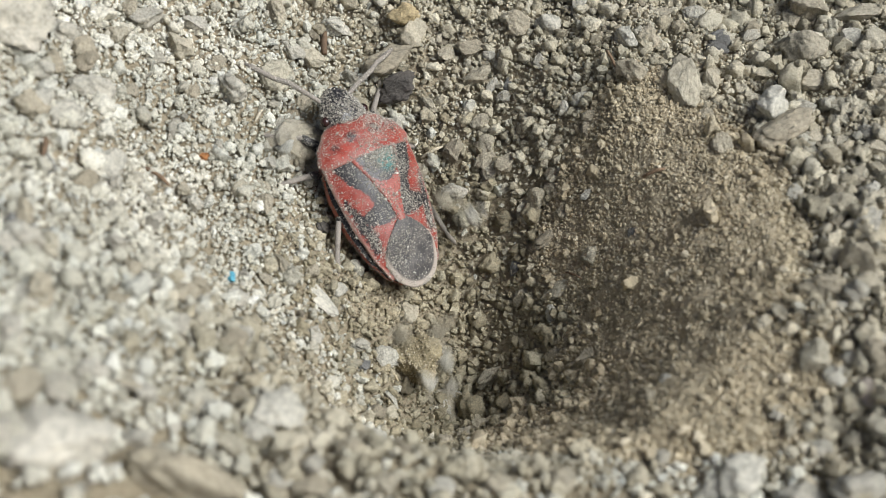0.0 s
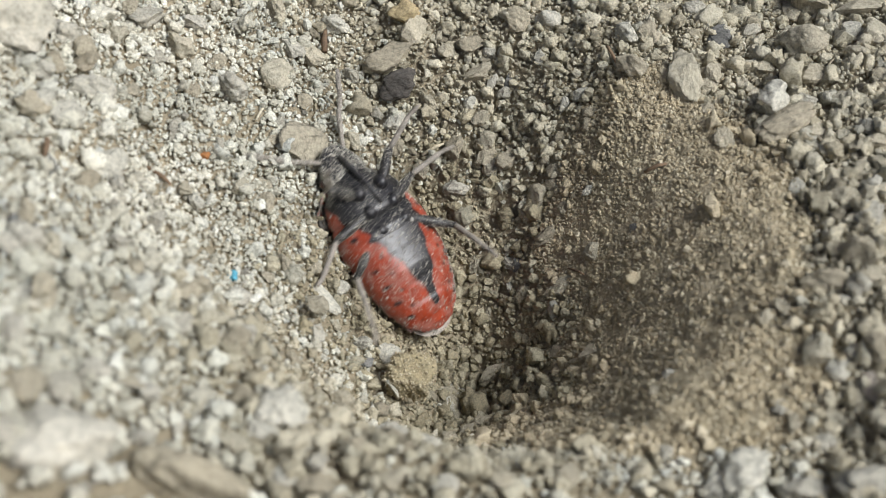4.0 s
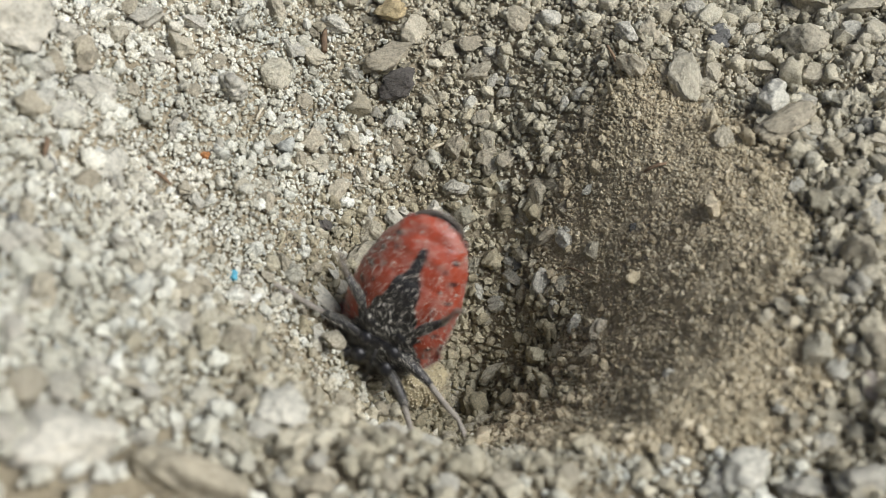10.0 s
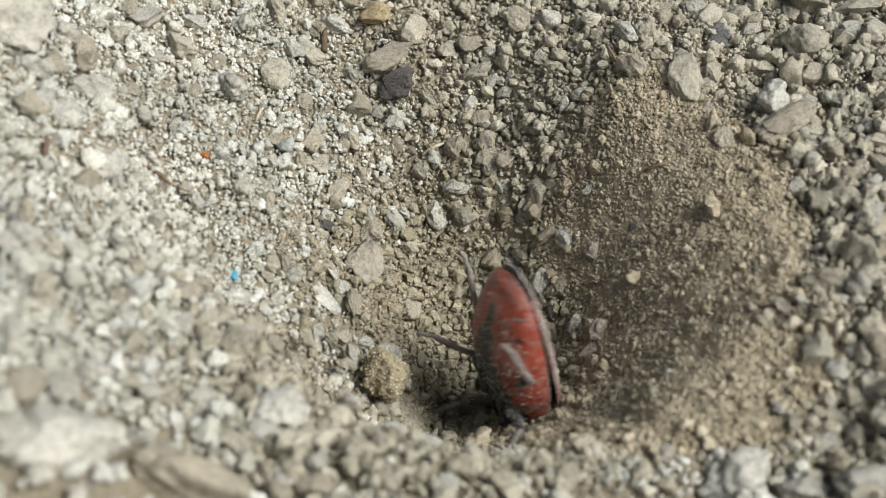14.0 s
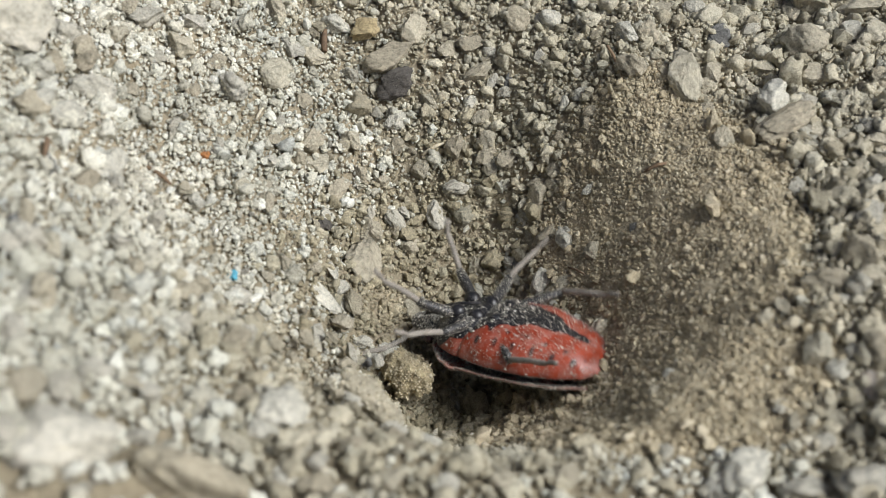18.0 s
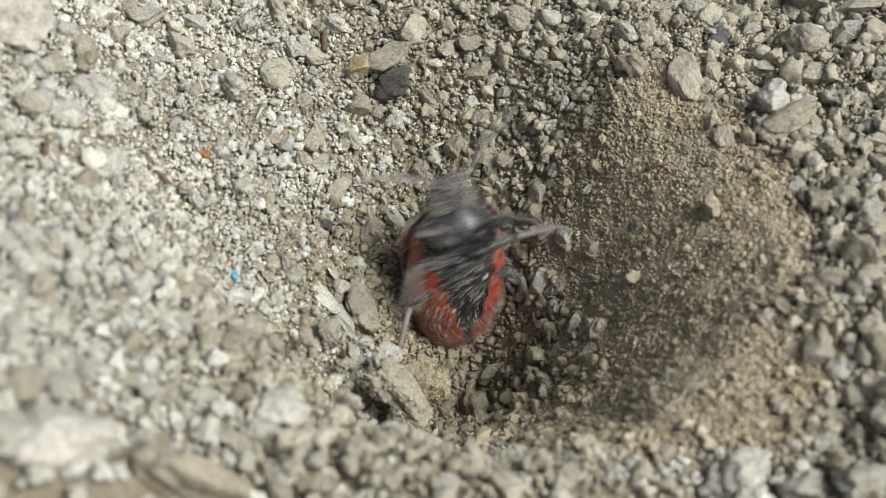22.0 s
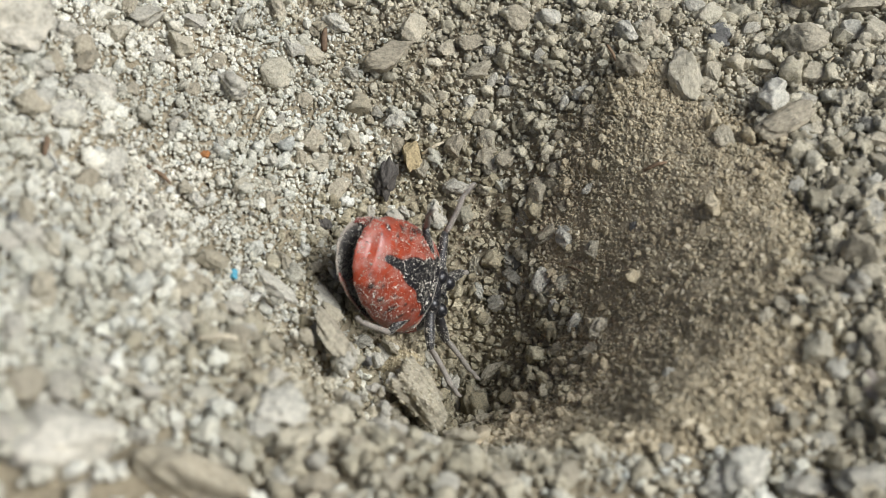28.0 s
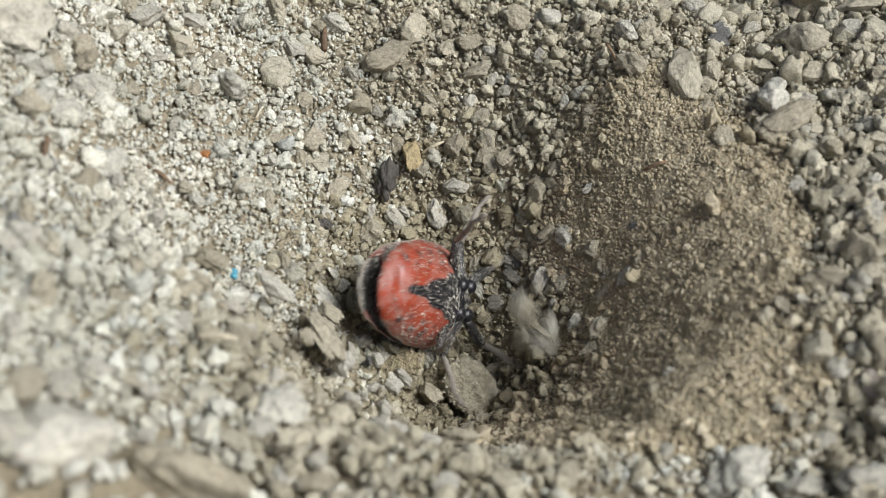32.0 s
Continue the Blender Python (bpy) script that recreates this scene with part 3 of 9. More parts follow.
stone("stone_chip", "slab", 6, PALE, 0.67, 9.96, -2.34, 0.51, (8, -47, 69), (1, 0.71, 0.80), "pale grey stone, dusty and worn", "stones round the pit")
stone("stone_chip", "slab", 7, SLATE, 1.43, 9.89, -2.35, 0.64, (1, -48, 69), (1, 0.47, 0.73), "dark slate-grey stone chip", "stones round the pit")
stone("pebble", "angular", 0, PALE, 1.17, 9.57, -2.61, 0.37, (47, -9, -9), (1, 1.06, 0.90), "pale grey stone, dusty and worn", "stones round the pit")
stone("pebble", "round", 1, PALE, 3.20, 12.18, -0.56, 0.75, (31, -8, -5), (1, 1.06, 0.96), "small pale stone chip with broken edges", "stones round the pit")
stone("pebble", "clod", 2, TAN, 1.67, 12.05, -0.47, 0.75, (38, -5, -4), (1, 1.06, 0.90), "crumbly clod of beige earth stuck in the slope", "stones round the pit")
stone("pebble", "angular", 3, PALE, 2.74, 10.19, -1.11, 0.37, (11, -40, 50), (1, 0.82, 0.70), "small pale stone chip with broken edges", "stones round the pit")
stone("pebble", "round", 4, PALE, 4.38, 8.12, -1.53, 0.46, (27, -32, 16), (1, 0.82, 0.75), "pale grey stone, dusty and worn", "stones round the pit")
stone("pebble", "angular", 5, TAN, 4.70, 7.15, -1.68, 0.43, (41, -17, -15), (1, 0.71, 0.60), "tan rounded pebble coated with dust", "stones round the pit")
stone("pebble", "round", 6, TAN, 4.57, 6.73, -2.13, 0.41, (-14, -45, 76), (1, 0.94, 0.85), "tan angular stone coated with dust", "stones round the pit")
stone("pebble", "angular", 7, PALE, 3.77, 8.07, -1.92, 0.41, (-16, -42, 82), (1, 0.71, 0.60), "small pale stone chip with broken edges", "stones round the pit")
stone("pebble", "round", 0, TAN, 2.93, 6.49, -3.83, 0.42, (-1, -53, 63), (1, 0.82, 0.75), "tan angular stone coated with dust", "stones round the pit")
stone("pebble", "angular", 1, TAN, 0.39, 7.40, -4.48, 0.59, (40, -26, 17), (1, 0.94, 0.80), "tan rounded pebble coated with dust", "stones round the pit")
stone("pebble", "angular", 2, TAN, -0.10, 10.39, -2.16, 0.86, (39, -18, 11), (1, 0.53, 0.55), "tan angular stone coated with dust", "stones round the pit")
stone("pebble", "angular", 3, TAN, 3.17, 5.71, -4.61, 0.44, (50, -18, -20), (1, 0.71, 0.60), "tan rounded pebble coated with dust", "stones round the pit")
stone("pebble", "angular", 4, PALE, 4.60, 4.32, -3.67, 0.33, (36, -39, -3), (1, 0.82, 0.70), "pale grey stone, dusty and worn", "stones round the pit")
stone("pebble", "angular", 5, GREY, 2.12, 5.42, -5.89, 0.58, (11, -49, 48), (1, 0.94, 0.80), "grey weathered stone with dusty faces", "stones round the pit")
stone("pebble", "angular", 6, PALE, -0.97, 6.56, -5.58, 0.61, (37, -31, 28), (1, 0.94, 0.80), "pale grey stone, dusty and worn", "stones round the pit")
stone("pebble", "angular", 7, TAN, -0.74, 5.79, -6.38, 0.43, (49, -1, -1), (1, 0.94, 0.80), "tan rounded pebble coated with dust", "stones round the pit")
stone("pebble", "clod", 0, TAN, 3.01, 3.78, -5.81, 0.78, (28, -41, 11), (1, 0.82, 0.70), "crumbly clod of beige earth stuck in the slope", "stones round the pit")
stone("pebble", "angular", 1, TAN, 3.72, 4.44, -4.77, 0.38, (47, -20, -20), (1, 1.06, 0.90), "tan rounded pebble coated with dust", "stones round the pit")
stone("stone_chip", "slab", 2, PALE, -6.46, -0.37, -5.08, 1.16, (-1, 40, -27), (1, 0.53, 0.73), "long pale flat stone lying on the slope", "stones round the pit")
stone("pebble", "clod", 3, TAN, -2.98, 1.88, -8.80, 0.79, (37, -19, 69), (1, 1.00, 0.85), "crumbly clod of beige earth stuck in the slope", "stones round the pit")
stone("pebble", "angular", 4, PALE, -6.50, -2.48, -5.10, 0.51, (39, 5, 59), (1, 0.94, 0.80), "pale grey stone, dusty and worn", "stones round the pit")
stone("pebble", "angular", 5, PALE, -3.79, -0.74, -8.24, 0.73, (-9, 35, -50), (1, 0.82, 0.70), "small pale stone chip with broken edges", "stones round the pit")
stone("pebble", "angular", 6, PALE, -4.87, -0.89, -7.47, 0.50, (37, 4, 56), (1, 0.82, 0.70), "pale grey stone, dusty and worn", "stones round the pit")
stone("pebble", "angular", 7, PALE, -9.07, -3.30, -2.13, 0.62, (20, 25, 28), (1, 0.94, 0.80), "small pale stone chip with broken edges", "stones round the pit")
stone("pebble", "angular", 0, PALE, -10.22, -7.50, 1.02, 0.60, (30, 10, 40), (1, 0.94, 0.80), "pale grey stone, dusty and worn", "stones round the pit")
stone("pebble", "round", 1, PALE, -9.17, -7.29, 0.36, 0.28, (17, 23, 7), (1, 1.06, 0.96), "small pale stone chip with broken edges", "stones round the pit")
stone("pebble", "angular", 2, TAN, -8.36, -7.99, 0.07, 0.36, (25, 10, 26), (1, 0.71, 0.60), "tan angular stone coated with dust", "stones round the pit")
stone("pebble", "round", 3, PALE, -12.68, -11.91, 3.28, 0.58, (20, 30, 10), (1, 1.06, 0.96), "small pale stone chip with broken edges", "stones round the pit")
stone("pebble", "clod", 4, PALE, -6.86, -10.01, 0.00, 1.12, (18, 9, -16), (1, 0.88, 0.75), "crumbly clod of beige earth stuck in the slope", "stones round the pit")
stone("pebble", "round", 5, PALE, -7.19, -11.14, -0.01, 0.69, (10, 20, -22), (1, 0.82, 0.75), "small pale stone chip with broken edges", "stones round the pit")
stone("pebble", "round", 6, PALE, -10.55, -12.52, 1.69, 0.47, (11, 26, 5), (1, 0.94, 0.85), "pale grey stone, dusty and worn", "stones round the pit")
stone("pebble", "angular", 7, PALE, -9.74, -11.41, 0.93, 0.49, (25, -15, 87), (1, 0.59, 0.55), "small pale stone chip with broken edges", "stones round the pit")
stone("pebble", "angular", 0, GREY, -7.88, -11.84, 0.16, 0.90, (-0, 22, -40), (1, 0.59, 0.55), "grey weathered stone with dusty faces", "stones round the pit")
stone("pebble", "round", 4, PALE, -12.58, -13.92, 3.50, 1.94, (-20, 20, 15), (1, 0.95, 0.8), "large pale stone close to the viewer", "stones round the pit")
stone("pebble", "round", 2, TAN, -9.09, -13.82, 1.37, 2.17, (12, 30, -1), (1, 0.49, 0.59), "big brown stone at the front edge", "stones round the pit")
stone("pebble", "round", 3, PALE, -6.24, -12.89, 0.19, 0.52, (11, 7, 1), (1, 0.94, 0.85), "small pale stone chip with broken edges", "stones round the pit")
stone("pebble", "angular", 4, SLATE, -4.62, -1.71, -7.78, 0.37, (31, 22, 34), (1, 0.82, 0.70), "dark slate-grey stone chip", "stones round the pit")
stone("pebble", "angular", 5, PALE, -5.81, 0.63, -5.65, 0.54, (18, 36, -7), (1, 0.71, 0.60), "small pale stone chip with broken edges", "stones round the pit")
stone("pebble", "angular", 6, GREY, -7.77, -0.27, -3.55, 0.62, (1, 34, -31), (1, 0.59, 0.55), "grey weathered stone with dusty faces", "stones round the pit")
stone("stone_chip", "slab", 7, GREY, 3.47, 1.62, -6.73, 0.92, (31, -36, 2), (1, 0.49, 0.73), "grey weathered stone with dusty faces", "stones round the pit")
stone("pebble", "angular", 0, TAN, 1.99, 2.49, -8.18, 0.52, (27, -40, 12), (1, 0.94, 0.80), "tan angular stone coated with dust", "stones round the pit")
stone("pebble", "angular", 1, SLATE, 1.77, 3.75, -7.53, 0.45, (1, -46, 51), (1, 0.82, 0.70), "dark slate-grey stone chip", "stones round the pit")
stone("pebble", "angular", 2, PALE, 3.18, 0.88, -7.51, 0.48, (-13, -44, 63), (1, 0.82, 0.70), "pale grey stone, dusty and worn", "stones round the pit")
stone("pebble", "angular", 3, TAN, 3.25, -0.87, -8.05, 0.40, (32, -28, -17), (1, 0.82, 0.70), "tan rounded pebble coated with dust", "stones round the pit")
stone("pebble", "round", 4, PALE, 6.53, -6.48, -2.70, 0.27, (6, -26, -3), (1, 1.06, 0.96), "pale grey stone, dusty and worn", "stones round the pit")
stone("stone_chip", "angular", 5, TAN, 5.90, -7.25, -2.72, 0.26, (10, -24, -4), (1, 0.94, 0.80), "tan rounded pebble coated with dust", "stones round the pit")
stone("pebble", "angular", 6, GREY, 0.62, 0.34, -10.95, 0.79, (-0, -38, 51), (1, 0.59, 0.55), "grey weathered stone with dusty faces", "stones round the pit")
stone("pebble", "clod", 7, PALE, 8.12, -11.63, -1.74, 1.48, (10, -11, 15), (1, 0.88, 0.75), "large pale crumbly clod at the front rim", "stones round the pit")
stone("pebble", "clod", 0, PALE, 11.98, -12.32, -0.96, 1.14, (9, -20, -3), (1, 0.94, 0.80), "large pale crumbly clod at the front rim", "stones round the pit")
stone("pebble", "angular", 1, GREY, 11.70, -9.43, -1.53, 0.80, (26, 12, -52), (1, 0.49, 0.55), "grey weathered stone with dusty faces", "stones round the pit")
stone("pebble", "angular", 2, GREY, 11.16, -7.25, -0.59, 0.74, (18, -22, 22), (1, 0.94, 0.80), "grey weathered stone with dusty faces", "stones round the pit")
stone("pebble", "round", 3, PALE, 11.93, -7.91, -0.71, 0.47, (28, -14, -7), (1, 1.06, 0.96), "small pale stone chip with broken edges", "stones round the pit")
stone("stone_chip", "slab", 4, PINK, 13.00, -8.67, -0.67, 1.20, (25, 13, -65), (1, 0.49, 0.73), "pinkish flat stone chip", "stones round the pit")
stone("pebble", "round", 5, TAN, 13.32, -4.65, 0.38, 0.61, (10, -22, 22), (1, 0.94, 0.85), "tan rounded pebble coated with dust", "stones round the pit")
stone("pebble", "clod", 6, TAN, 12.02, -4.50, -0.07, 0.89, (9, -19, 14), (1, 0.82, 0.70), "crumbly clod of beige earth stuck in the slope", "stones round the pit")
stone("pebble", "angular", 7, PALE, 12.45, -5.38, -0.03, 0.42, (19, -16, 4), (1, 0.71, 0.60), "small pale stone chip with broken edges", "stones round the pit")
stone("pebble", "angular", 0, TAN, 9.87, -5.46, -0.82, 0.40, (10, -22, 32), (1, 0.82, 0.70), "tan angular stone coated with dust", "stones round the pit")
stone("pebble", "angular", 1, TAN, 10.49, -5.18, -0.54, 0.42, (30, 8, -57), (1, 0.82, 0.70), "tan rounded pebble coated with dust", "stones round the pit")
stone("pebble", "angular", 2, TAN, 13.09, -7.55, -0.37, 0.37, (26, -14, -6), (1, 1.06, 0.90), "tan angular stone coated with dust", "stones round the pit")
stone("pebble", "round", 3, PALE, 12.41, -7.46, -0.32, 0.28, (26, -13, -6), (1, 1.06, 0.96), "small pale stone chip with broken edges", "stones round the pit")
stone("pebble", "angular", 4, TAN, 10.22, -9.54, -1.51, 0.40, (4, -23, 52), (1, 0.82, 0.70), "tan angular stone coated with dust", "stones round the pit")
stone("pebble", "clod", 5, PALE, 9.75, -9.04, -1.42, 0.44, (19, -18, 13), (1, 0.94, 0.80), "crumbly clod of beige earth stuck in the slope", "stones round the pit")
stone("pebble", "round", 6, TAN, 4.89, -11.30, -2.08, 0.51, (9, -7, -1), (1, 1.06, 0.96), "tan angular stone coated with dust", "stones round the pit")
stone("pebble", "angular", 7, TAN, 0.29, -2.60, -10.56, 0.56, (-11, -6, 13), (1, 0.82, 0.70), "tan rounded pebble coated with dust", "stones round the pit")
stone("pebble", "angular", 0, GREY, -0.42, -2.96, -10.68, 0.45, (-11, -0, 0), (1, 0.94, 0.80), "grey weathered stone with dusty faces", "stones round the pit")
stone("pebble", "angular", 1, PALE, 11.11, -10.29, -1.57, 0.44, (21, -7, -3), (1, 0.94, 0.80), "small pale stone chip with broken edges", "stones round the pit")
stone("pebble", "angular", 2, GREY, 12.07, -10.11, -1.50, 0.44, (9, -26, 21), (1, 0.94, 0.80), "grey weathered stone with dusty faces", "stones round the pit")
stone("pebble", "clod", 0, PALE, -17.27, 3.85, 5.03, 2.14, (-4, 12, 10), (1, 1.19, 1.10), "large pale grey stone with rounded edges", "stones round the pit")
stone("pebble", "angular", 7, TAN, 14.01, 11.69, 0.07, 0.63, (5, -12, 0), (1, 1.20, 1.10), "tan angular stone coated with dust", "stones round the pit")
stone("pebble", "angular", 1, GREY, 16.54, 11.05, 0.94, 1.11, (4, -15, 1), (1, 0.61, 0.61), "grey weathered stone with dusty faces", "stones round the pit")
stone("pebble", "angular", 4, TAN, -3.91, 11.15, -1.80, 1.33, (36, -19, -3), (1, 0.70, 0.70), "tan blocky stone half buried in the slope", "stones round the pit")
stone("pebble", "angular", 5, TAN, -2.94, 12.19, -1.11, 0.79, (15, -0, -0), (1, 1.13, 1.10), "tan angular stone coated with dust", "stones round the pit")
stone("pebble", "angular", 6, PALE, -6.43, 12.42, -0.97, 0.54, (29, -8, 42), (1, 1.37, 1.10), "pale grey stone, dusty and worn", "stones round the pit")
stone("pebble", "angular", 7, TAN, -7.29, 10.72, -1.53, 0.78, (4, 29, -7), (1, 0.93, 0.93), "tan angular stone coated with dust", "stones round the pit")
stone("pebble", "slab", 2, GREY, -11.24, -10.67, 2.13, 0.65, (-17, 16, -15), (1, 0.74, 0.80), "pale bluish flat stone chip", "stones round the pit")
stone("pebble", "angular", 1, TAN, 4.30, -2.27, -6.57, 0.53, (-27, -47, 15), (1, 1.20, 1.10), "tan angular stone coated with dust", "stones round the pit")
stone("pebble", "angular", 2, GREY, 4.62, 1.94, -4.97, 0.48, (40, -33, -20), (1, 1.06, 1.06), "grey weathered stone with dusty faces", "stones round the pit")
stone("pebble", "angular", 3, TAN, 2.58, 5.56, -5.14, 0.55, (43, -22, -23), (1, 1.14, 1.10), "tan angular stone coated with dust", "stones round the pit")
stone("stone_chip", "slab", 4, SLATE, 6.22, 1.74, -3.48, 0.37, (-6, -47, 33), (1, 0.86, 0.80), "dark slate-grey stone chip", "stones round the pit")
stone("pebble", "angular", 0, GREY, 12.86, 1.56, -0.14, 0.51, (-9, -13, -1), (1, 1.14, 1.10), "grey weathered stone with dusty faces", "stones round the pit")
stone("pebble", "angular", 2, GREY, 12.98, -6.46, -0.13, 0.43, (-4, -16, -2), (1, 1.14, 1.10), "grey weathered stone with dusty faces", "stones round the pit")
stone("pebble", "angular", 4, PALE, -12.61, -4.35, 1.76, 0.47, (-17, 14, -2), (1, 1.04, 1.04), "pale grey stone, dusty and worn", "stones round the pit")
stone("pebble", "angular", 5, TAN, -14.25, -1.87, 2.39, 0.60, (17, 29, 6), (1, 1.04, 1.04), "tan angular stone coated with dust", "stones round the pit")
stone("pebble", "angular", 6, GREY, -14.38, -6.05, 3.17, 0.62, (-22, 12, -20), (1, 0.87, 0.87), "grey weathered stone with dusty faces", "stones round the pit")
stone("pebble", "angular", 7, PALE, -14.16, -8.87, 3.77, 0.80, (-11, 13, 1), (1, 0.83, 0.83), "pale grey stone, dusty and worn", "stones round the pit")
stone("pebble", "angular", 0, GREY, -12.15, -7.23, 2.00, 0.47, (6, 5, 87), (1, 1.50, 1.10), "grey weathered stone with dusty faces", "stones round the pit")
stone("pebble", "angular", 1, TAN, -10.34, -5.71, 0.64, 0.69, (3, 15, -2), (1, 1.07, 1.07), "tan angular stone coated with dust", "stones round the pit")
stone("pebble", "angular", 2, PALE, -11.97, -2.09, 0.68, 0.45, (-12, 4, 11), (1, 1.02, 1.02), "pale grey stone, dusty and worn", "stones round the pit")
stone("pebble", "angular", 3, TAN, -8.47, -7.30, 0.11, 0.54, (5, 17, -2), (1, 0.98, 0.98), "tan angular stone coated with dust", "stones round the pit")
stone("pebble", "angular", 6, PALE, -12.16, -10.88, 2.66, 0.52, (2, 19, 51), (1, 0.96, 0.96), "pale grey stone, dusty and worn", "stones round the pit")
stone("pebble", "angular", 1, TAN, -5.40, -13.19, 0.04, 0.79, (2, 23, 20), (1, 0.83, 0.83), "tan angular stone coated with dust", "stones round the pit")
stone("pebble", "angular", 2, GREY, -3.34, -12.83, -0.17, 0.56, (11, 17, 1), (1, 0.98, 0.98), "grey weathered stone with dusty faces", "stones round the pit")
stone("pebble", "angular", 3, PALE, -1.41, -12.58, -0.84, 0.50, (3, 18, 3), (1, 0.98, 0.98), "pale grey stone, dusty and worn", "stones round the pit")
stone("pebble", "angular", 4, TAN, 0.39, -12.16, -1.14, 0.54, (0, 2, -0), (1, 1.00, 1.00), "tan angular stone coated with dust", "stones round the pit")
stone("pebble", "angular", 5, GREY, 2.43, -11.62, -1.61, 0.59, (-12, 12, -2), (1, 0.90, 0.90), "grey weathered stone with dusty faces", "stones round the pit")
stone("pebble", "angular", 7, PALE, 5.96, -10.27, -2.23, 0.42, (-7, -16, 2), (1, 1.02, 1.02), "pale grey stone, dusty and worn", "stones round the pit")
stone("pebble", "angular", 1, PALE, 10.11, -12.14, -1.67, 0.82, (-3, -2, 0), (1, 0.83, 0.83), "pale grey stone, dusty and worn", "stones round the pit")
stone("pebble", "angular", 2, TAN, -4.44, -11.67, -0.00, 0.50, (-33, 12, -5), (1, 0.98, 0.98), "tan angular stone coated with dust", "stones round the pit")
stone("pebble", "angular", 3, PALE, -5.88, -11.40, -0.06, 0.54, (-12, 12, -3), (1, 0.96, 0.96), "pale grey stone, dusty and worn", "stones round the pit")
stone("pebble", "angular", 4, TAN, -2.67, -11.25, -0.56, 0.40, (-39, 13, -7), (1, 1.02, 1.02), "tan angular stone coated with dust", "stones round the pit")
stone("pebble", "angular", 5, GREY, -13.69, -12.34, 3.91, 0.74, (-7, 18, -4), (1, 0.97, 0.97), "grey weathered stone with dusty faces", "stones round the pit")
stone("pebble", "angular", 6, PALE, -14.39, -10.57, 4.13, 0.59, (-19, 26, -6), (1, 0.96, 0.96), "pale grey stone, dusty and worn", "stones round the pit")
stone("pebble", "angular", 7, TAN, -7.14, -4.69, -4.19, 0.43, (-46, 32, -37), (1, 1.06, 1.06), "tan angular stone coated with dust", "stones round the pit")
stone("pebble", "angular", 0, GREY, 0.14, 8.75, -3.42, 0.51, (34, 8, 6), (1, 1.12, 1.10), "grey weathered stone with dusty faces", "stones round the pit")
stone("pebble", "angular", 1, TAN, -1.37, 11.35, -1.63, 0.46, (39, 7, 4), (1, 1.11, 1.10), "tan angular stone coated with dust", "stones round the pit")
stone("pebble", "angular", 2, PALE, 1.11, 11.14, -1.48, 0.30, (35, -13, -10), (1, 1.25, 1.10), "pale grey stone, dusty and worn", "stones round the pit")
stone("pebble", "angular", 6, PALE, 6.42, 9.96, 0.29, 0.56, (18, -9, -3), (1, 1.09, 1.09), "pale grey stone, dusty and worn", "stones round the pit")
stone("pebble", "angular", 1, TAN, 12.01, 8.05, -0.08, 0.53, (8, -12, -3), (1, 1.08, 1.08), "tan angular stone coated with dust", "stones round the pit")
stone("pebble", "angular", 5, GREY, 16.74, 9.22, 0.82, 0.68, (-3, -16, -0), (1, 1.12, 1.10), "grey weathered stone with dusty faces", "stones round the pit")
stone("pebble", "angular", 7, PALE, 13.38, 5.49, 0.13, 0.58, (-2, 6, -0), (1, 0.90, 0.90), "pale grey stone, dusty and worn", "stones round the pit")
stone("pebble", "angular", 1, TAN, 15.31, 2.46, 0.57, 0.58, (-6, -10, 1), (1, 1.06, 1.06), "tan angular stone coated with dust", "stones round the pit")
stone("pebble", "angular", 2, PALE, 14.55, 0.00, 0.44, 0.49, (-20, -9, 2), (1, 1.09, 1.09), "pale grey stone, dusty and worn", "stones round the pit")
stone("pebble", "angular", 4, GREY, 13.88, -3.65, 0.50, 0.50, (5, -9, -2), (1, 1.10, 1.10), "grey weathered stone with dusty faces", "stones round the pit")
stone("pebble", "angular", 5, PALE, 13.40, -7.11, -0.11, 0.44, (19, -5, -1), (1, 1.36, 1.10), "pale grey stone, dusty and worn", "stones round the pit")
stone("pebble", "angular", 6, TAN, -5.58, 7.38, -3.57, 0.50, (26, 26, 15), (1, 1.06, 1.06), "tan angular stone coated with dust", "stones round the pit")
stone("pebble", "slab", 7, GREY, -6.75, 6.10, -3.78, 0.86, (36, 23, 5), (1, 0.71, 0.80), "grey weathered stone with dusty faces", "stones round the pit")
stone("pebble", "angular", 0, PALE, -3.64, 8.79, -3.61, 0.56, (30, 5, 3), (1, 1.14, 1.10), "pale grey stone, dusty and worn", "stones round the pit")
stone("pebble", "angular", 1, TAN, -4.90, 9.27, -3.20, 0.51, (37, 16, 8), (1, 1.12, 1.10), "tan angular stone coated with dust", "stones round the pit")
stone("pebble", "angular", 2, GREY, -2.63, 7.30, -5.16, 0.51, (44, 2, 2), (1, 1.12, 1.10), "grey weathered stone with dusty faces", "stones round the pit")
stone("pebble", "angular", 3, TAN, -3.63, 7.93, -4.37, 0.43, (53, 13, 11), (1, 1.10, 1.10), "tan angular stone coated with dust", "stones round the pit")
stone("pebble", "angular", 4, PALE, -8.72, 4.85, -2.52, 0.43, (15, 46, 11), (1, 1.04, 1.04), "pale grey stone, dusty and worn", "stones round the pit")
stone("pebble", "angular", 5, GREY, -9.65, 2.39, -1.72, 0.45, (-8, 26, 1), (1, 1.06, 1.06), "grey weathered stone with dusty faces", "stones round the pit")
stone("pebble", "angular", 6, TAN, -8.69, 2.20, -2.48, 0.41, (-0, 45, -2), (1, 1.39, 1.10), "tan angular stone coated with dust", "stones round the pit")
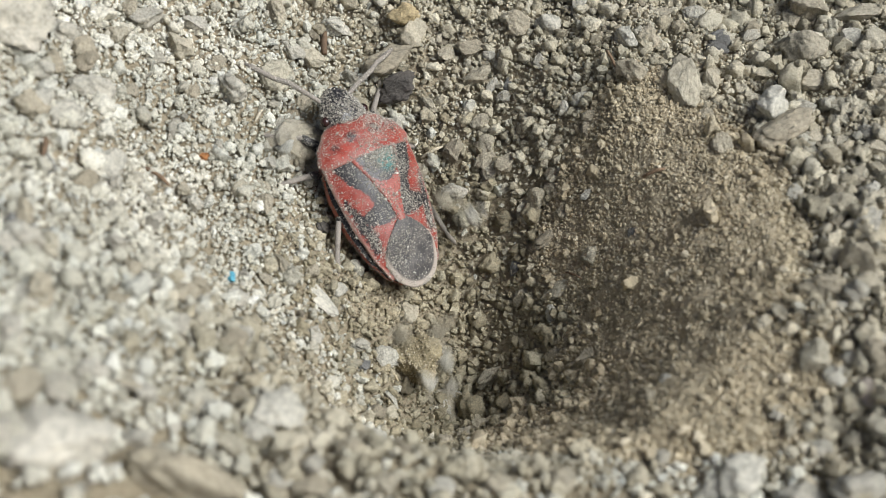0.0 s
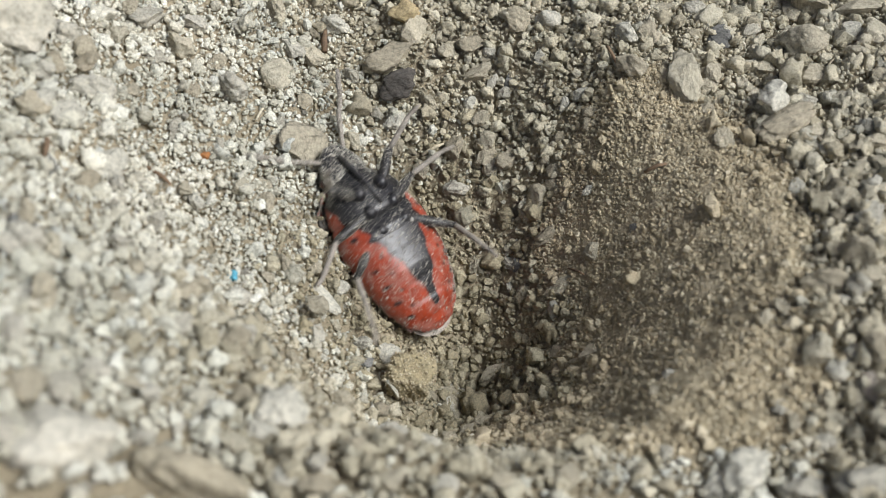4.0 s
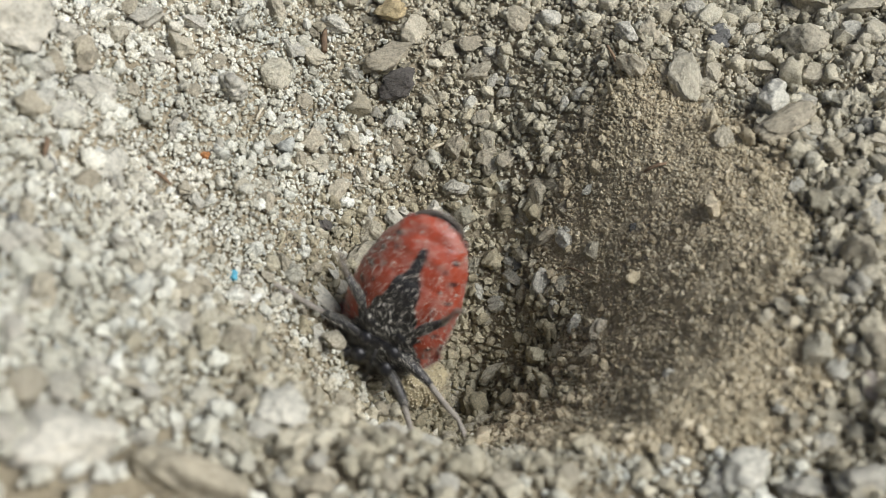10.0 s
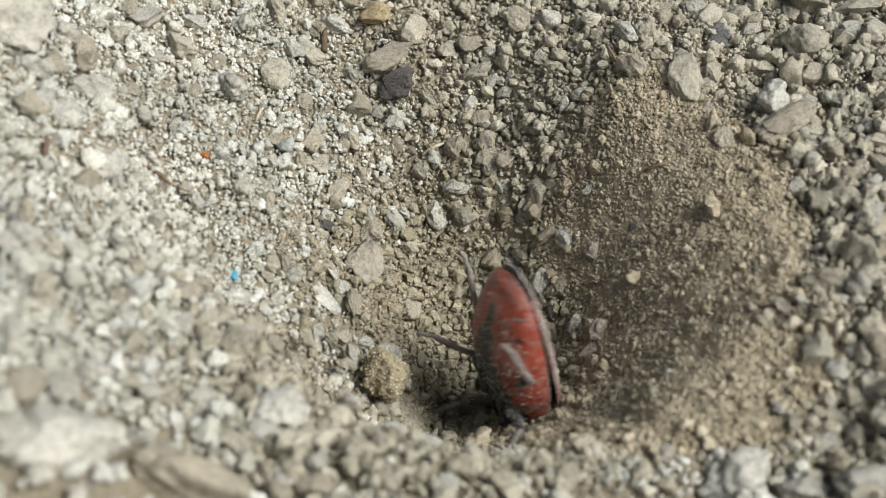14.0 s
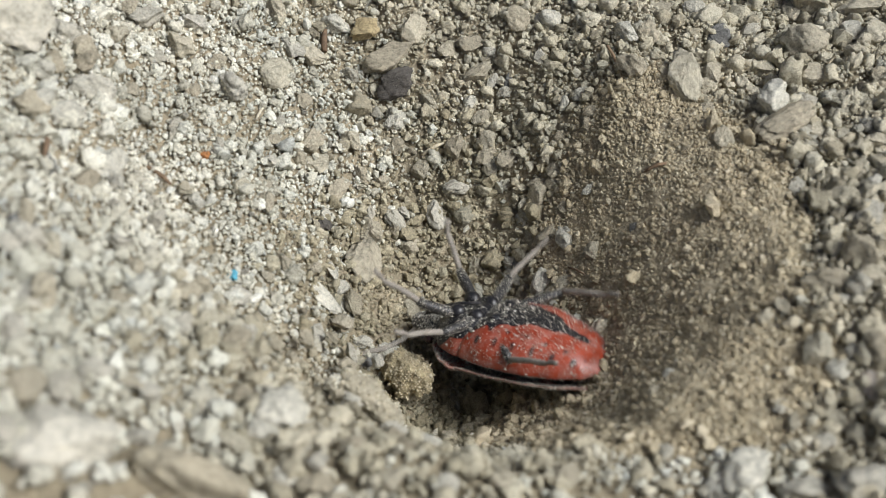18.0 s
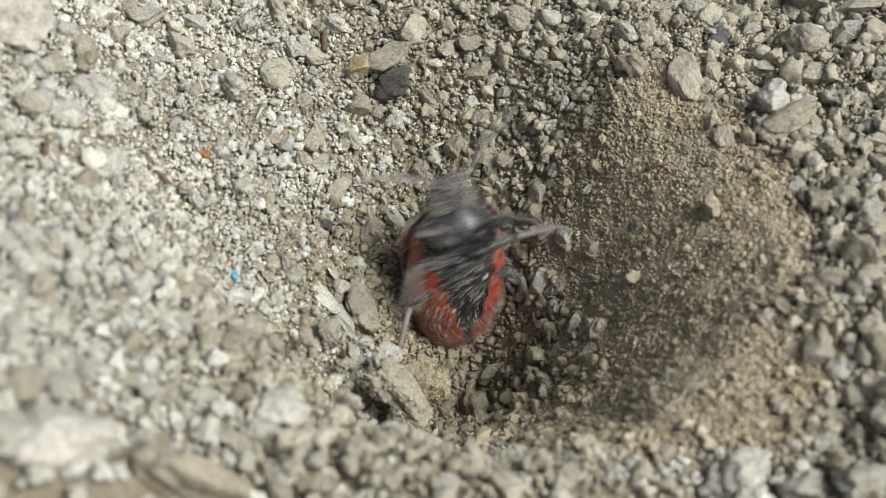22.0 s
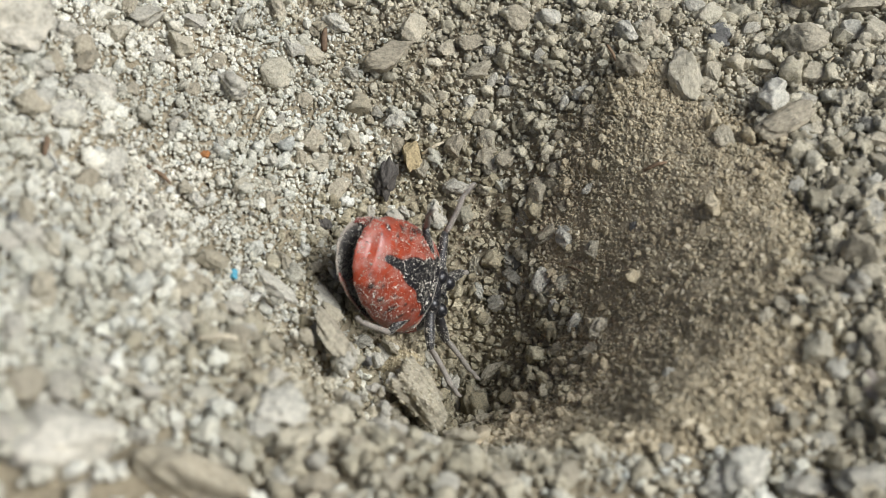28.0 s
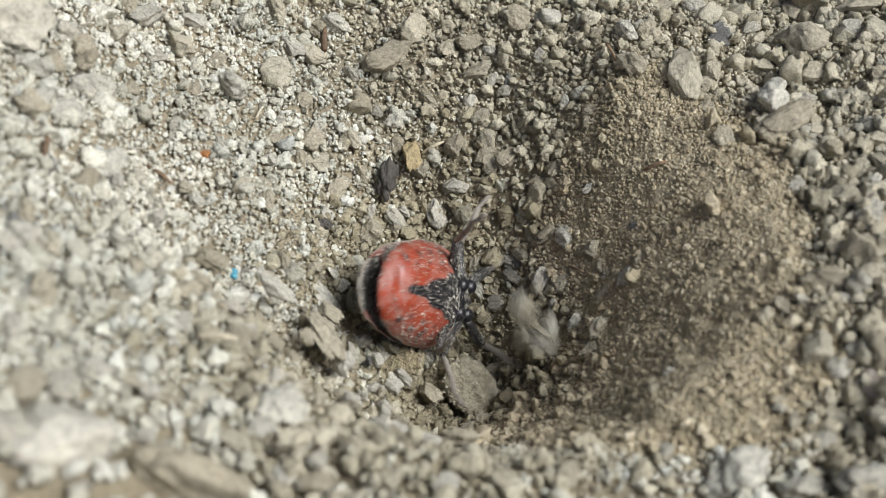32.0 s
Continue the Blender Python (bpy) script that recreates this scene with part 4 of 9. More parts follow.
stone("pebble", "angular", 7, PALE, -11.06, 0.77, -1.15, 0.44, (-8, 33, 0), (1, 1.12, 1.10), "pale grey stone, dusty and worn", "stones round the pit")
stone("pebble", "angular", 1, PALE, -12.24, 9.81, 0.98, 0.73, (-12, 10, -1), (1, 1.04, 1.04), "pale grey stone, dusty and worn", "stones round the pit")
stone("pebble", "angular", 2, GREY, -14.79, 6.81, 2.53, 0.57, (1, 29, -3), (1, 1.10, 1.10), "grey weathered stone with dusty faces", "stones round the pit")
stone("pebble", "angular", 3, TAN, -15.37, 4.39, 2.94, 0.62, (0, 4, 0), (1, 1.12, 1.10), "tan angular stone coated with dust", "stones round the pit")
stone("pebble", "angular", 4, PALE, -13.86, 8.84, 1.94, 0.78, (13, -8, -8), (1, 0.95, 0.95), "pale grey stone, dusty and worn", "stones round the pit")
stone("pebble", "angular", 6, TAN, -8.92, 12.13, -0.04, 0.56, (8, 10, -0), (1, 1.14, 1.10), "tan angular stone coated with dust", "stones round the pit")
stone("pebble", "angular", 0, TAN, -11.86, 6.21, 0.14, 0.42, (-13, 22, -0), (1, 1.18, 1.10), "tan angular stone coated with dust", "stones round the pit")
stone("pebble", "angular", 1, GREY, -13.97, 4.75, 1.29, 0.45, (16, 14, 4), (1, 1.12, 1.10), "grey weathered stone with dusty faces", "stones round the pit")
stone("pebble", "angular", 2, TAN, -1.12, 7.85, -4.31, 0.56, (35, -4, -4), (1, 1.25, 1.10), "tan angular stone coated with dust", "stones round the pit")
stone("pebble", "angular", 3, GREY, 0.39, 7.90, -4.02, 0.50, (40, -2, -1), (1, 1.12, 1.10), "grey weathered stone with dusty faces", "stones round the pit")
stone("pebble", "angular", 4, TAN, 1.37, 7.07, -4.30, 0.58, (34, -19, -16), (1, 1.09, 1.09), "tan angular stone coated with dust", "stones round the pit")
stone("pebble", "angular", 5, PALE, -0.36, 9.31, -2.91, 0.35, (40, 2, 1), (1, 1.07, 1.07), "pale grey stone, dusty and worn", "stones round the pit")
stone("pebble", "angular", 6, GREY, -2.13, 9.61, -3.15, 0.46, (35, -0, -0), (1, 1.04, 1.04), "grey weathered stone with dusty faces", "stones round the pit")
stone("pebble", "angular", 7, TAN, 0.64, 6.96, -4.85, 0.45, (50, -8, -7), (1, 1.04, 1.04), "tan angular stone coated with dust", "stones round the pit")
stone("pebble", "angular", 0, TAN, 2.11, 8.04, -3.17, 0.45, (36, -25, -20), (1, 1.04, 1.04), "tan angular stone coated with dust", "stones round the pit")
stone("pebble", "angular", 1, GREY, 3.29, 6.05, -4.05, 0.42, (62, -23, -27), (1, 1.10, 1.10), "grey weathered stone with dusty faces", "stones round the pit")
stone("stone_chip", "angular", 2, RUST, -11.12, 3.22, -0.81, 0.27, (25, 24, 22), (1, 0.83, 0.83), "small rust-coloured chip on the gravel", "stones round the pit")
stone("stone_chip", "angular", 3, RUST, -15.49, -5.83, 4.04, 0.37, (8, 26, -1), (1, 0.69, 0.69), "small rust-coloured chip on the gravel", "stones round the pit")
stone("stone_chip", "angular", 4, SLATE, -15.25, -5.68, 3.81, 0.57, (-12, 21, -16), (1, 0.97, 0.97), "dark slate-grey stone chip", "stones round the pit")
stone("pebble", "round", 5, DARK, -6.53, 3.43, -4.81, 0.41, (-6, 38, 3), (1, 1.10, 1.10), "small round dark pebble", "stones round the pit")
stone("speck", "angular", 6, BLUE, -9.51, -2.11, -2.27, 0.24, (-28, 31, -16), (1, 1.14, 1.10), "tiny bright blue speck on the sand", "stones round the pit")

straw("straw", STRAW, -1.97, 7.83, -4.42, 1.11, 0.088, (42, -24, 19), "short pale straw bit lying on the grit")
thrown_straw = straw("straw", STRAW, -2.11, -0.09, -10.82, 1.3, 0.11, (0, 0, 0), "short pale straw bit flung onto the rim")
straw("bark_sliver", ROOT, -6.83, 11.62, -1.27, 1.11, 0.151, (19, -27, 91), "brown bark sliver standing in the grit")
straw("straw", STRAW, 14.63, 7.49, 0.56, 0.79, 0.047, (-18, -18, 47), "thin dry straw bit at the rim")
straw("twig", ROOT, -15.60, -1.05, 3.41, 1.37, 0.125, (9, -3, -78), "thin dark twig bit in the gravel")
straw("rootlet", ROOT, 5.76, 8.67, -0.10, 1.45, 0.073, (15, 17, -71), "thin root fibre in the slope")
straw("twig", ROOT, 7.10, 3.39, -1.59, 1.01, 0.092, (23, -36, -9), "thin dark twig bit in the gravel")
straw("twig", ROOT, -12.46, 1.07, 0.05, 1.29, 0.097, (-23, 13, -34), "thin dark twig bit in the gravel")
straw("straw", STRAW, -9.24, 6.57, -1.34, 0.81, 0.059, (46, -12, 68), "thin dry straw bit at the rim")
straw("straw", STRAW, -3.52, -1.26, -8.82, 0.92, 0.058, (-36, 40, -41), "thin dry straw bit at the rim")
straw("straw", STRAW, -7.72, -2.39, -3.71, 0.83, 0.042, (36, 36, 64), "thin dry straw bit at the rim")
straw("rootlet", ROOT, 4.08, 1.65, -5.85, 0.95, 0.047, (47, -17, -46), "thin root fibre in the slope")

# stones and clods that are shoved, dragged or thrown
flat_stone = stone("pebble", "slab", 0, GREY, -7.43, 6.45, -2.64, 1.45, (0, 0, 0), (1, 1.0, 1.4), "pale grey flat stone sliding down the slope")
sand_ball = stone("clod", "round", 1, OLIVE, -2.57, -0.59, -8.70, 1.3, (0, 0, 0), (1, 1, 1), "round brown ball of stuck sand grains")
big_clod = stone("clod", "clod", 2, CLOD, -0.23, -0.82, -13.52, 2.1, (0, 0, 0), (1, 0.66, 0.7), "large crumbly tan clod dug out of the pit")
dark_pebble = stone("pebble", "angular", 3, DARK, -3.51, 9.92, -2.43, 1.05, (0, 0, 0), (1, 0.7, 0.7), "dark grey-brown pebble with worn edges")
long_stone = stone("pebble", "angular", 4, PALE, -5.86, 0.75, -6.29, 1.1, (0, 0, 0), (1, 0.45, 0.45), "long pale stone chip pushed by the bug")
yellow_stone = stone("pebble", "angular", 5, AMBER, -3.25, 12.65, -0.55, 0.85, (0, 0, 0), (1, 0.85, 0.8), "small yellowish translucent stone")
small_stone = stone("pebble", "angular", 6, GREY, -7.68, 6.41, -2.76, 0.55, (0, 0, 0), (1, 0.8, 0.8), "small grey stone shaken loose")
white_chip = stone("stone_chip", "slab", 7, PALE, -3.46, -3.00, -8.35, 0.5, (0, 0, 0), (1, 0.8, 1), "small whitish stone chip")
thrown_aa = stone("sand_lump", "clod", 0, CLOD, -1.78, 0.31, -8.15, 0.62, (0, 0, 0), (1, 0.85, 0.8), "small lump of sand flung out of the pit")
thrown_ab = stone("sand_lump", "angular", 1, PALE, -2.09, -1.83, -8.52, 0.68, (0, 0, 0), (1, 0.85, 0.8), "small lump of sand flung out of the pit")
thrown_ac = stone("sand_lump", "round", 2, TAN, -3.31, -1.43, -6.35, 0.48, (0, 0, 0), (1, 0.85, 0.8), "small lump of sand flung out of the pit")
thrown_ad = stone("sand_lump", "clod", 3, PALE, -1.08, -1.73, -9.06, 0.46, (0, 0, 0), (1, 0.85, 0.8), "small lump of sand flung out of the pit")
thrown_ae = stone("sand_lump", "angular", 4, CLOD, -2.99, -1.78, -5.64, 0.43, (0, 0, 0), (1, 0.85, 0.8), "small lump of sand flung out of the pit")
thrown_af = stone("sand_lump", "round", 5, PALE, -1.22, 0.29, -9.72, 0.58, (0, 0, 0), (1, 0.85, 0.8), "small lump of sand flung out of the pit")
thrown_ag = stone("sand_lump", "clod", 6, TAN, -1.43, 1.62, -9.17, 0.56, (0, 0, 0), (1, 0.85, 0.8), "small lump of sand flung out of the pit")
thrown_ba = stone("sand_lump", "clod", 7, CLOD, -8.81, -0.75, 0.27, 0.56, (0, 0, 0), (1, 0.85, 0.8), "small lump of sand flung out of the pit")
thrown_bb = stone("sand_lump", "angular", 0, PALE, -9.05, -0.18, 0.55, 0.6, (0, 0, 0), (1, 0.85, 0.8), "small lump of sand flung out of the pit")
thrown_bc = stone("sand_lump", "round", 1, TAN, -7.91, -0.56, -0.18, 0.38, (0, 0, 0), (1, 0.85, 0.8), "small lump of sand flung out of the pit")
thrown_bd = stone("sand_lump", "clod", 2, PALE, -9.32, 0.74, -0.71, 0.43, (0, 0, 0), (1, 0.85, 0.8), "small lump of sand flung out of the pit")
thrown_ca = stone("sand_lump", "clod", 3, CLOD, -1.52, 5.12, -4.90, 0.57, (0, 0, 0), (1, 0.85, 0.8), "small lump of sand flung out of the pit")
thrown_cb = stone("sand_lump", "angular", 4, PALE, -0.20, 4.58, -5.15, 0.5, (0, 0, 0), (1, 0.85, 0.8), "small lump of sand flung out of the pit")
thrown_cc = stone("sand_lump", "round", 5, TAN, -0.79, 5.47, -5.10, 0.35, (0, 0, 0), (1, 0.85, 0.8), "small lump of sand flung out of the pit")
thrown_cd = stone("sand_lump", "clod", 6, PALE, 0.16, 4.68, -5.05, 0.35, (0, 0, 0), (1, 0.85, 0.8), "small lump of sand flung out of the pit")
thrown_da = stone("sand_lump", "clod", 7, CLOD, -1.50, -1.14, -11.44, 0.43, (0, 0, 0), (1, 0.85, 0.8), "small lump of sand flung out of the pit")
thrown_db = stone("sand_lump", "angular", 0, PALE, 0.24, -0.01, -12.14, 0.78, (0, 0, 0), (1, 0.85, 0.8), "small lump of sand flung out of the pit")
thrown_dc = stone("sand_lump", "round", 1, TAN, -0.19, 0.27, -12.58, 0.64, (0, 0, 0), (1, 0.85, 0.8), "small lump of sand flung out of the pit")
thrown_dd = stone("sand_lump", "clod", 2, PALE, -0.26, -0.12, -12.46, 0.79, (0, 0, 0), (1, 0.85, 0.8), "small lump of sand flung out of the pit")
thrown_de = stone("sand_lump", "angular", 3, CLOD, -0.95, -0.26, -11.90, 0.71, (0, 0, 0), (1, 0.85, 0.8), "small lump of sand flung out of the pit")
thrown_df = stone("sand_lump", "round", 4, PALE, -0.65, 0.00, -12.06, 0.45, (0, 0, 0), (1, 0.85, 0.8), "small lump of sand flung out of the pit")
thrown_dg = stone("sand_lump", "clod", 5, TAN, -0.83, -0.13, -11.98, 0.76, (0, 0, 0), (1, 0.85, 0.8), "small lump of sand flung out of the pit")
thrown_dh = stone("sand_lump", "angular", 6, PALE, -1.44, -0.84, -11.49, 0.39, (0, 0, 0), (1, 0.85, 0.8), "small lump of sand flung out of the pit")
thrown_di = stone("sand_lump", "round", 7, CLOD, -1.02, -1.06, -11.92, 0.59, (0, 0, 0), (1, 0.85, 0.8), "small lump of sand flung out of the pit")
thrown_dj = stone("sand_lump", "clod", 0, PALE, -0.22, 0.28, -12.56, 0.58, (0, 0, 0), (1, 0.85, 0.8), "small lump of sand flung out of the pit")
thrown_dk = stone("sand_lump", "angular", 1, TAN, -1.31, -0.58, -11.58, 0.8, (0, 0, 0), (1, 0.85, 0.8), "small lump of sand flung out of the pit")
thrown_ea = stone("sand_lump", "clod", 2, CLOD, -0.84, 0.32, -12.03, 0.56, (0, 0, 0), (1, 0.85, 0.8), "small lump of sand flung out of the pit")
thrown_eb = stone("sand_lump", "angular", 3, PALE, -1.64, -0.96, -11.25, 0.49, (0, 0, 0), (1, 0.85, 0.8), "small lump of sand flung out of the pit")
thrown_ec = stone("sand_lump", "round", 4, TAN, -0.05, -0.37, -12.65, 0.64, (0, 0, 0), (1, 0.85, 0.8), "small lump of sand flung out of the pit")
thrown_ed = stone("sand_lump", "clod", 5, PALE, -0.15, -0.27, -12.69, 0.7, (0, 0, 0), (1, 0.85, 0.8), "small lump of sand flung out of the pit")
thrown_ee = stone("sand_lump", "angular", 6, CLOD, -1.59, -1.11, -11.33, 0.35, (0, 0, 0), (1, 0.85, 0.8), "small lump of sand flung out of the pit")
thrown_ef = stone("sand_lump", "round", 7, PALE, -1.16, -0.02, -11.66, 0.41, (0, 0, 0), (1, 0.85, 0.8), "small lump of sand flung out of the pit")
thrown_eg = stone("sand_lump", "clod", 0, TAN, -0.43, -0.19, -12.33, 0.42, (0, 0, 0), (1, 0.85, 0.8), "small lump of sand flung out of the pit")
thrown_eh = stone("sand_lump", "angular", 1, PALE, -1.01, -0.54, -11.90, 0.68, (0, 0, 0), (1, 0.85, 0.8), "small lump of sand flung out of the pit")
thrown_ei = stone("sand_lump", "round", 2, CLOD, -0.96, -0.48, -11.91, 0.53, (0, 0, 0), (1, 0.85, 0.8), "small lump of sand flung out of the pit")
thrown_ej = stone("sand_lump", "clod", 3, PALE, -0.30, 0.42, -12.50, 0.78, (0, 0, 0), (1, 0.85, 0.8), "small lump of sand flung out of the pit")
thrown_ek = stone("sand_lump", "angular", 4, TAN, -0.64, 0.78, -12.13, 0.71, (0, 0, 0), (1, 0.85, 0.8), "small lump of sand flung out of the pit")
thrown_el = stone("sand_lump", "round", 5, PALE, -0.70, -0.09, -12.09, 0.73, (0, 0, 0), (1, 0.85, 0.8), "small lump of sand flung out of the pit")
thrown_em = stone("sand_lump", "clod", 6, CLOD, -1.39, -0.43, -11.50, 0.75, (0, 0, 0), (1, 0.85, 0.8), "small lump of sand flung out of the pit")
thrown_en = stone("sand_lump", "angular", 7, PALE, -1.22, -0.80, -11.74, 0.71, (0, 0, 0), (1, 0.85, 0.8), "small lump of sand flung out of the pit")
thrown_fa = stone("sand_lump", "clod", 0, CLOD, -0.38, 0.41, -12.43, 0.54, (0, 0, 0), (1, 0.85, 0.8), "small lump of sand flung out of the pit")
thrown_fb = stone("sand_lump", "angular", 1, PALE, -0.53, -0.09, -12.22, 0.56, (0, 0, 0), (1, 0.85, 0.8), "small lump of sand flung out of the pit")
thrown_fc = stone("sand_lump", "round", 2, TAN, -1.07, -0.09, -11.73, 0.44, (0, 0, 0), (1, 0.85, 0.8), "small lump of sand flung out of the pit")
thrown_fd = stone("sand_lump", "clod", 3, PALE, -1.12, -0.78, -11.85, 0.54, (0, 0, 0), (1, 0.85, 0.8), "small lump of sand flung out of the pit")
thrown_fe = stone("sand_lump", "angular", 4, CLOD, -0.72, -0.48, -12.19, 0.37, (0, 0, 0), (1, 0.85, 0.8), "small lump of sand flung out of the pit")
thrown_ff = stone("sand_lump", "round", 5, PALE, -0.25, -0.07, -12.42, 0.54, (0, 0, 0), (1, 0.85, 0.8), "small lump of sand flung out of the pit")
thrown_fg = stone("sand_lump", "clod", 6, TAN, -0.62, -0.09, -12.16, 0.5, (0, 0, 0), (1, 0.85, 0.8), "small lump of sand flung out of the pit")
thrown_fh = stone("sand_lump", "angular", 7, PALE, -0.78, -0.24, -12.02, 0.48, (0, 0, 0), (1, 0.85, 0.8), "small lump of sand flung out of the pit")
thrown_fi = stone("sand_lump", "round", 0, CLOD, -1.42, -0.57, -11.50, 0.4, (0, 0, 0), (1, 0.85, 0.8), "small lump of sand flung out of the pit")
thrown_ga = stone("sand_lump", "clod", 1, CLOD, -0.67, -0.32, -12.17, 0.69, (0, 0, 0), (1, 0.85, 0.8), "small lump of sand flung out of the pit")
thrown_gb = stone("sand_lump", "angular", 2, PALE, -0.67, -0.36, -12.22, 0.75, (0, 0, 0), (1, 0.85, 0.8), "small lump of sand flung out of the pit")
thrown_gc = stone("sand_lump", "round", 3, TAN, -0.37, 0.30, -12.48, 0.64, (0, 0, 0), (1, 0.85, 0.8), "small lump of sand flung out of the pit")
thrown_gd = stone("sand_lump", "clod", 4, PALE, -0.64, -0.18, -12.17, 0.44, (0, 0, 0), (1, 0.85, 0.8), "small lump of sand flung out of the pit")
thrown_ge = stone("sand_lump", "angular", 5, CLOD, -0.12, 0.44, -12.54, 0.69, (0, 0, 0), (1, 0.85, 0.8), "small lump of sand flung out of the pit")
thrown_gf = stone("sand_lump", "round", 6, PALE, -0.59, 0.41, -12.29, 0.5, (0, 0, 0), (1, 0.85, 0.8), "small lump of sand flung out of the pit")
thrown_ha = stone("sand_lump", "clod", 7, CLOD, -0.82, -0.23, -12.01, 0.42, (0, 0, 0), (1, 0.85, 0.8), "small lump of sand flung out of the pit")
thrown_hb = stone("sand_lump", "angular", 0, PALE, -0.97, -0.17, -11.88, 0.76, (0, 0, 0), (1, 0.85, 0.8), "small lump of sand flung out of the pit")
thrown_hc = stone("sand_lump", "round", 1, TAN, -0.36, -0.00, -12.28, 0.69, (0, 0, 0), (1, 0.85, 0.8), "small lump of sand flung out of the pit")
thrown_hd = stone("sand_lump", "clod", 2, PALE, -0.50, -0.40, -12.39, 0.5, (0, 0, 0), (1, 0.85, 0.8), "small lump of sand flung out of the pit")
thrown_ia = stone("sand_lump", "clod", 3, CLOD, 0.00, 0.56, -12.42, 0.54, (0, 0, 0), (1, 0.85, 0.8), "small lump of sand flung out of the pit")
thrown_ib = stone("sand_lump", "angular", 4, PALE, -0.42, -0.07, -12.27, 0.79, (0, 0, 0), (1, 0.85, 0.8), "small lump of sand flung out of the pit")
thrown_ic = stone("sand_lump", "round", 5, TAN, -0.25, 0.24, -12.53, 0.37, (0, 0, 0), (1, 0.85, 0.8), "small lump of sand flung out of the pit")
thrown_id = stone("sand_lump", "clod", 6, PALE, -1.00, -0.21, -11.85, 0.46, (0, 0, 0), (1, 0.85, 0.8), "small lump of sand flung out of the pit")
thrown_ie = stone("sand_lump", "angular", 7, CLOD, -2.05, -1.06, -10.72, 0.43, (0, 0, 0), (1, 0.85, 0.8), "small lump of sand flung out of the pit")
thrown_if = stone("sand_lump", "round", 0, PALE, -0.10, 0.30, -12.61, 0.55, (0, 0, 0), (1, 0.85, 0.8), "small lump of sand flung out of the pit")
thrown_ig = stone("sand_lump", "clod", 1, TAN, -0.78, -0.37, -12.08, 0.42, (0, 0, 0), (1, 0.85, 0.8), "small lump of sand flung out of the pit")
thrown_ih = stone("sand_lump", "angular", 2, PALE, -1.04, -0.17, -11.81, 0.65, (0, 0, 0), (1, 0.85, 0.8), "small lump of sand flung out of the pit")
thrown_ii = stone("sand_lump", "round", 3, CLOD, -0.48, 0.39, -12.38, 0.5, (0, 0, 0), (1, 0.85, 0.8), "small lump of sand flung out of the pit")
thrown_ij = stone("sand_lump", "clod", 4, PALE, -0.70, -0.43, -12.21, 0.46, (0, 0, 0), (1, 0.85, 0.8), "small lump of sand flung out of the pit")
thrown_ik = stone("sand_lump", "angular", 5, TAN, 0.42, -0.15, -12.21, 0.7, (0, 0, 0), (1, 0.85, 0.8), "small lump of sand flung out of the pit")
thrown_ja = stone("sand_lump", "clod", 6, CLOD, -0.64, -0.07, -12.13, 0.73, (0, 0, 0), (1, 0.85, 0.8), "small lump of sand flung out of the pit")
thrown_jb = stone("sand_lump", "angular", 7, PALE, -0.81, -0.33, -12.04, 0.5, (0, 0, 0), (1, 0.85, 0.8), "small lump of sand flung out of the pit")
thrown_jc = stone("sand_lump", "round", 0, TAN, -0.74, -0.23, -12.09, 0.7, (0, 0, 0), (1, 0.85, 0.8), "small lump of sand flung out of the pit")
thrown_ka = stone("sand_lump", "clod", 1, CLOD, 0.04, 0.43, -12.48, 0.52, (0, 0, 0), (1, 0.85, 0.8), "small lump of sand flung out of the pit")
thrown_kb = stone("sand_lump", "angular", 2, PALE, -0.69, 0.03, -12.04, 0.58, (0, 0, 0), (1, 0.85, 0.8), "small lump of sand flung out of the pit")
thrown_kc = stone("sand_lump", "round", 3, TAN, -0.35, -0.16, -12.37, 0.78, (0, 0, 0), (1, 0.85, 0.8), "small lump of sand flung out of the pit")
thrown_kd = stone("sand_lump", "clod", 4, PALE, -0.47, -0.02, -12.22, 0.61, (0, 0, 0), (1, 0.85, 0.8), "small lump of sand flung out of the pit")
thrown_ke = stone("sand_lump", "angular", 5, CLOD, -0.09, 0.01, -12.41, 0.66, (0, 0, 0), (1, 0.85, 0.8), "small lump of sand flung out of the pit")
thrown_la = stone("sand_lump", "clod", 6, CLOD, -0.35, -0.18, -12.39, 0.44, (0, 0, 0), (1, 0.85, 0.8), "small lump of sand flung out of the pit")
thrown_lb = stone("sand_lump", "angular", 7, PALE, -0.92, -0.40, -11.97, 0.72, (0, 0, 0), (1, 0.85, 0.8), "small lump of sand flung out of the pit")
thrown_lc = stone("sand_lump", "round", 0, TAN, -0.38, 0.02, -12.25, 0.51, (0, 0, 0), (1, 0.85, 0.8), "small lump of sand flung out of the pit")
thrown_ld = stone("sand_lump", "clod", 1, PALE, -0.49, 0.00, -12.20, 0.46, (0, 0, 0), (1, 0.85, 0.8), "small lump of sand flung out of the pit")
thrown_le = stone("sand_lump", "angular", 2, CLOD, -0.36, 0.30, -12.47, 0.59, (0, 0, 0), (1, 0.85, 0.8), "small lump of sand flung out of the pit")
thrown_lf = stone("sand_lump", "round", 3, PALE, 0.05, 0.40, -12.44, 0.51, (0, 0, 0), (1, 0.85, 0.8), "small lump of sand flung out of the pit")
thrown_ma = stone("sand_lump", "clod", 4, CLOD, -0.62, -0.30, -12.22, 0.69, (0, 0, 0), (1, 0.85, 0.8), "small lump of sand flung out of the pit")
thrown_mb = stone("sand_lump", "angular", 5, PALE, -1.03, -0.24, -11.81, 0.56, (0, 0, 0), (1, 0.85, 0.8), "small lump of sand flung out of the pit")
thrown_mc = stone("sand_lump", "round", 6, TAN, -1.03, -0.61, -11.90, 0.56, (0, 0, 0), (1, 0.85, 0.8), "small lump of sand flung out of the pit")
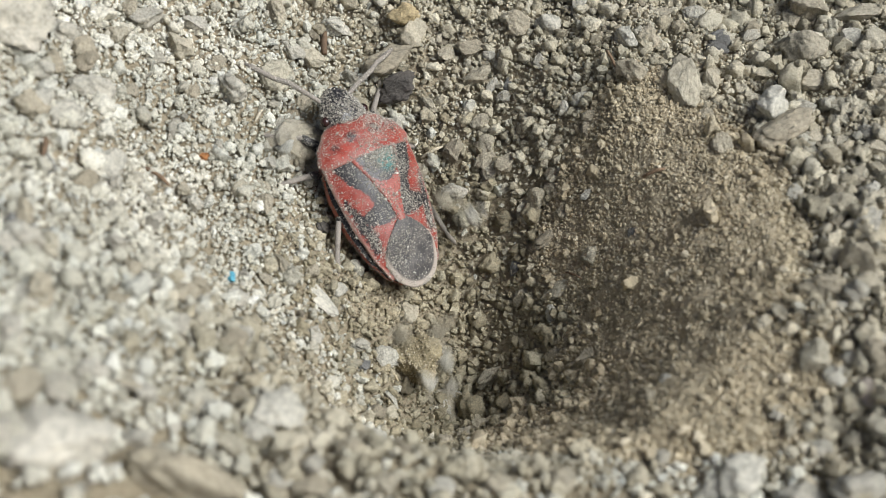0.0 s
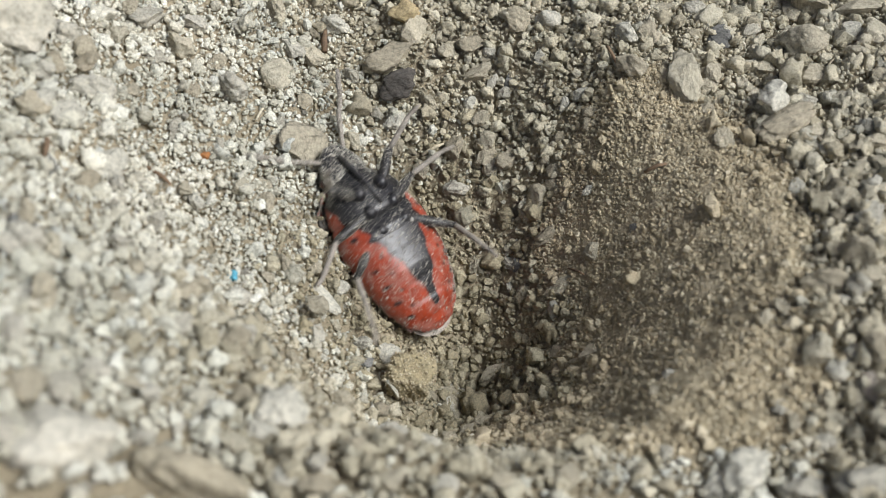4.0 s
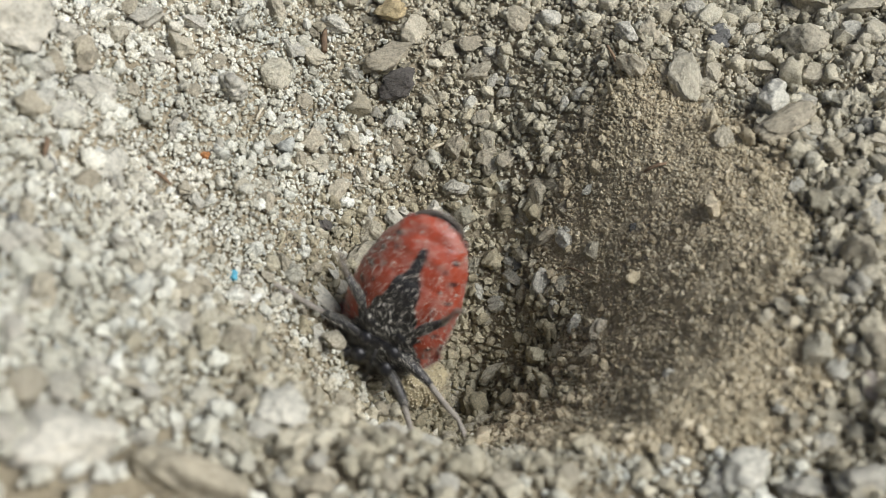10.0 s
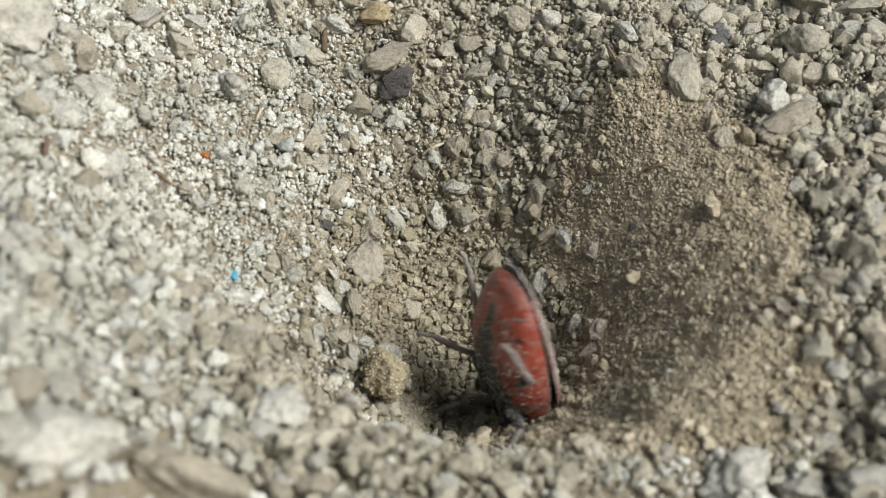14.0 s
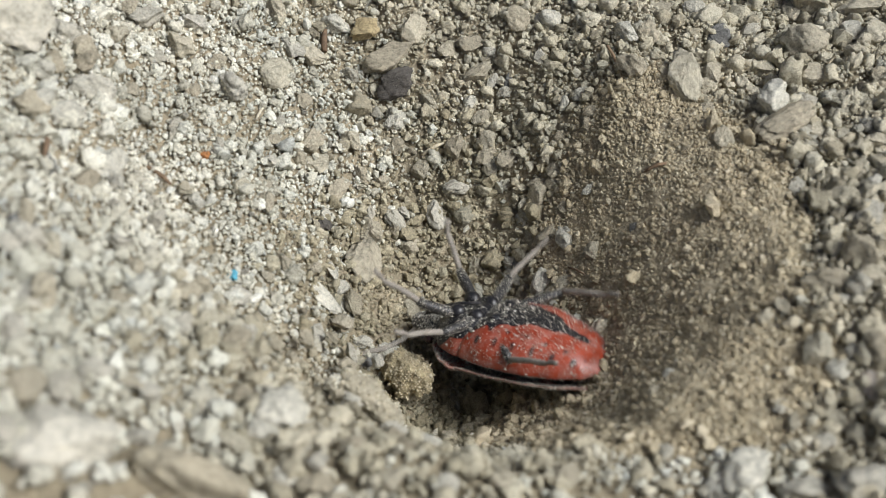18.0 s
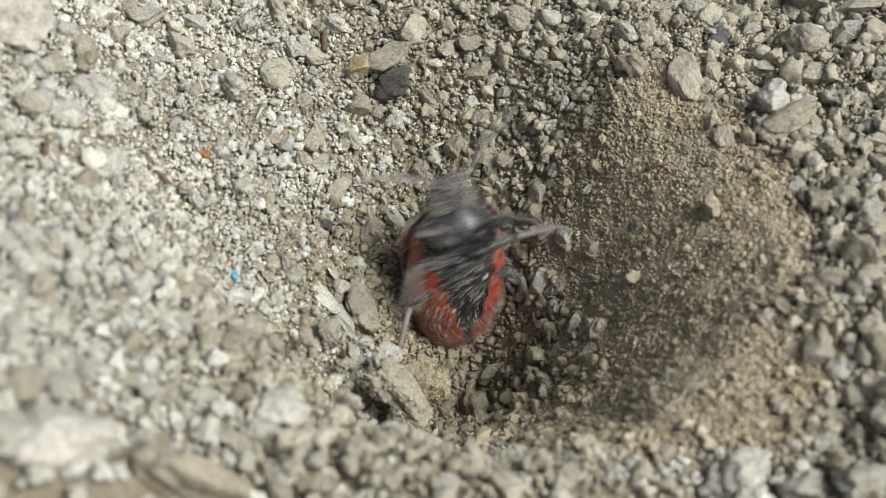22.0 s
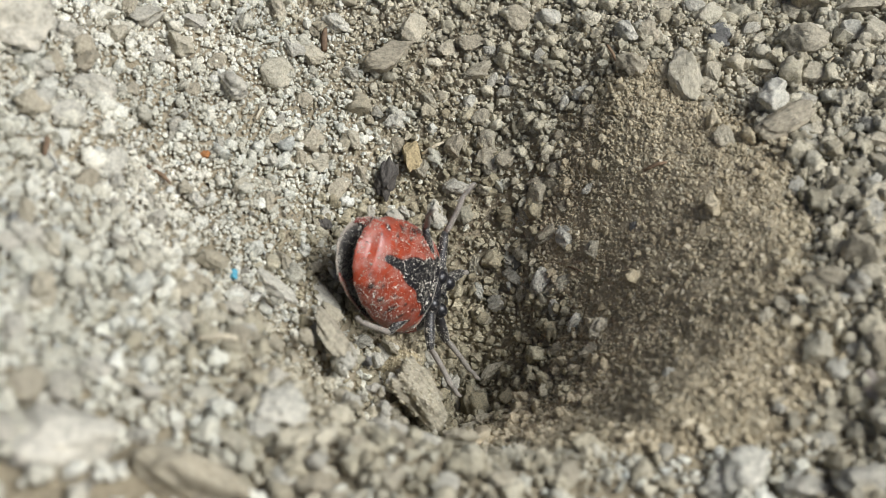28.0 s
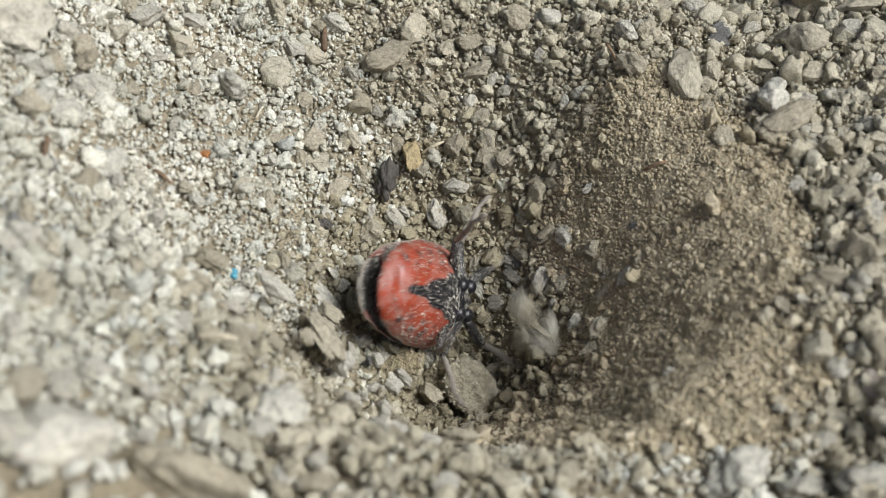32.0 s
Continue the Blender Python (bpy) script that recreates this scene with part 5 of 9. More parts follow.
thrown_md = stone("sand_lump", "clod", 7, PALE, -0.66, -0.38, -12.23, 0.7, (0, 0, 0), (1, 0.85, 0.8), "small lump of sand flung out of the pit")
thrown_me = stone("sand_lump", "angular", 0, CLOD, -0.93, -0.28, -11.92, 0.7, (0, 0, 0), (1, 0.85, 0.8), "small lump of sand flung out of the pit")
thrown_mf = stone("sand_lump", "round", 1, PALE, -0.54, -0.20, -12.27, 0.68, (0, 0, 0), (1, 0.85, 0.8), "small lump of sand flung out of the pit")
thrown_mg = stone("sand_lump", "clod", 2, TAN, -0.71, 0.08, -12.05, 0.42, (0, 0, 0), (1, 0.85, 0.8), "small lump of sand flung out of the pit")


# ---- the bug, in millimetres: head towards +y, back towards +z ----
def part(name, me, parent, label="", m=None):
    ob = new(name, me)
    ob.parent = parent
    if m is not None:
        ob.matrix_basis = m
    if label:
        ob["label"] = label
    return ob


def paint(me, rule):
    """Colour layer: rule(x, y, z) in mm gives dark, green and pale shares."""
    att = me.color_attributes.new("pattern", "FLOAT_COLOR", "POINT")
    for v, slot in zip(me.vertices, att.data):
        r, g, b = rule(*(v.co / MM)) if rule else (0, 0, 0)
        slot.color = (r, g, b, 1)
    return me


def plate(name, mat, y0, y1, left, right, height, rule, thick=0.1, nx=34, ny=44):
    """A curved plate between two outlines left(y) and right(y), with a rim of that thickness."""
    verts, faces = [], []
    for side in (0, 1):
        for j in range(ny + 1):
            y = y0 + (y1 - y0) * j / ny
            for i in range(nx + 1):
                x = left(y) + (right(y) - left(y)) * i / nx
                edge = min(i, nx - i, j, ny - j)
                verts.append((x, y, height(x, y) - side * thick - (0.03 if edge == 0 and not side else 0)))
    w, block = nx + 1, (nx + 1) * (ny + 1)
    for j in range(ny):
        for i in range(nx):
            a = j * w + i
            faces.append((a, a + 1, a + w + 1, a + w))
            faces.append((block + a, block + a + w, block + a + w + 1, block + a + 1))
    ring = [i for i in range(w)] + [j * w + nx for j in range(1, ny + 1)] + [ny * w + i for i in range(nx - 1, -1, -1)] + [j * w for j in range(ny - 1, 0, -1)]
    for a, b in zip(ring, ring[1:] + ring[:1]):
        faces.append((a, block + a, block + b, b))
    me = mesh_from(name, np.array(verts) * MM, np.array(faces), mat)
    return paint(me, rule)


def hull(name, mat, y0, y1, wide, top, bottom, rule, rings=44, sides=40, power=0.75):
    """A closed body lofted along y: half width, height above and depth below."""
    verts, faces = [], []
    for j in range(rings + 1):
        t = j / rings
        y = y0 + (y1 - y0) * (0.5 - 0.5 * math.cos(math.pi * t))
        w, u, d = wide(y), top(y), bottom(y)
        for i in range(sides):
            a = 2 * math.pi * i / sides
            c, s = math.cos(a), math.sin(a)
            x = w * math.copysign(abs(c) ** power, c)
            verts.append((x, y, u * abs(s) ** 1.1 if s > 0 else -d * abs(s) ** 1.1))
    for j in range(rings):
        for i in range(sides):
            a, b = j * sides + i, j * sides + (i + 1) % sides
            faces.append((a, a + sides, b + sides, b))
    verts += [(0, y0, 0), (0, y1, 0)]
    n = len(verts)
    tri = [(n - 2, i, (i + 1) % sides, (i + 1) % sides) for i in range(sides)]
    tri += [(n - 1, rings * sides + (i + 1) % sides, rings * sides + i, rings * sides + i) for i in range(sides)]
    bm = bmesh.new()
    bv = [bm.verts.new(Vector(v) * MM) for v in verts]
    for q in faces + [t[:3] for t in tri]:
        bm.faces.new([bv[k] for k in q]).smooth = True
    bmesh.ops.recalc_face_normals(bm, faces=bm.faces)
    me = bpy.data.meshes.new(name)
    bm.to_mesh(me)
    bm.free()
    me.materials.append(mat)
    return paint(me, rule)


def tube(name, mat, line, radii, sides=9):
    """A limb along a line of points in mm, with a radius at each."""
    bm = bmesh.new()
    rows = []
    pts = [Vector(p) for p in line]
    for k, p in enumerate(pts):
        d = (pts[min(k + 1, len(pts) - 1)] - pts[max(k - 1, 0)]).normalized()
        e = d.cross(Vector((0.13, 0.31, 0.94))).normalized()
        f = d.cross(e)
        rows.append([bm.verts.new((p + (e * math.cos(2 * math.pi * i / sides) + f * math.sin(2 * math.pi * i / sides)) * radii[k]) * MM) for i in range(sides)])
    for a, b in zip(rows, rows[1:]):
        for i in range(sides):
            bm.faces.new((a[i], a[(i + 1) % sides], b[(i + 1) % sides], b[i])).smooth = True
    bm.faces.new(rows[0][::-1]), bm.faces.new(rows[-1])
    bmesh.ops.recalc_face_normals(bm, faces=bm.faces)
    me = bpy.data.meshes.new(name)
    bm.to_mesh(me)
    bm.free()
    me.materials.append(mat)
    return paint(me, None)


def between(points):
    """A smooth line through (place, value) pairs."""
    xs, vs = [p[0] for p in points], [p[1] for p in points]

    def at(y):
        k = max(0, min(len(xs) - 2, sum(1 for q in xs[1:-1] if q <= y)))
        t = max(0.0, min(1.0, (y - xs[k]) / (xs[k + 1] - xs[k])))
        t = t * t * (3 - 2 * t) * 0.5 + t * 0.5
        return vs[k] + (vs[k + 1] - vs[k]) * t
    return at


BACK_W = between([(-4.45, 0.35), (-4.2, 0.95), (-3.6, 1.35), (-2.4, 1.78), (-1.0, 2.08), (0.4, 2.22), (1.6, 2.26)])
BACK_Z = between([(-4.5, 0.12), (-3.4, 0.42), (-1.8, 0.78), (0.2, 1.06), (1.6, 1.12), (2.5, 0.92), (3.3, 0.55), (4.5, 0.12)])
BELLY_W = between([(-4.25, 0.2), (-4.05, 0.85), (-3.5, 1.42), (-2.4, 1.9), (-1.0, 2.2), (0.4, 2.25), (1.4, 2.1), (2.0, 1.6)])
NECK_W = between([(1.5, 2.22), (1.85, 2.34), (2.4, 2.12), (3.0, 1.55), (3.35, 1.05)])


def arch(x, y, w):
    s = min(1.0, abs(x) / w)
    return BACK_Z(y) * (1 - 0.68 * s ** 2.3) + 0.12


def soft(d, width=0.5):
    return max(0.0, min(1.0, 0.5 - d / width))


def spot(x, y, cx, cy, rx, ry, turn=0.0):
    c, s = math.cos(radians(turn)), math.sin(radians(turn))
    u, v = (x - cx) * c + (y - cy) * s, -(x - cx) * s + (y - cy) * c
    return soft((math.hypot(u / rx, v / ry) - 1) * min(rx, ry))


def band(a, y, lo, hi, y0, y1):
    """1 between the lines lo(y) and hi(y), from y0 to y1."""
    return min(soft(lo(y) - a), soft(a - hi(y)), soft(y0 - y), soft(y - y1))


def pronotum_rule(x, y, z):
    a = abs(x)
    d = max(0.5 * spot(a, y, 0.6, 2.5, 0.5, 0.38), 0.48 * spot(a, y, 1.5, 2.25, 0.5, 0.3, -40), 0.6 * soft(3.05 - y + 0.1 * a, 0.4))
    return d, 0, 0.3 * soft(NECK_W(y) - a - 0.1, 0.12) + 0.22 * soft(abs(y - 1.56) - 0.05, 0.12)


BAND_IN = between([(-1.5, 0.3), (-0.9, 0.05), (-0.5, 0.22), (0.0, 0.48), (0.7, 0.72), (1.62, 0.85)])
BAND_OUT = between([(-1.5, 0.9), (-1.2, 1.55), (-0.85, 1.6), (-0.55, 0.92), (0.0, 1.08), (0.7, 1.62), (1.62, 2.0)])
EDGE_IN = between([(-2.7, 1.25), (-2.0, 1.22), (-1.0, 1.42), (0.0, 1.82), (0.4, 2.0)])


def wing_rule(x, y, z):
    a = abs(x)
    d = max(band(a, y, BAND_IN, BAND_OUT, -1.42, 1.7), 0.72 * band(a, y, EDGE_IN, lambda v: BACK_W(v) - 0.1, -2.5, 0.25))
    return d, 0, 0.45 * soft(BACK_W(y) - a - 0.07, 0.12)


def scutellum_rule(x, y, z):
    a = abs(x)
    low = max(0.0, min(1.0, (1.62 - y) / 1.4))
    d = soft(a - 0.93 * math.sqrt(1 - low * low)) if y > 0.2 else 0.0
    # teal glint on the shield's right half, painted in as colour
    g = spot(x, y, 0.42, 1.1, 0.44, 0.48, 10)
    return d, 0.85 * g * d, 0.3 * soft(a - 0.04, 0.1) * soft(y + 0.1, 0.3)


def membrane_rule(x, y, z):
    w = MEM_W(y)
    rim_share = soft((1 - math.hypot(x / 1.32, min(0.0, y + 2.9) / 1.55)) * 1.35 - 0.2 * min(1.0, max(0.0, (-y - 2.2) / 1.2)), 0.08)
    return 0.0, 0.0, 0.85 * rim_share


def MEM_W(y):
    """Half width of the wing tip: an oval."""
    t = max(-1.0, min(1.0, (y + 2.9) / 1.56))
    if t > 0:
        return 0.02 + 1.3 * (1 - t ** 1.6) ** 0.9
    return 0.02 + 1.3 * (1 - abs(t) ** 2.2) ** 0.5


def CORE_W(y):
    """Half width of the belly's black patch: a wedge towards the tail."""
    return 1.5 * max(0.0, min(1.0, (y + 3.4) / 4.9))


def belly_rule(x, y, z):
    a = abs(x)
    if z > 0.02:
        return 1.0, 0, 0
    core = soft(a - CORE_W(y), 0.2) if y > -3.3 else 0
    dots = max(spot(a, (y + 0.4) % 0.8, 1.78 * min(1, BELLY_W(y) / 2.2), 0.4, 0.1, 0.08), spot(a, (y + 0.8) % 0.8, 1.35 * min(1, BELLY_W(y) / 2.2), 0.4, 0.07, 0.06))
    return max(core, dots if y > -3.6 else 0), 0, 0


def chest_rule(x, y, z):
    return (0, 0, 0) if abs(x) > 0.8 * BELLY_W(1.0) and y < 2.9 else (1, 0, 0)


def build_bug():
    bug = tagged(new("shield_bug"), "dusty red and black shield bug with a green sheen", "insect")
    flat = between([(-4.25, 0.05), (-3.0, 0.18), (0.0, 0.35), (2.0, 0.3)])
    mean_deep = between([(-4.25, 0.05), (-3.9, 0.45), (-3.0, 1.0), (-1.2, 1.5), (0.6, 1.45), (2.0, 0.9)])
    deep = lambda y: mean_deep(y) - 0.035 * max(0.0, 1 - abs((y + 4.0) % 0.8 - 0.4) / 0.1)
    part("abdomen", hull("abdomen", RED_BELLY, -4.25, 1.7, BELLY_W, flat, deep, belly_rule, 90, 48), bug, "red underside with a black middle patch")
    chest_w = between([(0.6, 0.8), (1.0, 1.7), (1.8, 2.02), (2.6, 1.72), (3.25, 1.0), (3.5, 0.5)])
    part("thorax", hull("thorax", RED_BELLY, 0.6, 3.5, chest_w, lambda y: 0.35, between([(0.6, 0.9), (1.4, 1.38), (2.4, 1.2), (3.5, 0.55)]), chest_rule, 26), bug, "black dusty underside with red edges")
    part("pronotum", plate("pronotum", RED_SHELL, 1.5, 3.38, lambda y: -NECK_W(y), NECK_W, lambda x, y: arch(x, y, NECK_W(y)) + 0.06, pronotum_rule, 0.14), bug, "red neck shield with dark spots")
    wings = []
    for side in (-1, 1):
        inner = lambda y: 0.03 if y > -1.4 else 0.92 * MEM_W(y)
        lo, hi = (inner, BACK_W) if side > 0 else (lambda y: -BACK_W(y), lambda y: -inner(y))
        wings.append(part("forewing", plate("forewing", RED_SHELL, -3.75, 1.62, lo, hi, lambda x, y: arch(x, y, BACK_W(y)), wing_rule, 0.1), bug, "red wing case with black bands"))
    scut_w = between([(-1.6, 0.16), (-0.7, 0.32), (0.3, 0.7), (1.62, 1.2)])
    part("scutellum", plate("scutellum", RED_SHELL, -1.6, 1.62, lambda y: -scut_w(y), scut_w, lambda x, y: arch(x, y, BACK_W(y)) + 0.05, scutellum_rule, 0.09), bug, "dark shield with green sheen and red tip")
    wings.append(part("wing_membrane", plate("wing_membrane", MEMBRANE, -4.45, -1.35, lambda y: -MEM_W(y), MEM_W, lambda x, y: arch(x, y, BACK_W(y)) + 0.04, membrane_rule, 0.05), bug, "dark grey wing tip with a pale rim"))
    head_w = between([(2.9, 0.8), (3.5, 1.08), (4.0, 0.95), (4.55, 0.68), (4.85, 0.3)])
    part("head", hull("head", BLACK_SKIN, 2.9, 4.85, head_w, between([(2.9, 0.75), (3.6, 0.78), (4.3, 0.6), (4.85, 0.2)]), between([(2.9, 0.5), (3.6, 0.5), (4.85, 0.1)]), lambda x, y, z: (1, 0, 0), 22, 28, 0.8), bug, "black head powdered with pale dust")
    for side in (-1, 1):
        eye = hull("eye", EYE_SKIN, -0.22, 0.22, lambda y: 0.22 * math.sqrt(max(0.01, 1 - (y / 0.22) ** 2)), lambda y: 0.2 * math.sqrt(max(0.01, 1 - (y / 0.22) ** 2)), lambda y: 0.2 * math.sqrt(max(0.01, 1 - (y / 0.22) ** 2)), None, 10, 12, 1.0)
        part("eye", eye, bug, "dark beady eye", pose(side * 1.0 * MM, 3.55 * MM, 0.25 * MM))
    part("beak", tube("beak", BLACK_SKIN, [(0, 4.2, -0.35), (0, 3.6, -0.72), (0, 2.6, -1.15), (0, 1.6, -1.45)], [0.13, 0.13, 0.1, 0.05]), bug, "thin black sucking beak")
    limbs = []
    for side in (-1, 1):
        feel = tube("antenna", PALE_LIMB, [(0, 0, 0), (0.15, 0.35, 0.12), (0.45, 0.95, 0.3), (0.95, 1.75, 0.28), (1.2, 2.3, 0.1), (1.7, 3.0, -0.1), (1.95, 3.4, -0.15)], [0.12, 0.1, 0.105, 0.115, 0.1, 0.125, 0.06])
        limbs.append((part("antenna", feel, bug, "dust-coated feeler", pose(side * 0.42 * MM, 4.2 * MM, -0.05 * MM)), "antenna", side, 0))
        for k, (y, turn, size) in enumerate(((2.35, 48, 0.9), (1.45, 5, 1.0), (0.55, -42, 1.2))):
            thigh = tube("leg", LEG_SKIN, [(0, 0, 0), (0.35, 0, 0.05), (0.9, 0, 0.07), (1.5, 0, 0.03), (1.85 * size, 0, 0)], [0.15, 0.22, 0.24, 0.19, 0.13])
            leg = part("leg", thigh, bug, "black leg powdered with dust")
            s = size
            shin = tube("shin", PALE_LIMB, [(0, 0, 0), (0.25, 0, -0.04), (1.1 * s, 0, -0.05), (1.7 * s, 0, 0), (1.82 * s, 0, 0.0), (2.05 * s, 0.03, -0.08), (2.35 * s, 0.1, -0.1), (2.5 * s, 0.12, -0.2)], [0.11, 0.13, 0.115, 0.12, 0.08, 0.1, 0.1, 0.04])
            lower = part("shin", shin, leg, "pale dust-coated shin and foot")
            hip = hull("hip", BLACK_SKIN, -0.36, 0.36, lambda v: 0.34 * math.sqrt(max(0.01, 1 - (v / 0.36) ** 2)), lambda v: 0.3 * math.sqrt(max(0.01, 1 - (v / 0.36) ** 2)), lambda v: 0.34 * math.sqrt(max(0.01, 1 - (v / 0.36) ** 2)), lambda x, y, z: (1, 0, 0), 10, 14, 1.0)
            part("hip", hip, bug, "glossy black hip joint", pose(side * 0.62 * MM, y * MM, -1.16 * MM, 0, 0, -side * (20, 35, 50)[k]))
            limbs.append((leg, "leg", side, k))
            limbs.append((lower, "shin", side, k))
    return bug, limbs, wings


bug, limbs, wings = build_bug()


def dust(holder, count, seed, on_red=0.35, low=0.010, high=0.026):
    """Grains of pale dust that stick to a part, thickest on its dark patches."""
    me, rs = holder.data, np.random.RandomState(seed)
    me.calc_loop_triangles()
    tris = np.array([t.vertices[:] for t in me.loop_triangles])
    co = np.array([v.co[:] for v in me.vertices]) / MM
    nor = np.array([v.normal[:] for v in me.vertices])
    tone = np.array([c.color[0] for c in me.color_attributes["pattern"].data])
    a, b, c = (co[tris[:, k]] for k in range(3))
    area = np.linalg.norm(np.cross(b - a, c - a), axis=1)
    pick = rs.choice(len(tris), count, p=area / area.sum())
    u, v = rs.uniform(size=(2, count, 1))
    u, v = np.where(u + v > 1, 1 - u, u), np.where(u + v > 1, 1 - v, v)
    at = a[pick] + u * (b - a)[pick] + v * (c - a)[pick]
    up = nor[tris[pick, 0]]
    patch = value_noise(at[:, 0] + 0.7 * at[:, 2], at[:, 1] - 0.4 * at[:, 2], 0.7, seed) * 0.5 + 0.5
    keep = rs.uniform(size=count) < (on_red + (1 - on_red) * tone[tris[pick, 0]]) * (0.12 + 1.5 * patch ** 1.7)
    at, up = at[keep], up[keep]
    size = np.exp(rs.normal(math.log((low * high) ** 0.5), 0.42, len(at)))
    v0, f0 = OCTA
    v0 = v0 * (1.5, 1.0, 0.7) * (1 + 0.25 * np.random.RandomState(seed + 1).uniform(-1, 1, (len(v0), 1)))
    rot = turns(len(at), rs)
    p = np.einsum("nij,vj->nvi", rot, v0) * (size * rs.uniform(0.75, 1.35, len(at)))[:, None, None] + (at + up * size[:, None] * 0.3)[:, None, :]
    f = (f0[None] + (np.arange(len(at)) * len(v0))[:, None, None]).reshape(-1, 3)
    return tagged(part("dust", mesh_from("dust", p.reshape(-1, 3) * MM, f, DUST, False), holder, "pale sand dust sticking to the shell"), kind="stuff")


for k, (holder, count, on_red) in enumerate((o, *{"abdomen": (11000, 0.6), "thorax": (7000, 0.5), "pronotum": (19000, 0.65), "forewing": (20000, 0.32), "scutellum": (11500, 0.4),
                                                   "wing_membrane": (6000, 0.7), "head": (8500, 0.5), "leg": (1100, 0.6), "antenna": (700, 0.9)}.get(o.name.split(".")[0], (0, 0))) for o in bug.children):
    if count:
        dust(holder, count, 300 + k, on_red)

LEG_Y, LEG_TURN, LEG_SIZE = (2.35, 1.45, 0.55), (48, 5, -42), (0.9, 1.0, 1.2)


def limb_pose(kind, side, k, wave, lift):
    """The pose of a limb in its holder's space; wave and lift in degrees."""
    if kind == "antenna":
        return pose(side * 0.42 * MM, 4.2 * MM, -0.05 * MM, lift, 0, -38 if side > 0 else 66) @ pose(0, 0, 0, 0, 0, wave)
    if kind == "leg":
        turn = LEG_TURN[k] + wave
        return pose(side * 0.75 * MM, LEG_Y[k] * MM, -1.15 * MM, 0, 0, turn if side > 0 else 180 - turn) @ pose(0, 0, 0, 0, (2, -10, -12)[k] - lift, 0)
    return pose(1.8 * LEG_SIZE[k] * MM, 0, 0, 0, (32, 34, 26)[k] + lift, (wave - (10, 12, 34)[k]) * side)


def wing_pose(lift):
    """The wings turned up by that many degrees about their hinge."""
    return pose(0, 1.55 * MM, 0.8 * MM, -lift, 0, 0) @ pose(0, -1.55 * MM, -0.8 * MM)


# ---- everything that moves ----
def spot_at(x, y, z, rx, ry, rz):
    return pose(x * MM, y * MM, z * MM, rx, ry, rz)


def crust(holder, count, seed, mat, grain):
    """Sand grains stuck all over a clod; grain is their half length as a share of the clod's."""
    rs = np.random.RandomState(seed)
    co = np.array([v.co[:] for v in holder.data.vertices]) / MM
    at = co[rs.randint(0, len(co), count)] * (1 + rs.uniform(-0.03, 0.015, (count, 1)))
    v0, f0 = OCTA
    v0 = v0 * (1.2, 1.0, 0.8)
    p = np.einsum("nij,vj->nvi", turns(count, rs), v0) * np.exp(rs.normal(math.log(grain), 0.3, count))[:, None, None] + at[:, None, :]
    f = (f0[None] + (np.arange(count) * len(v0))[:, None, None]).reshape(-1, 3)
    return tagged(part("stuck_sand", mesh_from("stuck_sand", p.reshape(-1, 3) * MM, f, mat, False), holder, "sand grains stuck to the clod"), kind="stuff")


crust(sand_ball, 2800, 411, FINE, 0.034)
crust(big_clod, 1100, 412, WARM, 0.03)


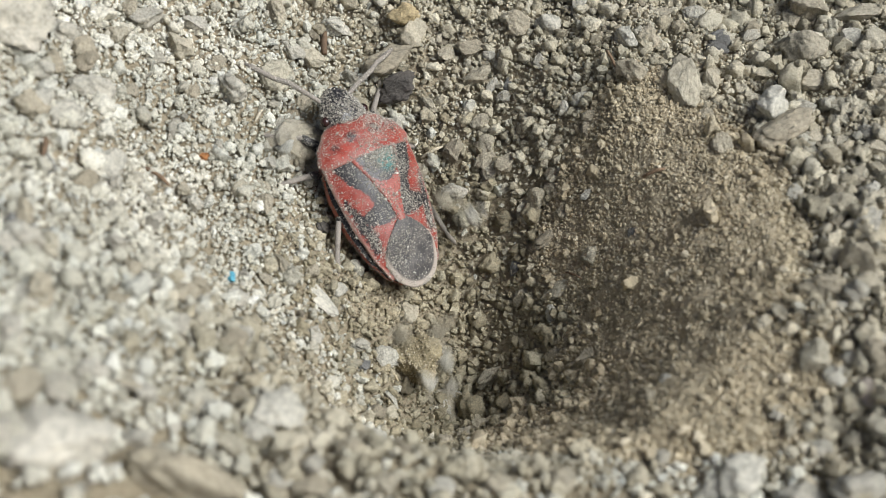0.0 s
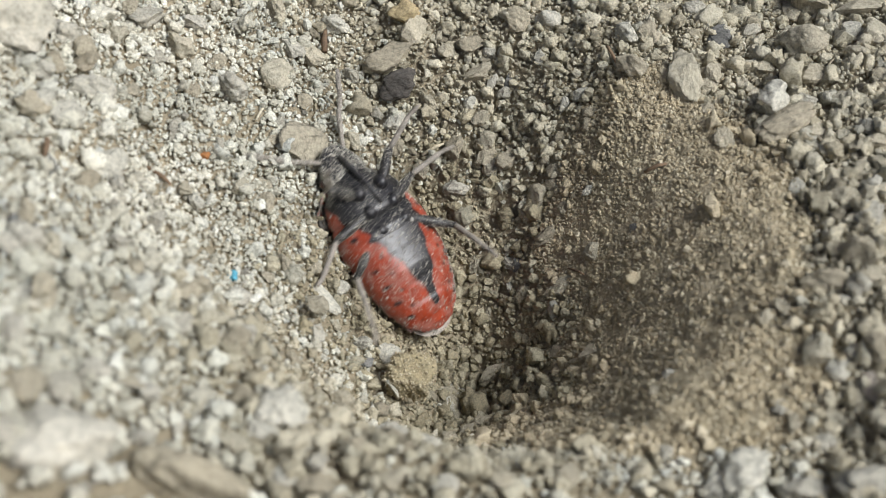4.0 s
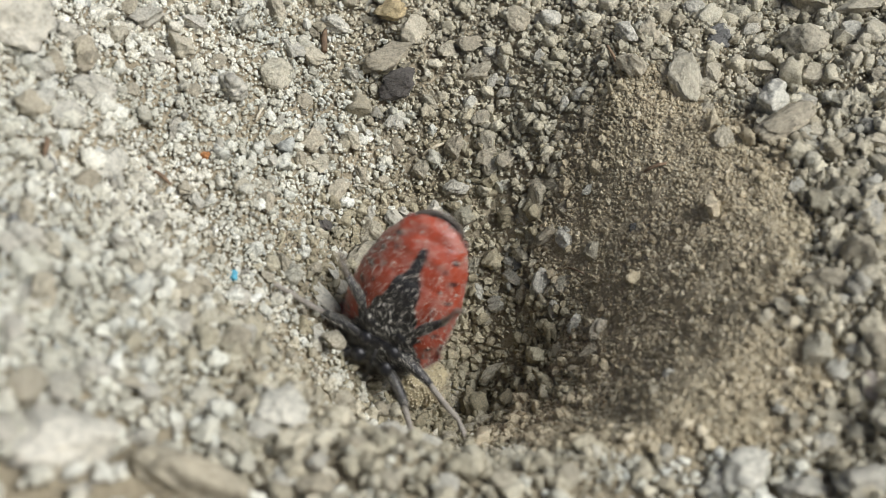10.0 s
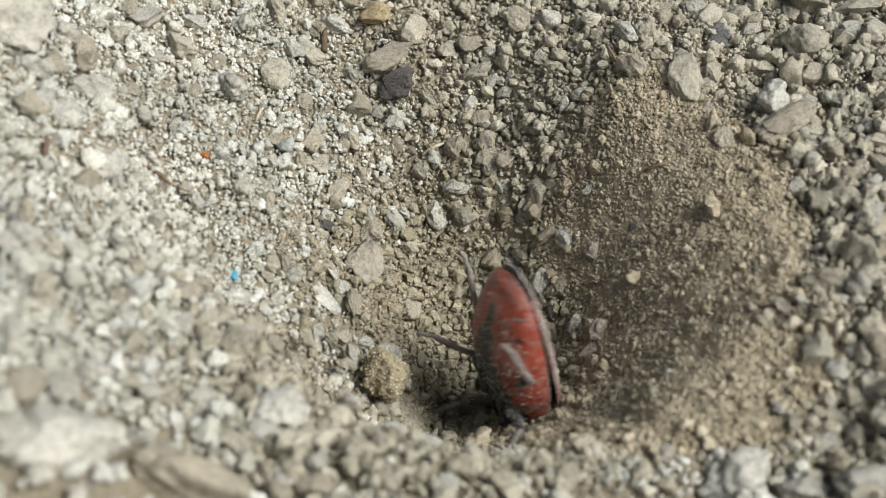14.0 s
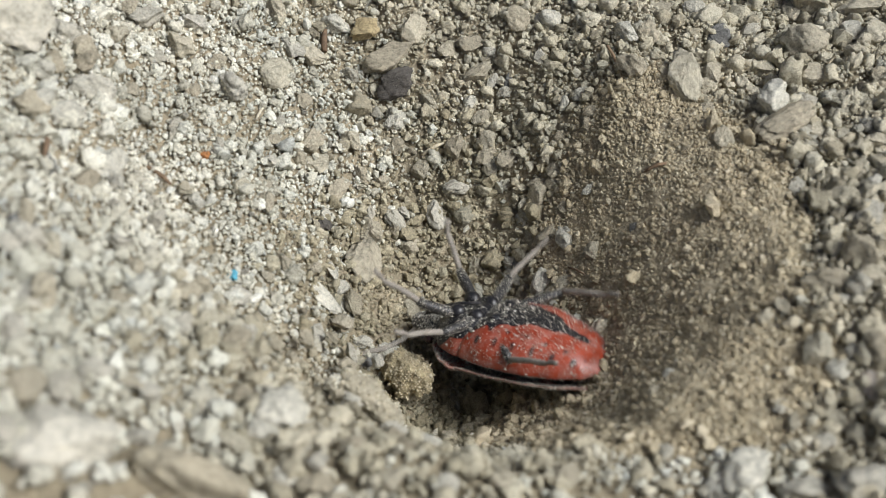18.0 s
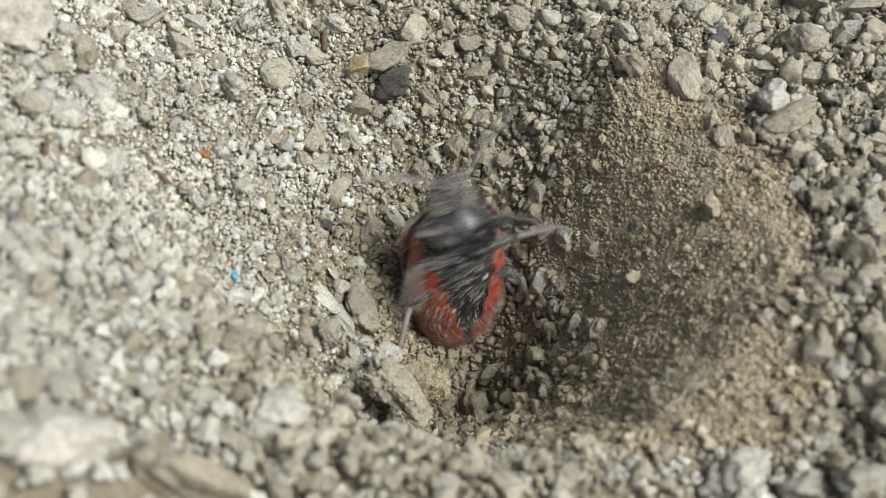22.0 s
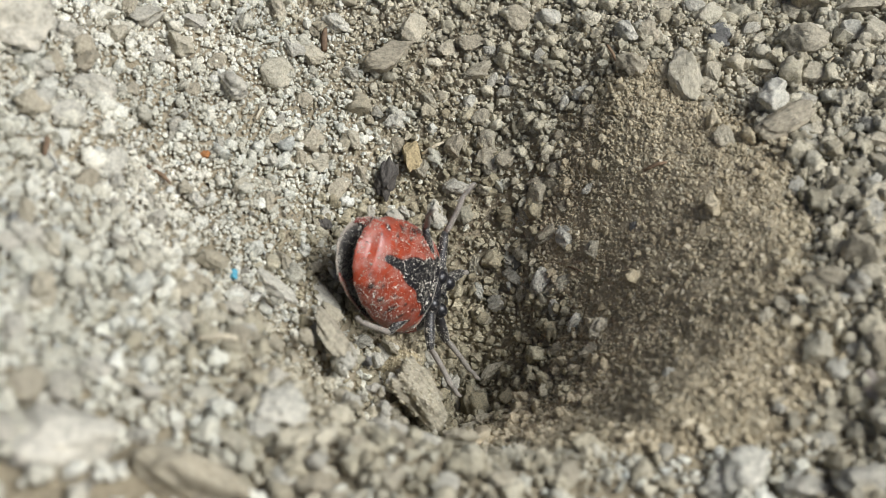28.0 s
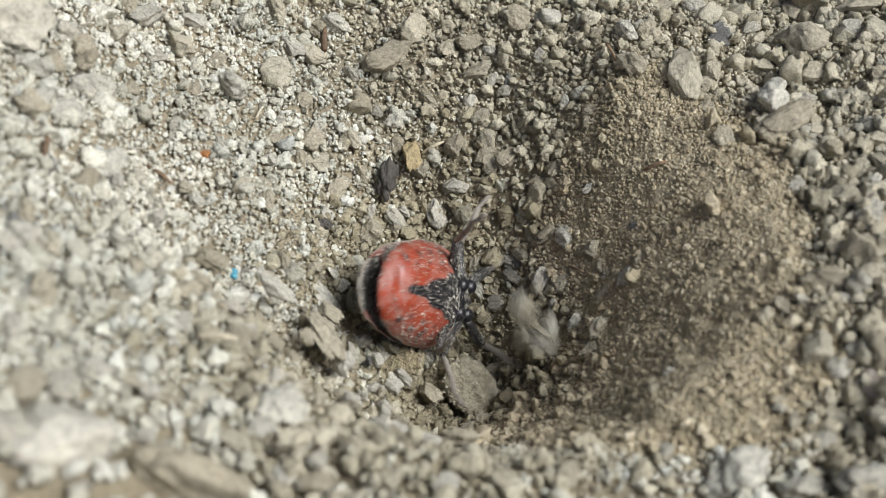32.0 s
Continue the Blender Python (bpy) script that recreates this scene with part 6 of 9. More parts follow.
def motions():
    walk(bug, [
        (0, spot_at(-4.29, 4.99, -4.25, 40.0, 7.1, 39.9)),
        (0.2, spot_at(-4.40, 4.95, -4.22, 40.0, 7.1, 39.9)),
        (0.5, spot_at(-4.40, 4.95, -4.22, 39.5, 6.3, 40.5)),
        (0.6, spot_at(-5.11, 5.75, -2.92, 35.4, -12.6, 37.9)),
        (0.7, spot_at(-4.20, 2.11, -4.65, 31.6, 27.9, 74.6)),
        (0.73, spot_at(-3.77, -0.06, -4.39, 55.0, 75.9, 120.8)),
        (0.77, spot_at(-3.36, -1.92, -4.40, 169.6, 47.9, -103.7)),
        (0.8, spot_at(-3.01, -2.77, -5.51, 162.7, -1.1, -80.7)),
        (1.0, spot_at(-2.76, -1.70, -6.83, 157.8, -3.8, -60.3)),
        (1.2, spot_at(-2.49, -1.99, -7.12, 160.3, -4.5, -62.5)),
        (1.4, spot_at(-2.26, -1.99, -7.41, 159.7, -4.9, -63.6)),
        (1.7, spot_at(-2.19, -1.92, -7.48, 158.3, -5.2, -64.6)),
        (2.0, spot_at(-2.58, -1.97, -6.90, 162.6, -3.9, -60.8)),
        (2.2, spot_at(-3.07, -2.72, -6.23, 151.8, 18.9, -99.8)),
        (2.4, spot_at(-2.42, -1.89, -7.16, 157.8, 18.4, -119.9)),
        (2.6, spot_at(-1.99, 1.77, -8.53, 130.6, -29.3, -122.5)),
        (2.8, spot_at(-1.99, 2.81, -7.77, 124.4, -31.5, -134.6)),
        (3.0, spot_at(-2.58, 1.56, -7.33, 142.3, 16.4, -148.6)),
        (3.2, spot_at(-0.42, 0.22, -7.82, 150.2, 21.4, -133.3)),
        (3.5, spot_at(-4.50, 0.49, -4.99, 141.0, 20.5, -152.7)),
        (4.1, spot_at(-3.81, 3.74, -5.92, 140.2, -17.8, -125.9)),
        (4.3, spot_at(-3.79, 4.11, -4.77, 95.9, -46.1, -64.1)),
        (4.5, spot_at(-3.78, 4.78, -3.89, 46.8, -22.2, 2.1)),
        (5.0, spot_at(-3.58, 7.08, -3.01, 43.2, 1.6, 21.5)),
        (5.5, spot_at(-3.47, 8.18, -2.33, 43.2, 1.6, 21.5)),
        (6.0, spot_at(-3.89, 8.49, -2.01, 44.4, 5.6, 19.2)),
        (6.5, spot_at(-3.64, 8.95, -1.63, 44.4, 4.8, 18.5)),
        (7.0, spot_at(-4.20, 8.66, -1.71, 44.7, 6.1, 17.4)),
        (7.5, spot_at(-4.08, 8.33, -2.04, 44.0, 4.4, 20.3)),
        (8.0, spot_at(-4.68, 7.83, -2.04, 43.2, 1.6, 21.5)),
        (8.3, spot_at(-4.67, 7.62, -2.19, 43.7, 2.8, 20.4)),
        (8.6, spot_at(-4.90, 6.90, -2.54, 43.3, 3.1, 22.9)),
        (9.0, spot_at(-5.50, 7.01, -2.16, 41.1, 0.8, 30.0)),
        (9.1, spot_at(-5.61, 6.80, -2.15, 40.4, -0.5, 31.1)),
        (9.2, spot_at(-7.06, 3.99, -1.78, 43.6, 19.8, 49.4)),
        (9.23, spot_at(-6.72, 1.77, -2.04, 63.4, -28.2, 21.3)),
        (9.27, spot_at(-6.39, -0.45, -2.31, 126.3, -47.1, -46.8)),
        (9.3, spot_at(-5.94, -3.50, -1.71, 171.0, -11.4, -97.1)),
        (9.4, spot_at(-5.03, -2.72, -2.70, 172.8, 33.3, -100.0)),
        (9.5, spot_at(-4.41, -2.73, -3.35, 177.9, 20.7, -100.8)),
        (9.6, spot_at(-3.96, -2.58, -3.83, -165.2, 20.7, -78.6)),
        (9.8, spot_at(-2.88, -0.33, -5.39, -154.5, 33.9, -88.3)),
        (10.0, spot_at(-3.14, -1.30, -4.61, -107.5, 17.0, -23.3)),
        (10.07, spot_at(-2.08, -1.32, -5.93, -86.9, -15.0, -65.1)),
        (10.13, spot_at(-0.97, -2.68, -5.79, -47.3, -20.7, -119.9)),
        (10.2, spot_at(0.07, -5.31, -4.10, -19.2, 5.3, -166.0)),
        (10.5, spot_at(0.57, -2.76, -6.13, -11.8, -5.5, -133.9)),
        (10.7, spot_at(0.82, -1.69, -6.77, -6.7, -8.6, -124.3)),
        (11.0, spot_at(1.11, -2.54, -6.68, 10.2, -26.4, -121.6)),
        (11.5, spot_at(1.10, -2.35, -6.91, 14.2, 8.2, -90.5)),
        (11.7, spot_at(1.11, -2.05, -7.40, 19.2, 10.8, -84.1)),
        (12.0, spot_at(1.21, -0.94, -7.85, 27.6, 10.0, -73.4)),
        (12.3, spot_at(1.76, -1.16, -7.21, 40.0, 17.9, -39.1)),
        (12.6, spot_at(2.00, -0.69, -6.89, 41.6, 17.6, -35.4)),
        (12.9, spot_at(2.03, -0.83, -6.74, 39.9, 19.9, -38.8)),
        (12.93, spot_at(2.93, -0.59, -5.41, 96.6, 19.8, -27.4)),
        (12.97, spot_at(3.72, -1.11, -3.30, 151.0, 10.9, -21.1)),
        (13.0, spot_at(4.72, -0.1, -2.76, -139.8, -52.1, -58.8)),
        (13.1, spot_at(0.79, 0.21, -8.53, -147.2, 8.7, -31.1)),
        (13.2, spot_at(1.37, 0.34, -7.77, -147.1, -0.6, -7.4)),
        (13.3, spot_at(1.26, -1.74, -6.81, -146.7, -4.2, 4.2)),
        (13.5, spot_at(1.57, -2.13, -6.42, -146.3, -1.2, 1.2)),
        (13.7, spot_at(1.91, -2.73, -5.90, -148.6, -27.8, -15.9)),
        (14.0, spot_at(1.49, -2.70, -6.29, -87.8, -8.4, -61.3)),
        (14.2, spot_at(0.94, -1.32, -7.03, -55.2, -57.5, -119.5)),
        (14.5, spot_at(-0.29, 0.34, -8.68, -6.3, -2.0, -170.9)),
        (15.2, spot_at(0.06, -0.23, -8.40, -4.7, 13.1, 151.7)),
        (15.5, spot_at(-0.09, -0.79, -7.73, -16.2, -50.9, 131.8)),
        (15.8, spot_at(-0.20, -0.65, -7.91, 139.6, -62.8, -44.0)),
        (16.5, spot_at(0.19, -0.90, -8.02, 177.2, -32.6, -132.0)),
        (16.7, spot_at(0.73, -1.72, -7.20, -179.5, -33.8, -136.3)),
        (17.0, spot_at(0.88, -2.03, -6.77, 176.2, -32.5, -130.4)),
        (17.3, spot_at(0.97, -2.72, -6.79, -174.9, -30.8, -133.8)),
        (17.6, spot_at(0.97, -2.84, -6.84, -174.3, -26.7, -133.2)),
        (18.0, spot_at(1.45, -1.41, -6.90, -168.0, -15.2, -122.2)),
        (18.2, spot_at(0.99, -0.54, -7.90, -170.5, 2.4, -129.4)),
        (18.4, spot_at(0.04, -0.11, -8.60, 176.4, 0.9, -144.4)),
        (18.7, spot_at(0.13, -0.09, -8.57, 176.5, 2.0, -142.3)),
        (19.0, spot_at(0.85, -0.59, -7.62, 174.3, -3.5, -146.8)),
        (19.2, spot_at(0.44, -0.17, -8.37, 173.4, 0.3, -149.0)),
        (19.4, spot_at(0.96, 0.48, -7.04, 171.4, 12.7, -124.6)),
        (19.6, spot_at(-0.49, 1.75, -7.08, 176.3, 21.0, -127.5)),
        (19.8, spot_at(-0.36, 1.53, -7.23, 177.5, 19.7, -125.3)),
        (20.0, spot_at(1.16, 1.02, -6.87, -178.4, 18.6, -114.8)),
        (20.3, spot_at(-2.04, 1.15, -7.46, 154.0, 22.3, -89.1)),
        (20.6, spot_at(-2.17, 0.61, -7.10, 158.0, 34.7, -87.3)),
        (20.8, spot_at(-2.31, 0.42, -6.71, 158.3, 34.1, -92.7)),
        (21.0, spot_at(-1.97, 1.48, -7.37, 139.0, 26.1, -101.1)),
        (21.3, spot_at(-0.99, 1.07, -6.68, 138.0, 24.8, -104.7)),
        (21.6, spot_at(-3.80, -1.38, -5.42, 153.3, 23.9, -79.7)),
        (21.8, spot_at(-3.64, -1.15, -5.76, 152.5, 23.9, -80.4)),
        (21.9, spot_at(-2.41, 0.75, -6.19, 138.3, 21.9, -133.0)),
        (22.0, spot_at(-0.98, 2.46, -6.63, 98.6, -0.4, -157.7)),
        (22.07, spot_at(-1.56, 2.85, -6.64, 97.9, -26.5, -110.3)),
        (22.13, spot_at(-2.14, 3.03, -6.44, 71.7, -41.3, -48.2)),
        (22.2, spot_at(-2.71, 3.20, -6.24, 43.8, -28.3, 15.3)),
        (22.3, spot_at(-1.62, 3.35, -6.73, 45.0, 7.0, 16.5)),
        (22.4, spot_at(-1.52, 3.47, -6.68, 45.0, 7.0, 16.5)),
        (22.6, spot_at(-0.39, 3.80, -6.14, 41.9, -1.1, 25.4)),
        (22.8, spot_at(-0.34, 4.18, -5.76, 41.5, -1.9, 26.1)),
        (23.0, spot_at(-0.59, 4.32, -5.62, 41.9, -1.1, 25.4)),
        (23.4, spot_at(-0.83, 4.75, -5.19, 42.4, -0.6, 23.5)),
        (24.0, spot_at(-1.05, 5.63, -4.74, 44.2, -2.9, 10.9)),
        (24.5, spot_at(-1.40, 5.51, -4.43, 45.5, 8.5, 15.0)),
        (24.9, spot_at(-1.37, 5.96, -3.98, 46.2, 11.7, 12.0)),
        (25.2, spot_at(-1.18, 6.00, -4.01, 46.2, 11.7, 12.0)),
        (25.25, spot_at(-2.61, 6.62, -3.07, 34.3, 33.2, -28.9)),
        (25.3, spot_at(-4.05, 7.24, -2.13, 5.3, 39.6, -82.5)),
        (25.37, spot_at(-3.95, 5.30, -3.37, 159.9, 81.4, 66.7)),
        (25.43, spot_at(-3.84, 3.35, -4.61, -175.6, 24.0, 85.4)),
        (25.5, spot_at(-3.74, 1.41, -5.85, -167.7, -33.7, 81.0)),
        (26.2, spot_at(-2.58, 2.05, -6.97, -151.1, -42.4, 82.8)),
        (27.5, spot_at(-2.71, 1.13, -6.41, -109.0, -40.9, 82.7)),
        (27.8, spot_at(-3.37, 1.28, -6.33, -111.4, -40.3, 81.3)),
        (28.0, spot_at(-3.37, 1.43, -6.04, -102.3, -31.1, 71.6)),
        (28.3, spot_at(-2.45, 1.15, -6.53, -105.9, -40.7, 82.9)),
        (28.6, spot_at(-2.56, 1.04, -6.42, -105.9, -40.7, 82.9)),
        (28.9, spot_at(-2.29, 1.47, -6.63, -100.3, -37.9, 80.2)),
        (29.2, spot_at(-3.84, 0.78, -5.63, -110.2, -41.0, 82.6)),
        (29.5, spot_at(-2.94, 1.12, -5.99, -102.5, -38.2, 80.0)),
        (29.8, spot_at(-3.84, 0.78, -5.63, -110.2, -41.0, 82.6)),
        (30.0, spot_at(-2.57, 1.86, -6.25, -96.2, -25.3, 69.6)),
        (30.3, spot_at(-2.61, 0.94, -6.39, -99.2, -35.3, 77.5)),
        (30.6, spot_at(-2.61, 1.31, -6.37, -98.0, -30.1, 72.6)),
        (30.8, spot_at(-2.05, 1.40, -6.91, -94.8, -31.9, 77.0)),
        (31.0, spot_at(-1.90, 1.25, -7.07, -91.0, -28.2, 77.5)),
        (31.2, spot_at(-2.61, 1.09, -6.37, -99.2, -35.3, 77.5)),
        (31.5, spot_at(-2.05, 1.78, -6.75, -92.1, -25.5, 74.3)),
        (31.8, spot_at(-2.19, 1.08, -6.81, -92.3, -31.4, 77.8)),
        (32.0, spot_at(-2.42, 0.94, -6.60, -107.0, -39.9, 81.6)),
    ])
    walk(flat_stone, [
        (0, spot_at(-7.43, 6.45, -2.64, 36.9, 27.6, 19.2)),
        (6.2, spot_at(-7.31, 6.10, -3.07, 40.3, 27.7, 26.5)),
        (6.8, spot_at(-6.30, 5.19, -4.04, 29.3, 20.3, 28.7)),
        (7.2, spot_at(-5.41, 4.36, -5.09, 44.2, 12.8, 51.6)),
        (7.5, spot_at(-5.35, 3.91, -5.33, 46.2, 13.4, 60.3)),
        (8.0, spot_at(-5.08, 4.02, -5.57, 45.5, 6.8, 58.6)),
        (8.6, spot_at(-4.97, 3.36, -5.88, 45.2, 7.6, 68.2)),
        (9.1, spot_at(-4.97, 3.43, -5.88, 45.6, 6.6, 68.7)),
        (9.5, spot_at(-4.76, 2.82, -6.20, 40.1, 6.7, 70.2)),
        (10.2, spot_at(-4.64, 2.74, -6.36, 38.3, 6.7, 70.5)),
        (18.2, spot_at(-4.76, 2.72, -6.23, 39.6, 6.0, 73.8)),
        (18.5, spot_at(-4.58, 3.97, -6.04, 38.1, -15.1, 69.8)),
        (18.8, spot_at(-4.69, 3.54, -6.12, 41.0, -12.3, 82.0)),
        (19.2, spot_at(-4.12, 1.61, -6.92, 48.4, -25.1, 106.2)),
        (19.6, spot_at(-4.66, 0.83, -6.92, 41.2, -28.3, 110.3)),
        (22.0, spot_at(-4.91, 0.61, -6.65, 38.5, -30.1, 109.7)),
        (22.7, spot_at(-4.96, 0.74, -6.59, 38.3, -30.0, 111.2)),
        (22.9, spot_at(-3.74, -0.50, -7.79, 6.0, -43.0, 97.0)),
        (23.2, spot_at(-3.88, -0.66, -7.70, 8.0, -42.0, 99.0)),
        (25.0, spot_at(-3.99, -0.63, -7.56, 10.0, -41.0, 102.0)),
        (25.3, spot_at(-3.71, -1.29, -7.34, 36.8, -33.4, 127.5)),
        (27.5, spot_at(-5.77, -2.96, -4.56, 41.0, -42.8, 135.0)),
        (32, spot_at(-6.04, -3.39, -4.07, 41.8, -42.7, 136.9)),
    ])
    walk(sand_ball, [
        (0, spot_at(-2.57, -0.59, -8.70, 49.3, -16.9, 105.2)),
        (0.5, spot_at(-2.68, -1.05, -8.52, 52.4, -19.1, 110.2)),
        (1.0, spot_at(-3.44, -2.60, -7.38, 64.1, -26.0, 123.6)),
        (5.5, spot_at(-2.51, -1.91, -8.67, 68.3, -30.3, 123.0)),
        (9.0, spot_at(-1.97, -1.66, -9.34, 73.1, -29.4, 130.1)),
        (11.5, spot_at(-3.43, -3.05, -7.27, 95.5, -33.9, 138.3)),
        (12.9, spot_at(-3.52, -3.42, -6.92, 98.6, -31.9, 142.0)),
        (13.0, spot_at(-2.09, -2.11, -9.08, 100.5, -36.8, 150.9)),
        (13.3, spot_at(-2.45, -0.76, -8.87, 97.4, -48.8, 158.6)),
        (14.0, spot_at(-3.65, -2.92, -7.00, 124.8, -47.7, 165.0)),
        (19, spot_at(-2.67, -1.56, -8.46, 72.5, -37.2, -121.5)),
        (20, spot_at(-2.61, -1.38, -8.57, 71.7, -35.0, -117.5)),
        (22.0, spot_at(-2.25, -1.67, -9.07, 74.8, -28.8, -110.7)),
        (22.2, spot_at(-2.21, -0.55, -10.2, 74.8, -28.8, -110.7)),
        (22.72, spot_at(-2.21, -0.55, -10.2, 74.8, -28.8, -110.7)),
        (22.85, spot_at(-2.27, -1.9, -8.95, 77.0, -27.8, -109.8)),
        (23, spot_at(-2.27, -1.95, -8.92, 78.0, -27.4, -109.4)),
        (25, spot_at(-2.32, -1.98, -8.88, 77.5, -25.8, -108.0)),
        (25.4, spot_at(-3.03, -1.52, -8.70, 74.8, -8.3, -93.0)),
        (28, spot_at(-3.52, -0.86, -8.75, 80.1, 1.2, -88.6)),
        (32, spot_at(-3.52, -0.86, -8.75, 80.1, 1.2, -88.6)),
    ])
    walk(thrown_straw, [
        (0, spot_at(-2.11, -0.09, -10.82, 10.0, -5.0, 60.0)),
        (22.72, spot_at(-2.11, -0.09, -10.82, 10.0, -5.0, 60.0)),
        (22.85, spot_at(-4.71, -8.0, 1.6, 0.0, -10.0, 40.0)),
        (23.0, spot_at(-8.85, -8.45, 1.42, 0.0, -8.0, 16.0)),
        (23.3, spot_at(-8.85, -8.40, 1.38, 0.0, -4.0, 5.0)),
        (32, spot_at(-8.85, -8.40, 1.38, 0.0, 2.0, -3.0)),
    ])
    walk(big_clod, [
        (0, spot_at(-0.23, -0.82, -13.52, -27.4, -2.3, -14.2)),
        (14.5, spot_at(-3.48, -3.40, -9.52, -45.5, 32.9, -37.2)),
        (16.5, spot_at(-4.94, -7.30, -2.88, -49.3, 19.5, -20.6)),
        (17.0, spot_at(-5.02, -7.48, -2.65, -50.0, 19.8, -20.7)),
        (17.5, spot_at(-4.83, -6.92, -3.36, -48.0, 19.7, -21.3)),
        (18, spot_at(-4.62, -6.39, -4.02, -44.7, 22.3, -25.3)),
        (18.4, spot_at(-4.37, -5.15, -4.77, -45.2, 29.4, -33.4)),
        (18.8, spot_at(-4.30, -4.99, -4.96, -45.2, 29.4, -33.4)),
        (19.2, spot_at(-3.88, -4.15, -5.68, -41.7, 29.4, -33.1)),
        (19.6, spot_at(-3.61, -4.16, -5.97, -42.8, 29.5, -33.2)),
        (20.4, spot_at(-3.84, -4.23, -5.69, -41.6, 29.4, -33.0)),
        (20.8, spot_at(-3.77, -4.32, -5.71, -41.6, 29.3, -32.9)),
        (21.2, spot_at(-3.53, -3.39, -6.54, -45.0, 33.0, -37.1)),
        (21.6, spot_at(-3.40, -4.52, -5.98, -42.8, 25.9, -29.6)),
        (22, spot_at(-3.45, -4.27, -6.08, -43.5, 28.5, -32.3)),
        (22.1, spot_at(-2.79, -1.92, -8.58, 10.0, 40.0, -20.0)),
        (22.2, spot_at(-1.80, -1.36, -8.70, 67.9, 49.2, 12.5)),
        (22.4, spot_at(-1.80, -1.26, -8.71, 67.9, 49.2, 12.5)),
        (22.7, spot_at(-1.61, -1.55, -9.11, 31.4, 37.0, -26.0)),
        (22.8, spot_at(-4.74, -10.29, 2.22, 14.3, 25.2, -25.4)),
        (22.9, spot_at(-7.44, -9.86, 1.97, -10.0, 25.0, -25.0)),
        (23.0, spot_at(-5.93, -9.66, 0.84, -35.0, 25.0, -15.0)),
        (23.1, spot_at(-5.07, -4.67, -5.39, -42.0, 27.0, -25.0)),
        (23.2, spot_at(-4.35, -4.79, -4.83, -45.0, 29.2, -33.1)),
        (24, spot_at(-4.04, -5.80, -4.50, -44.7, 25.0, -28.4)),
        (24.5, spot_at(-4.03, -5.21, -4.89, -44.3, 28.1, -31.9)),
        (25, spot_at(-3.46, -4.52, -5.91, -42.4, 26.6, -30.2)),
        (25.5, spot_at(-2.95, -3.84, -6.93, -47.3, 25.5, -28.8)),
        (27.5, spot_at(-3.09, -4.16, -6.54, -46.4, 25.5, -28.9)),
        (28, spot_at(-2.76, -2.94, -7.87, -40.7, 33.0, -36.3)),
        (28.6, spot_at(-1.26, -2.52, -9.14, 14.6, 15.7, -14.1)),
        (30, spot_at(-1.14, -2.42, -9.26, 14.4, 13.4, -14.5)),
        (30.6, spot_at(-0.05, -1.38, -10.19, 13.6, -8.8, 1.1)),
        (31, spot_at(-0.67, -1.04, -10.34, 25.3, 17.3, -19.6)),
        (31.5, spot_at(0.23, -0.11, -10.41, 70.2, -17.2, -37.1)),
        (32, spot_at(-0.64, -0.68, -10.48, 33.3, 28.9, -27.3)),
    ])
    walk(dark_pebble, [
        (0, spot_at(-3.51, 9.92, -2.43, 36.5, -16.9, 13.5)),
        (25.1, spot_at(-3.82, 9.99, -2.43, 35.0, -16.8, 17.4)),
        (25.35, spot_at(-5.08, 7.11, -3.68, 69.4, -17.6, 67.6)),
        (25.6, spot_at(-3.98, 6.32, -4.89, 75.1, -26.6, 82.1)),
        (32, spot_at(-3.93, 6.29, -4.93, 75.1, -26.7, 82.8)),
    ])
    walk(long_stone, [
        (0, spot_at(-5.86, 0.75, -6.29, 41.5, -27.9, 110.9)),
        (22.2, spot_at(-5.79, -0.52, -6.29, 54.0, -33.6, 119.4)),
        (22.4, spot_at(-4.83, -1.18, -6.24, 57.5, -30.2, 130.8)),
        (23.2, spot_at(-5.18, -2.52, -5.39, 70.5, -38.4, 131.5)),
        (25, spot_at(-5.51, -3.75, -4.64, 82.1, -35.4, 140.6)),
        (25.6, spot_at(-7.72, -2.95, -2.01, 95.2, -35.3, 158.3)),
        (32, spot_at(-7.77, -3.02, -1.93, 95.9, -35.3, 158.7)),
    ])
    walk(yellow_stone, [
        (0, spot_at(-3.25, 12.65, -0.55, -26.5, -12.4, 159.2)),
        (6, spot_at(-3.25, 12.65, -0.55, -26.5, -12.4, 159.2)),
        (9, spot_at(-3.66, 12.78, -0.49, -25.3, -4.8, 160.4)),
        (22.5, spot_at(-5.16, 10.39, -2.17, 5.2, -7.1, -155.3)),
        (24, spot_at(-3.24, 9.69, -2.73, 23.0, 29.1, -145.8)),
        (25.2, spot_at(-3.24, 9.69, -2.73, 23.0, 29.1, -145.8)),
        (25.6, spot_at(-2.93, 7.57, -4.56, 61.2, 43.5, -108.2)),
        (32, spot_at(-2.93, 7.57, -4.56, 61.2, 43.5, -108.2)),
    ])
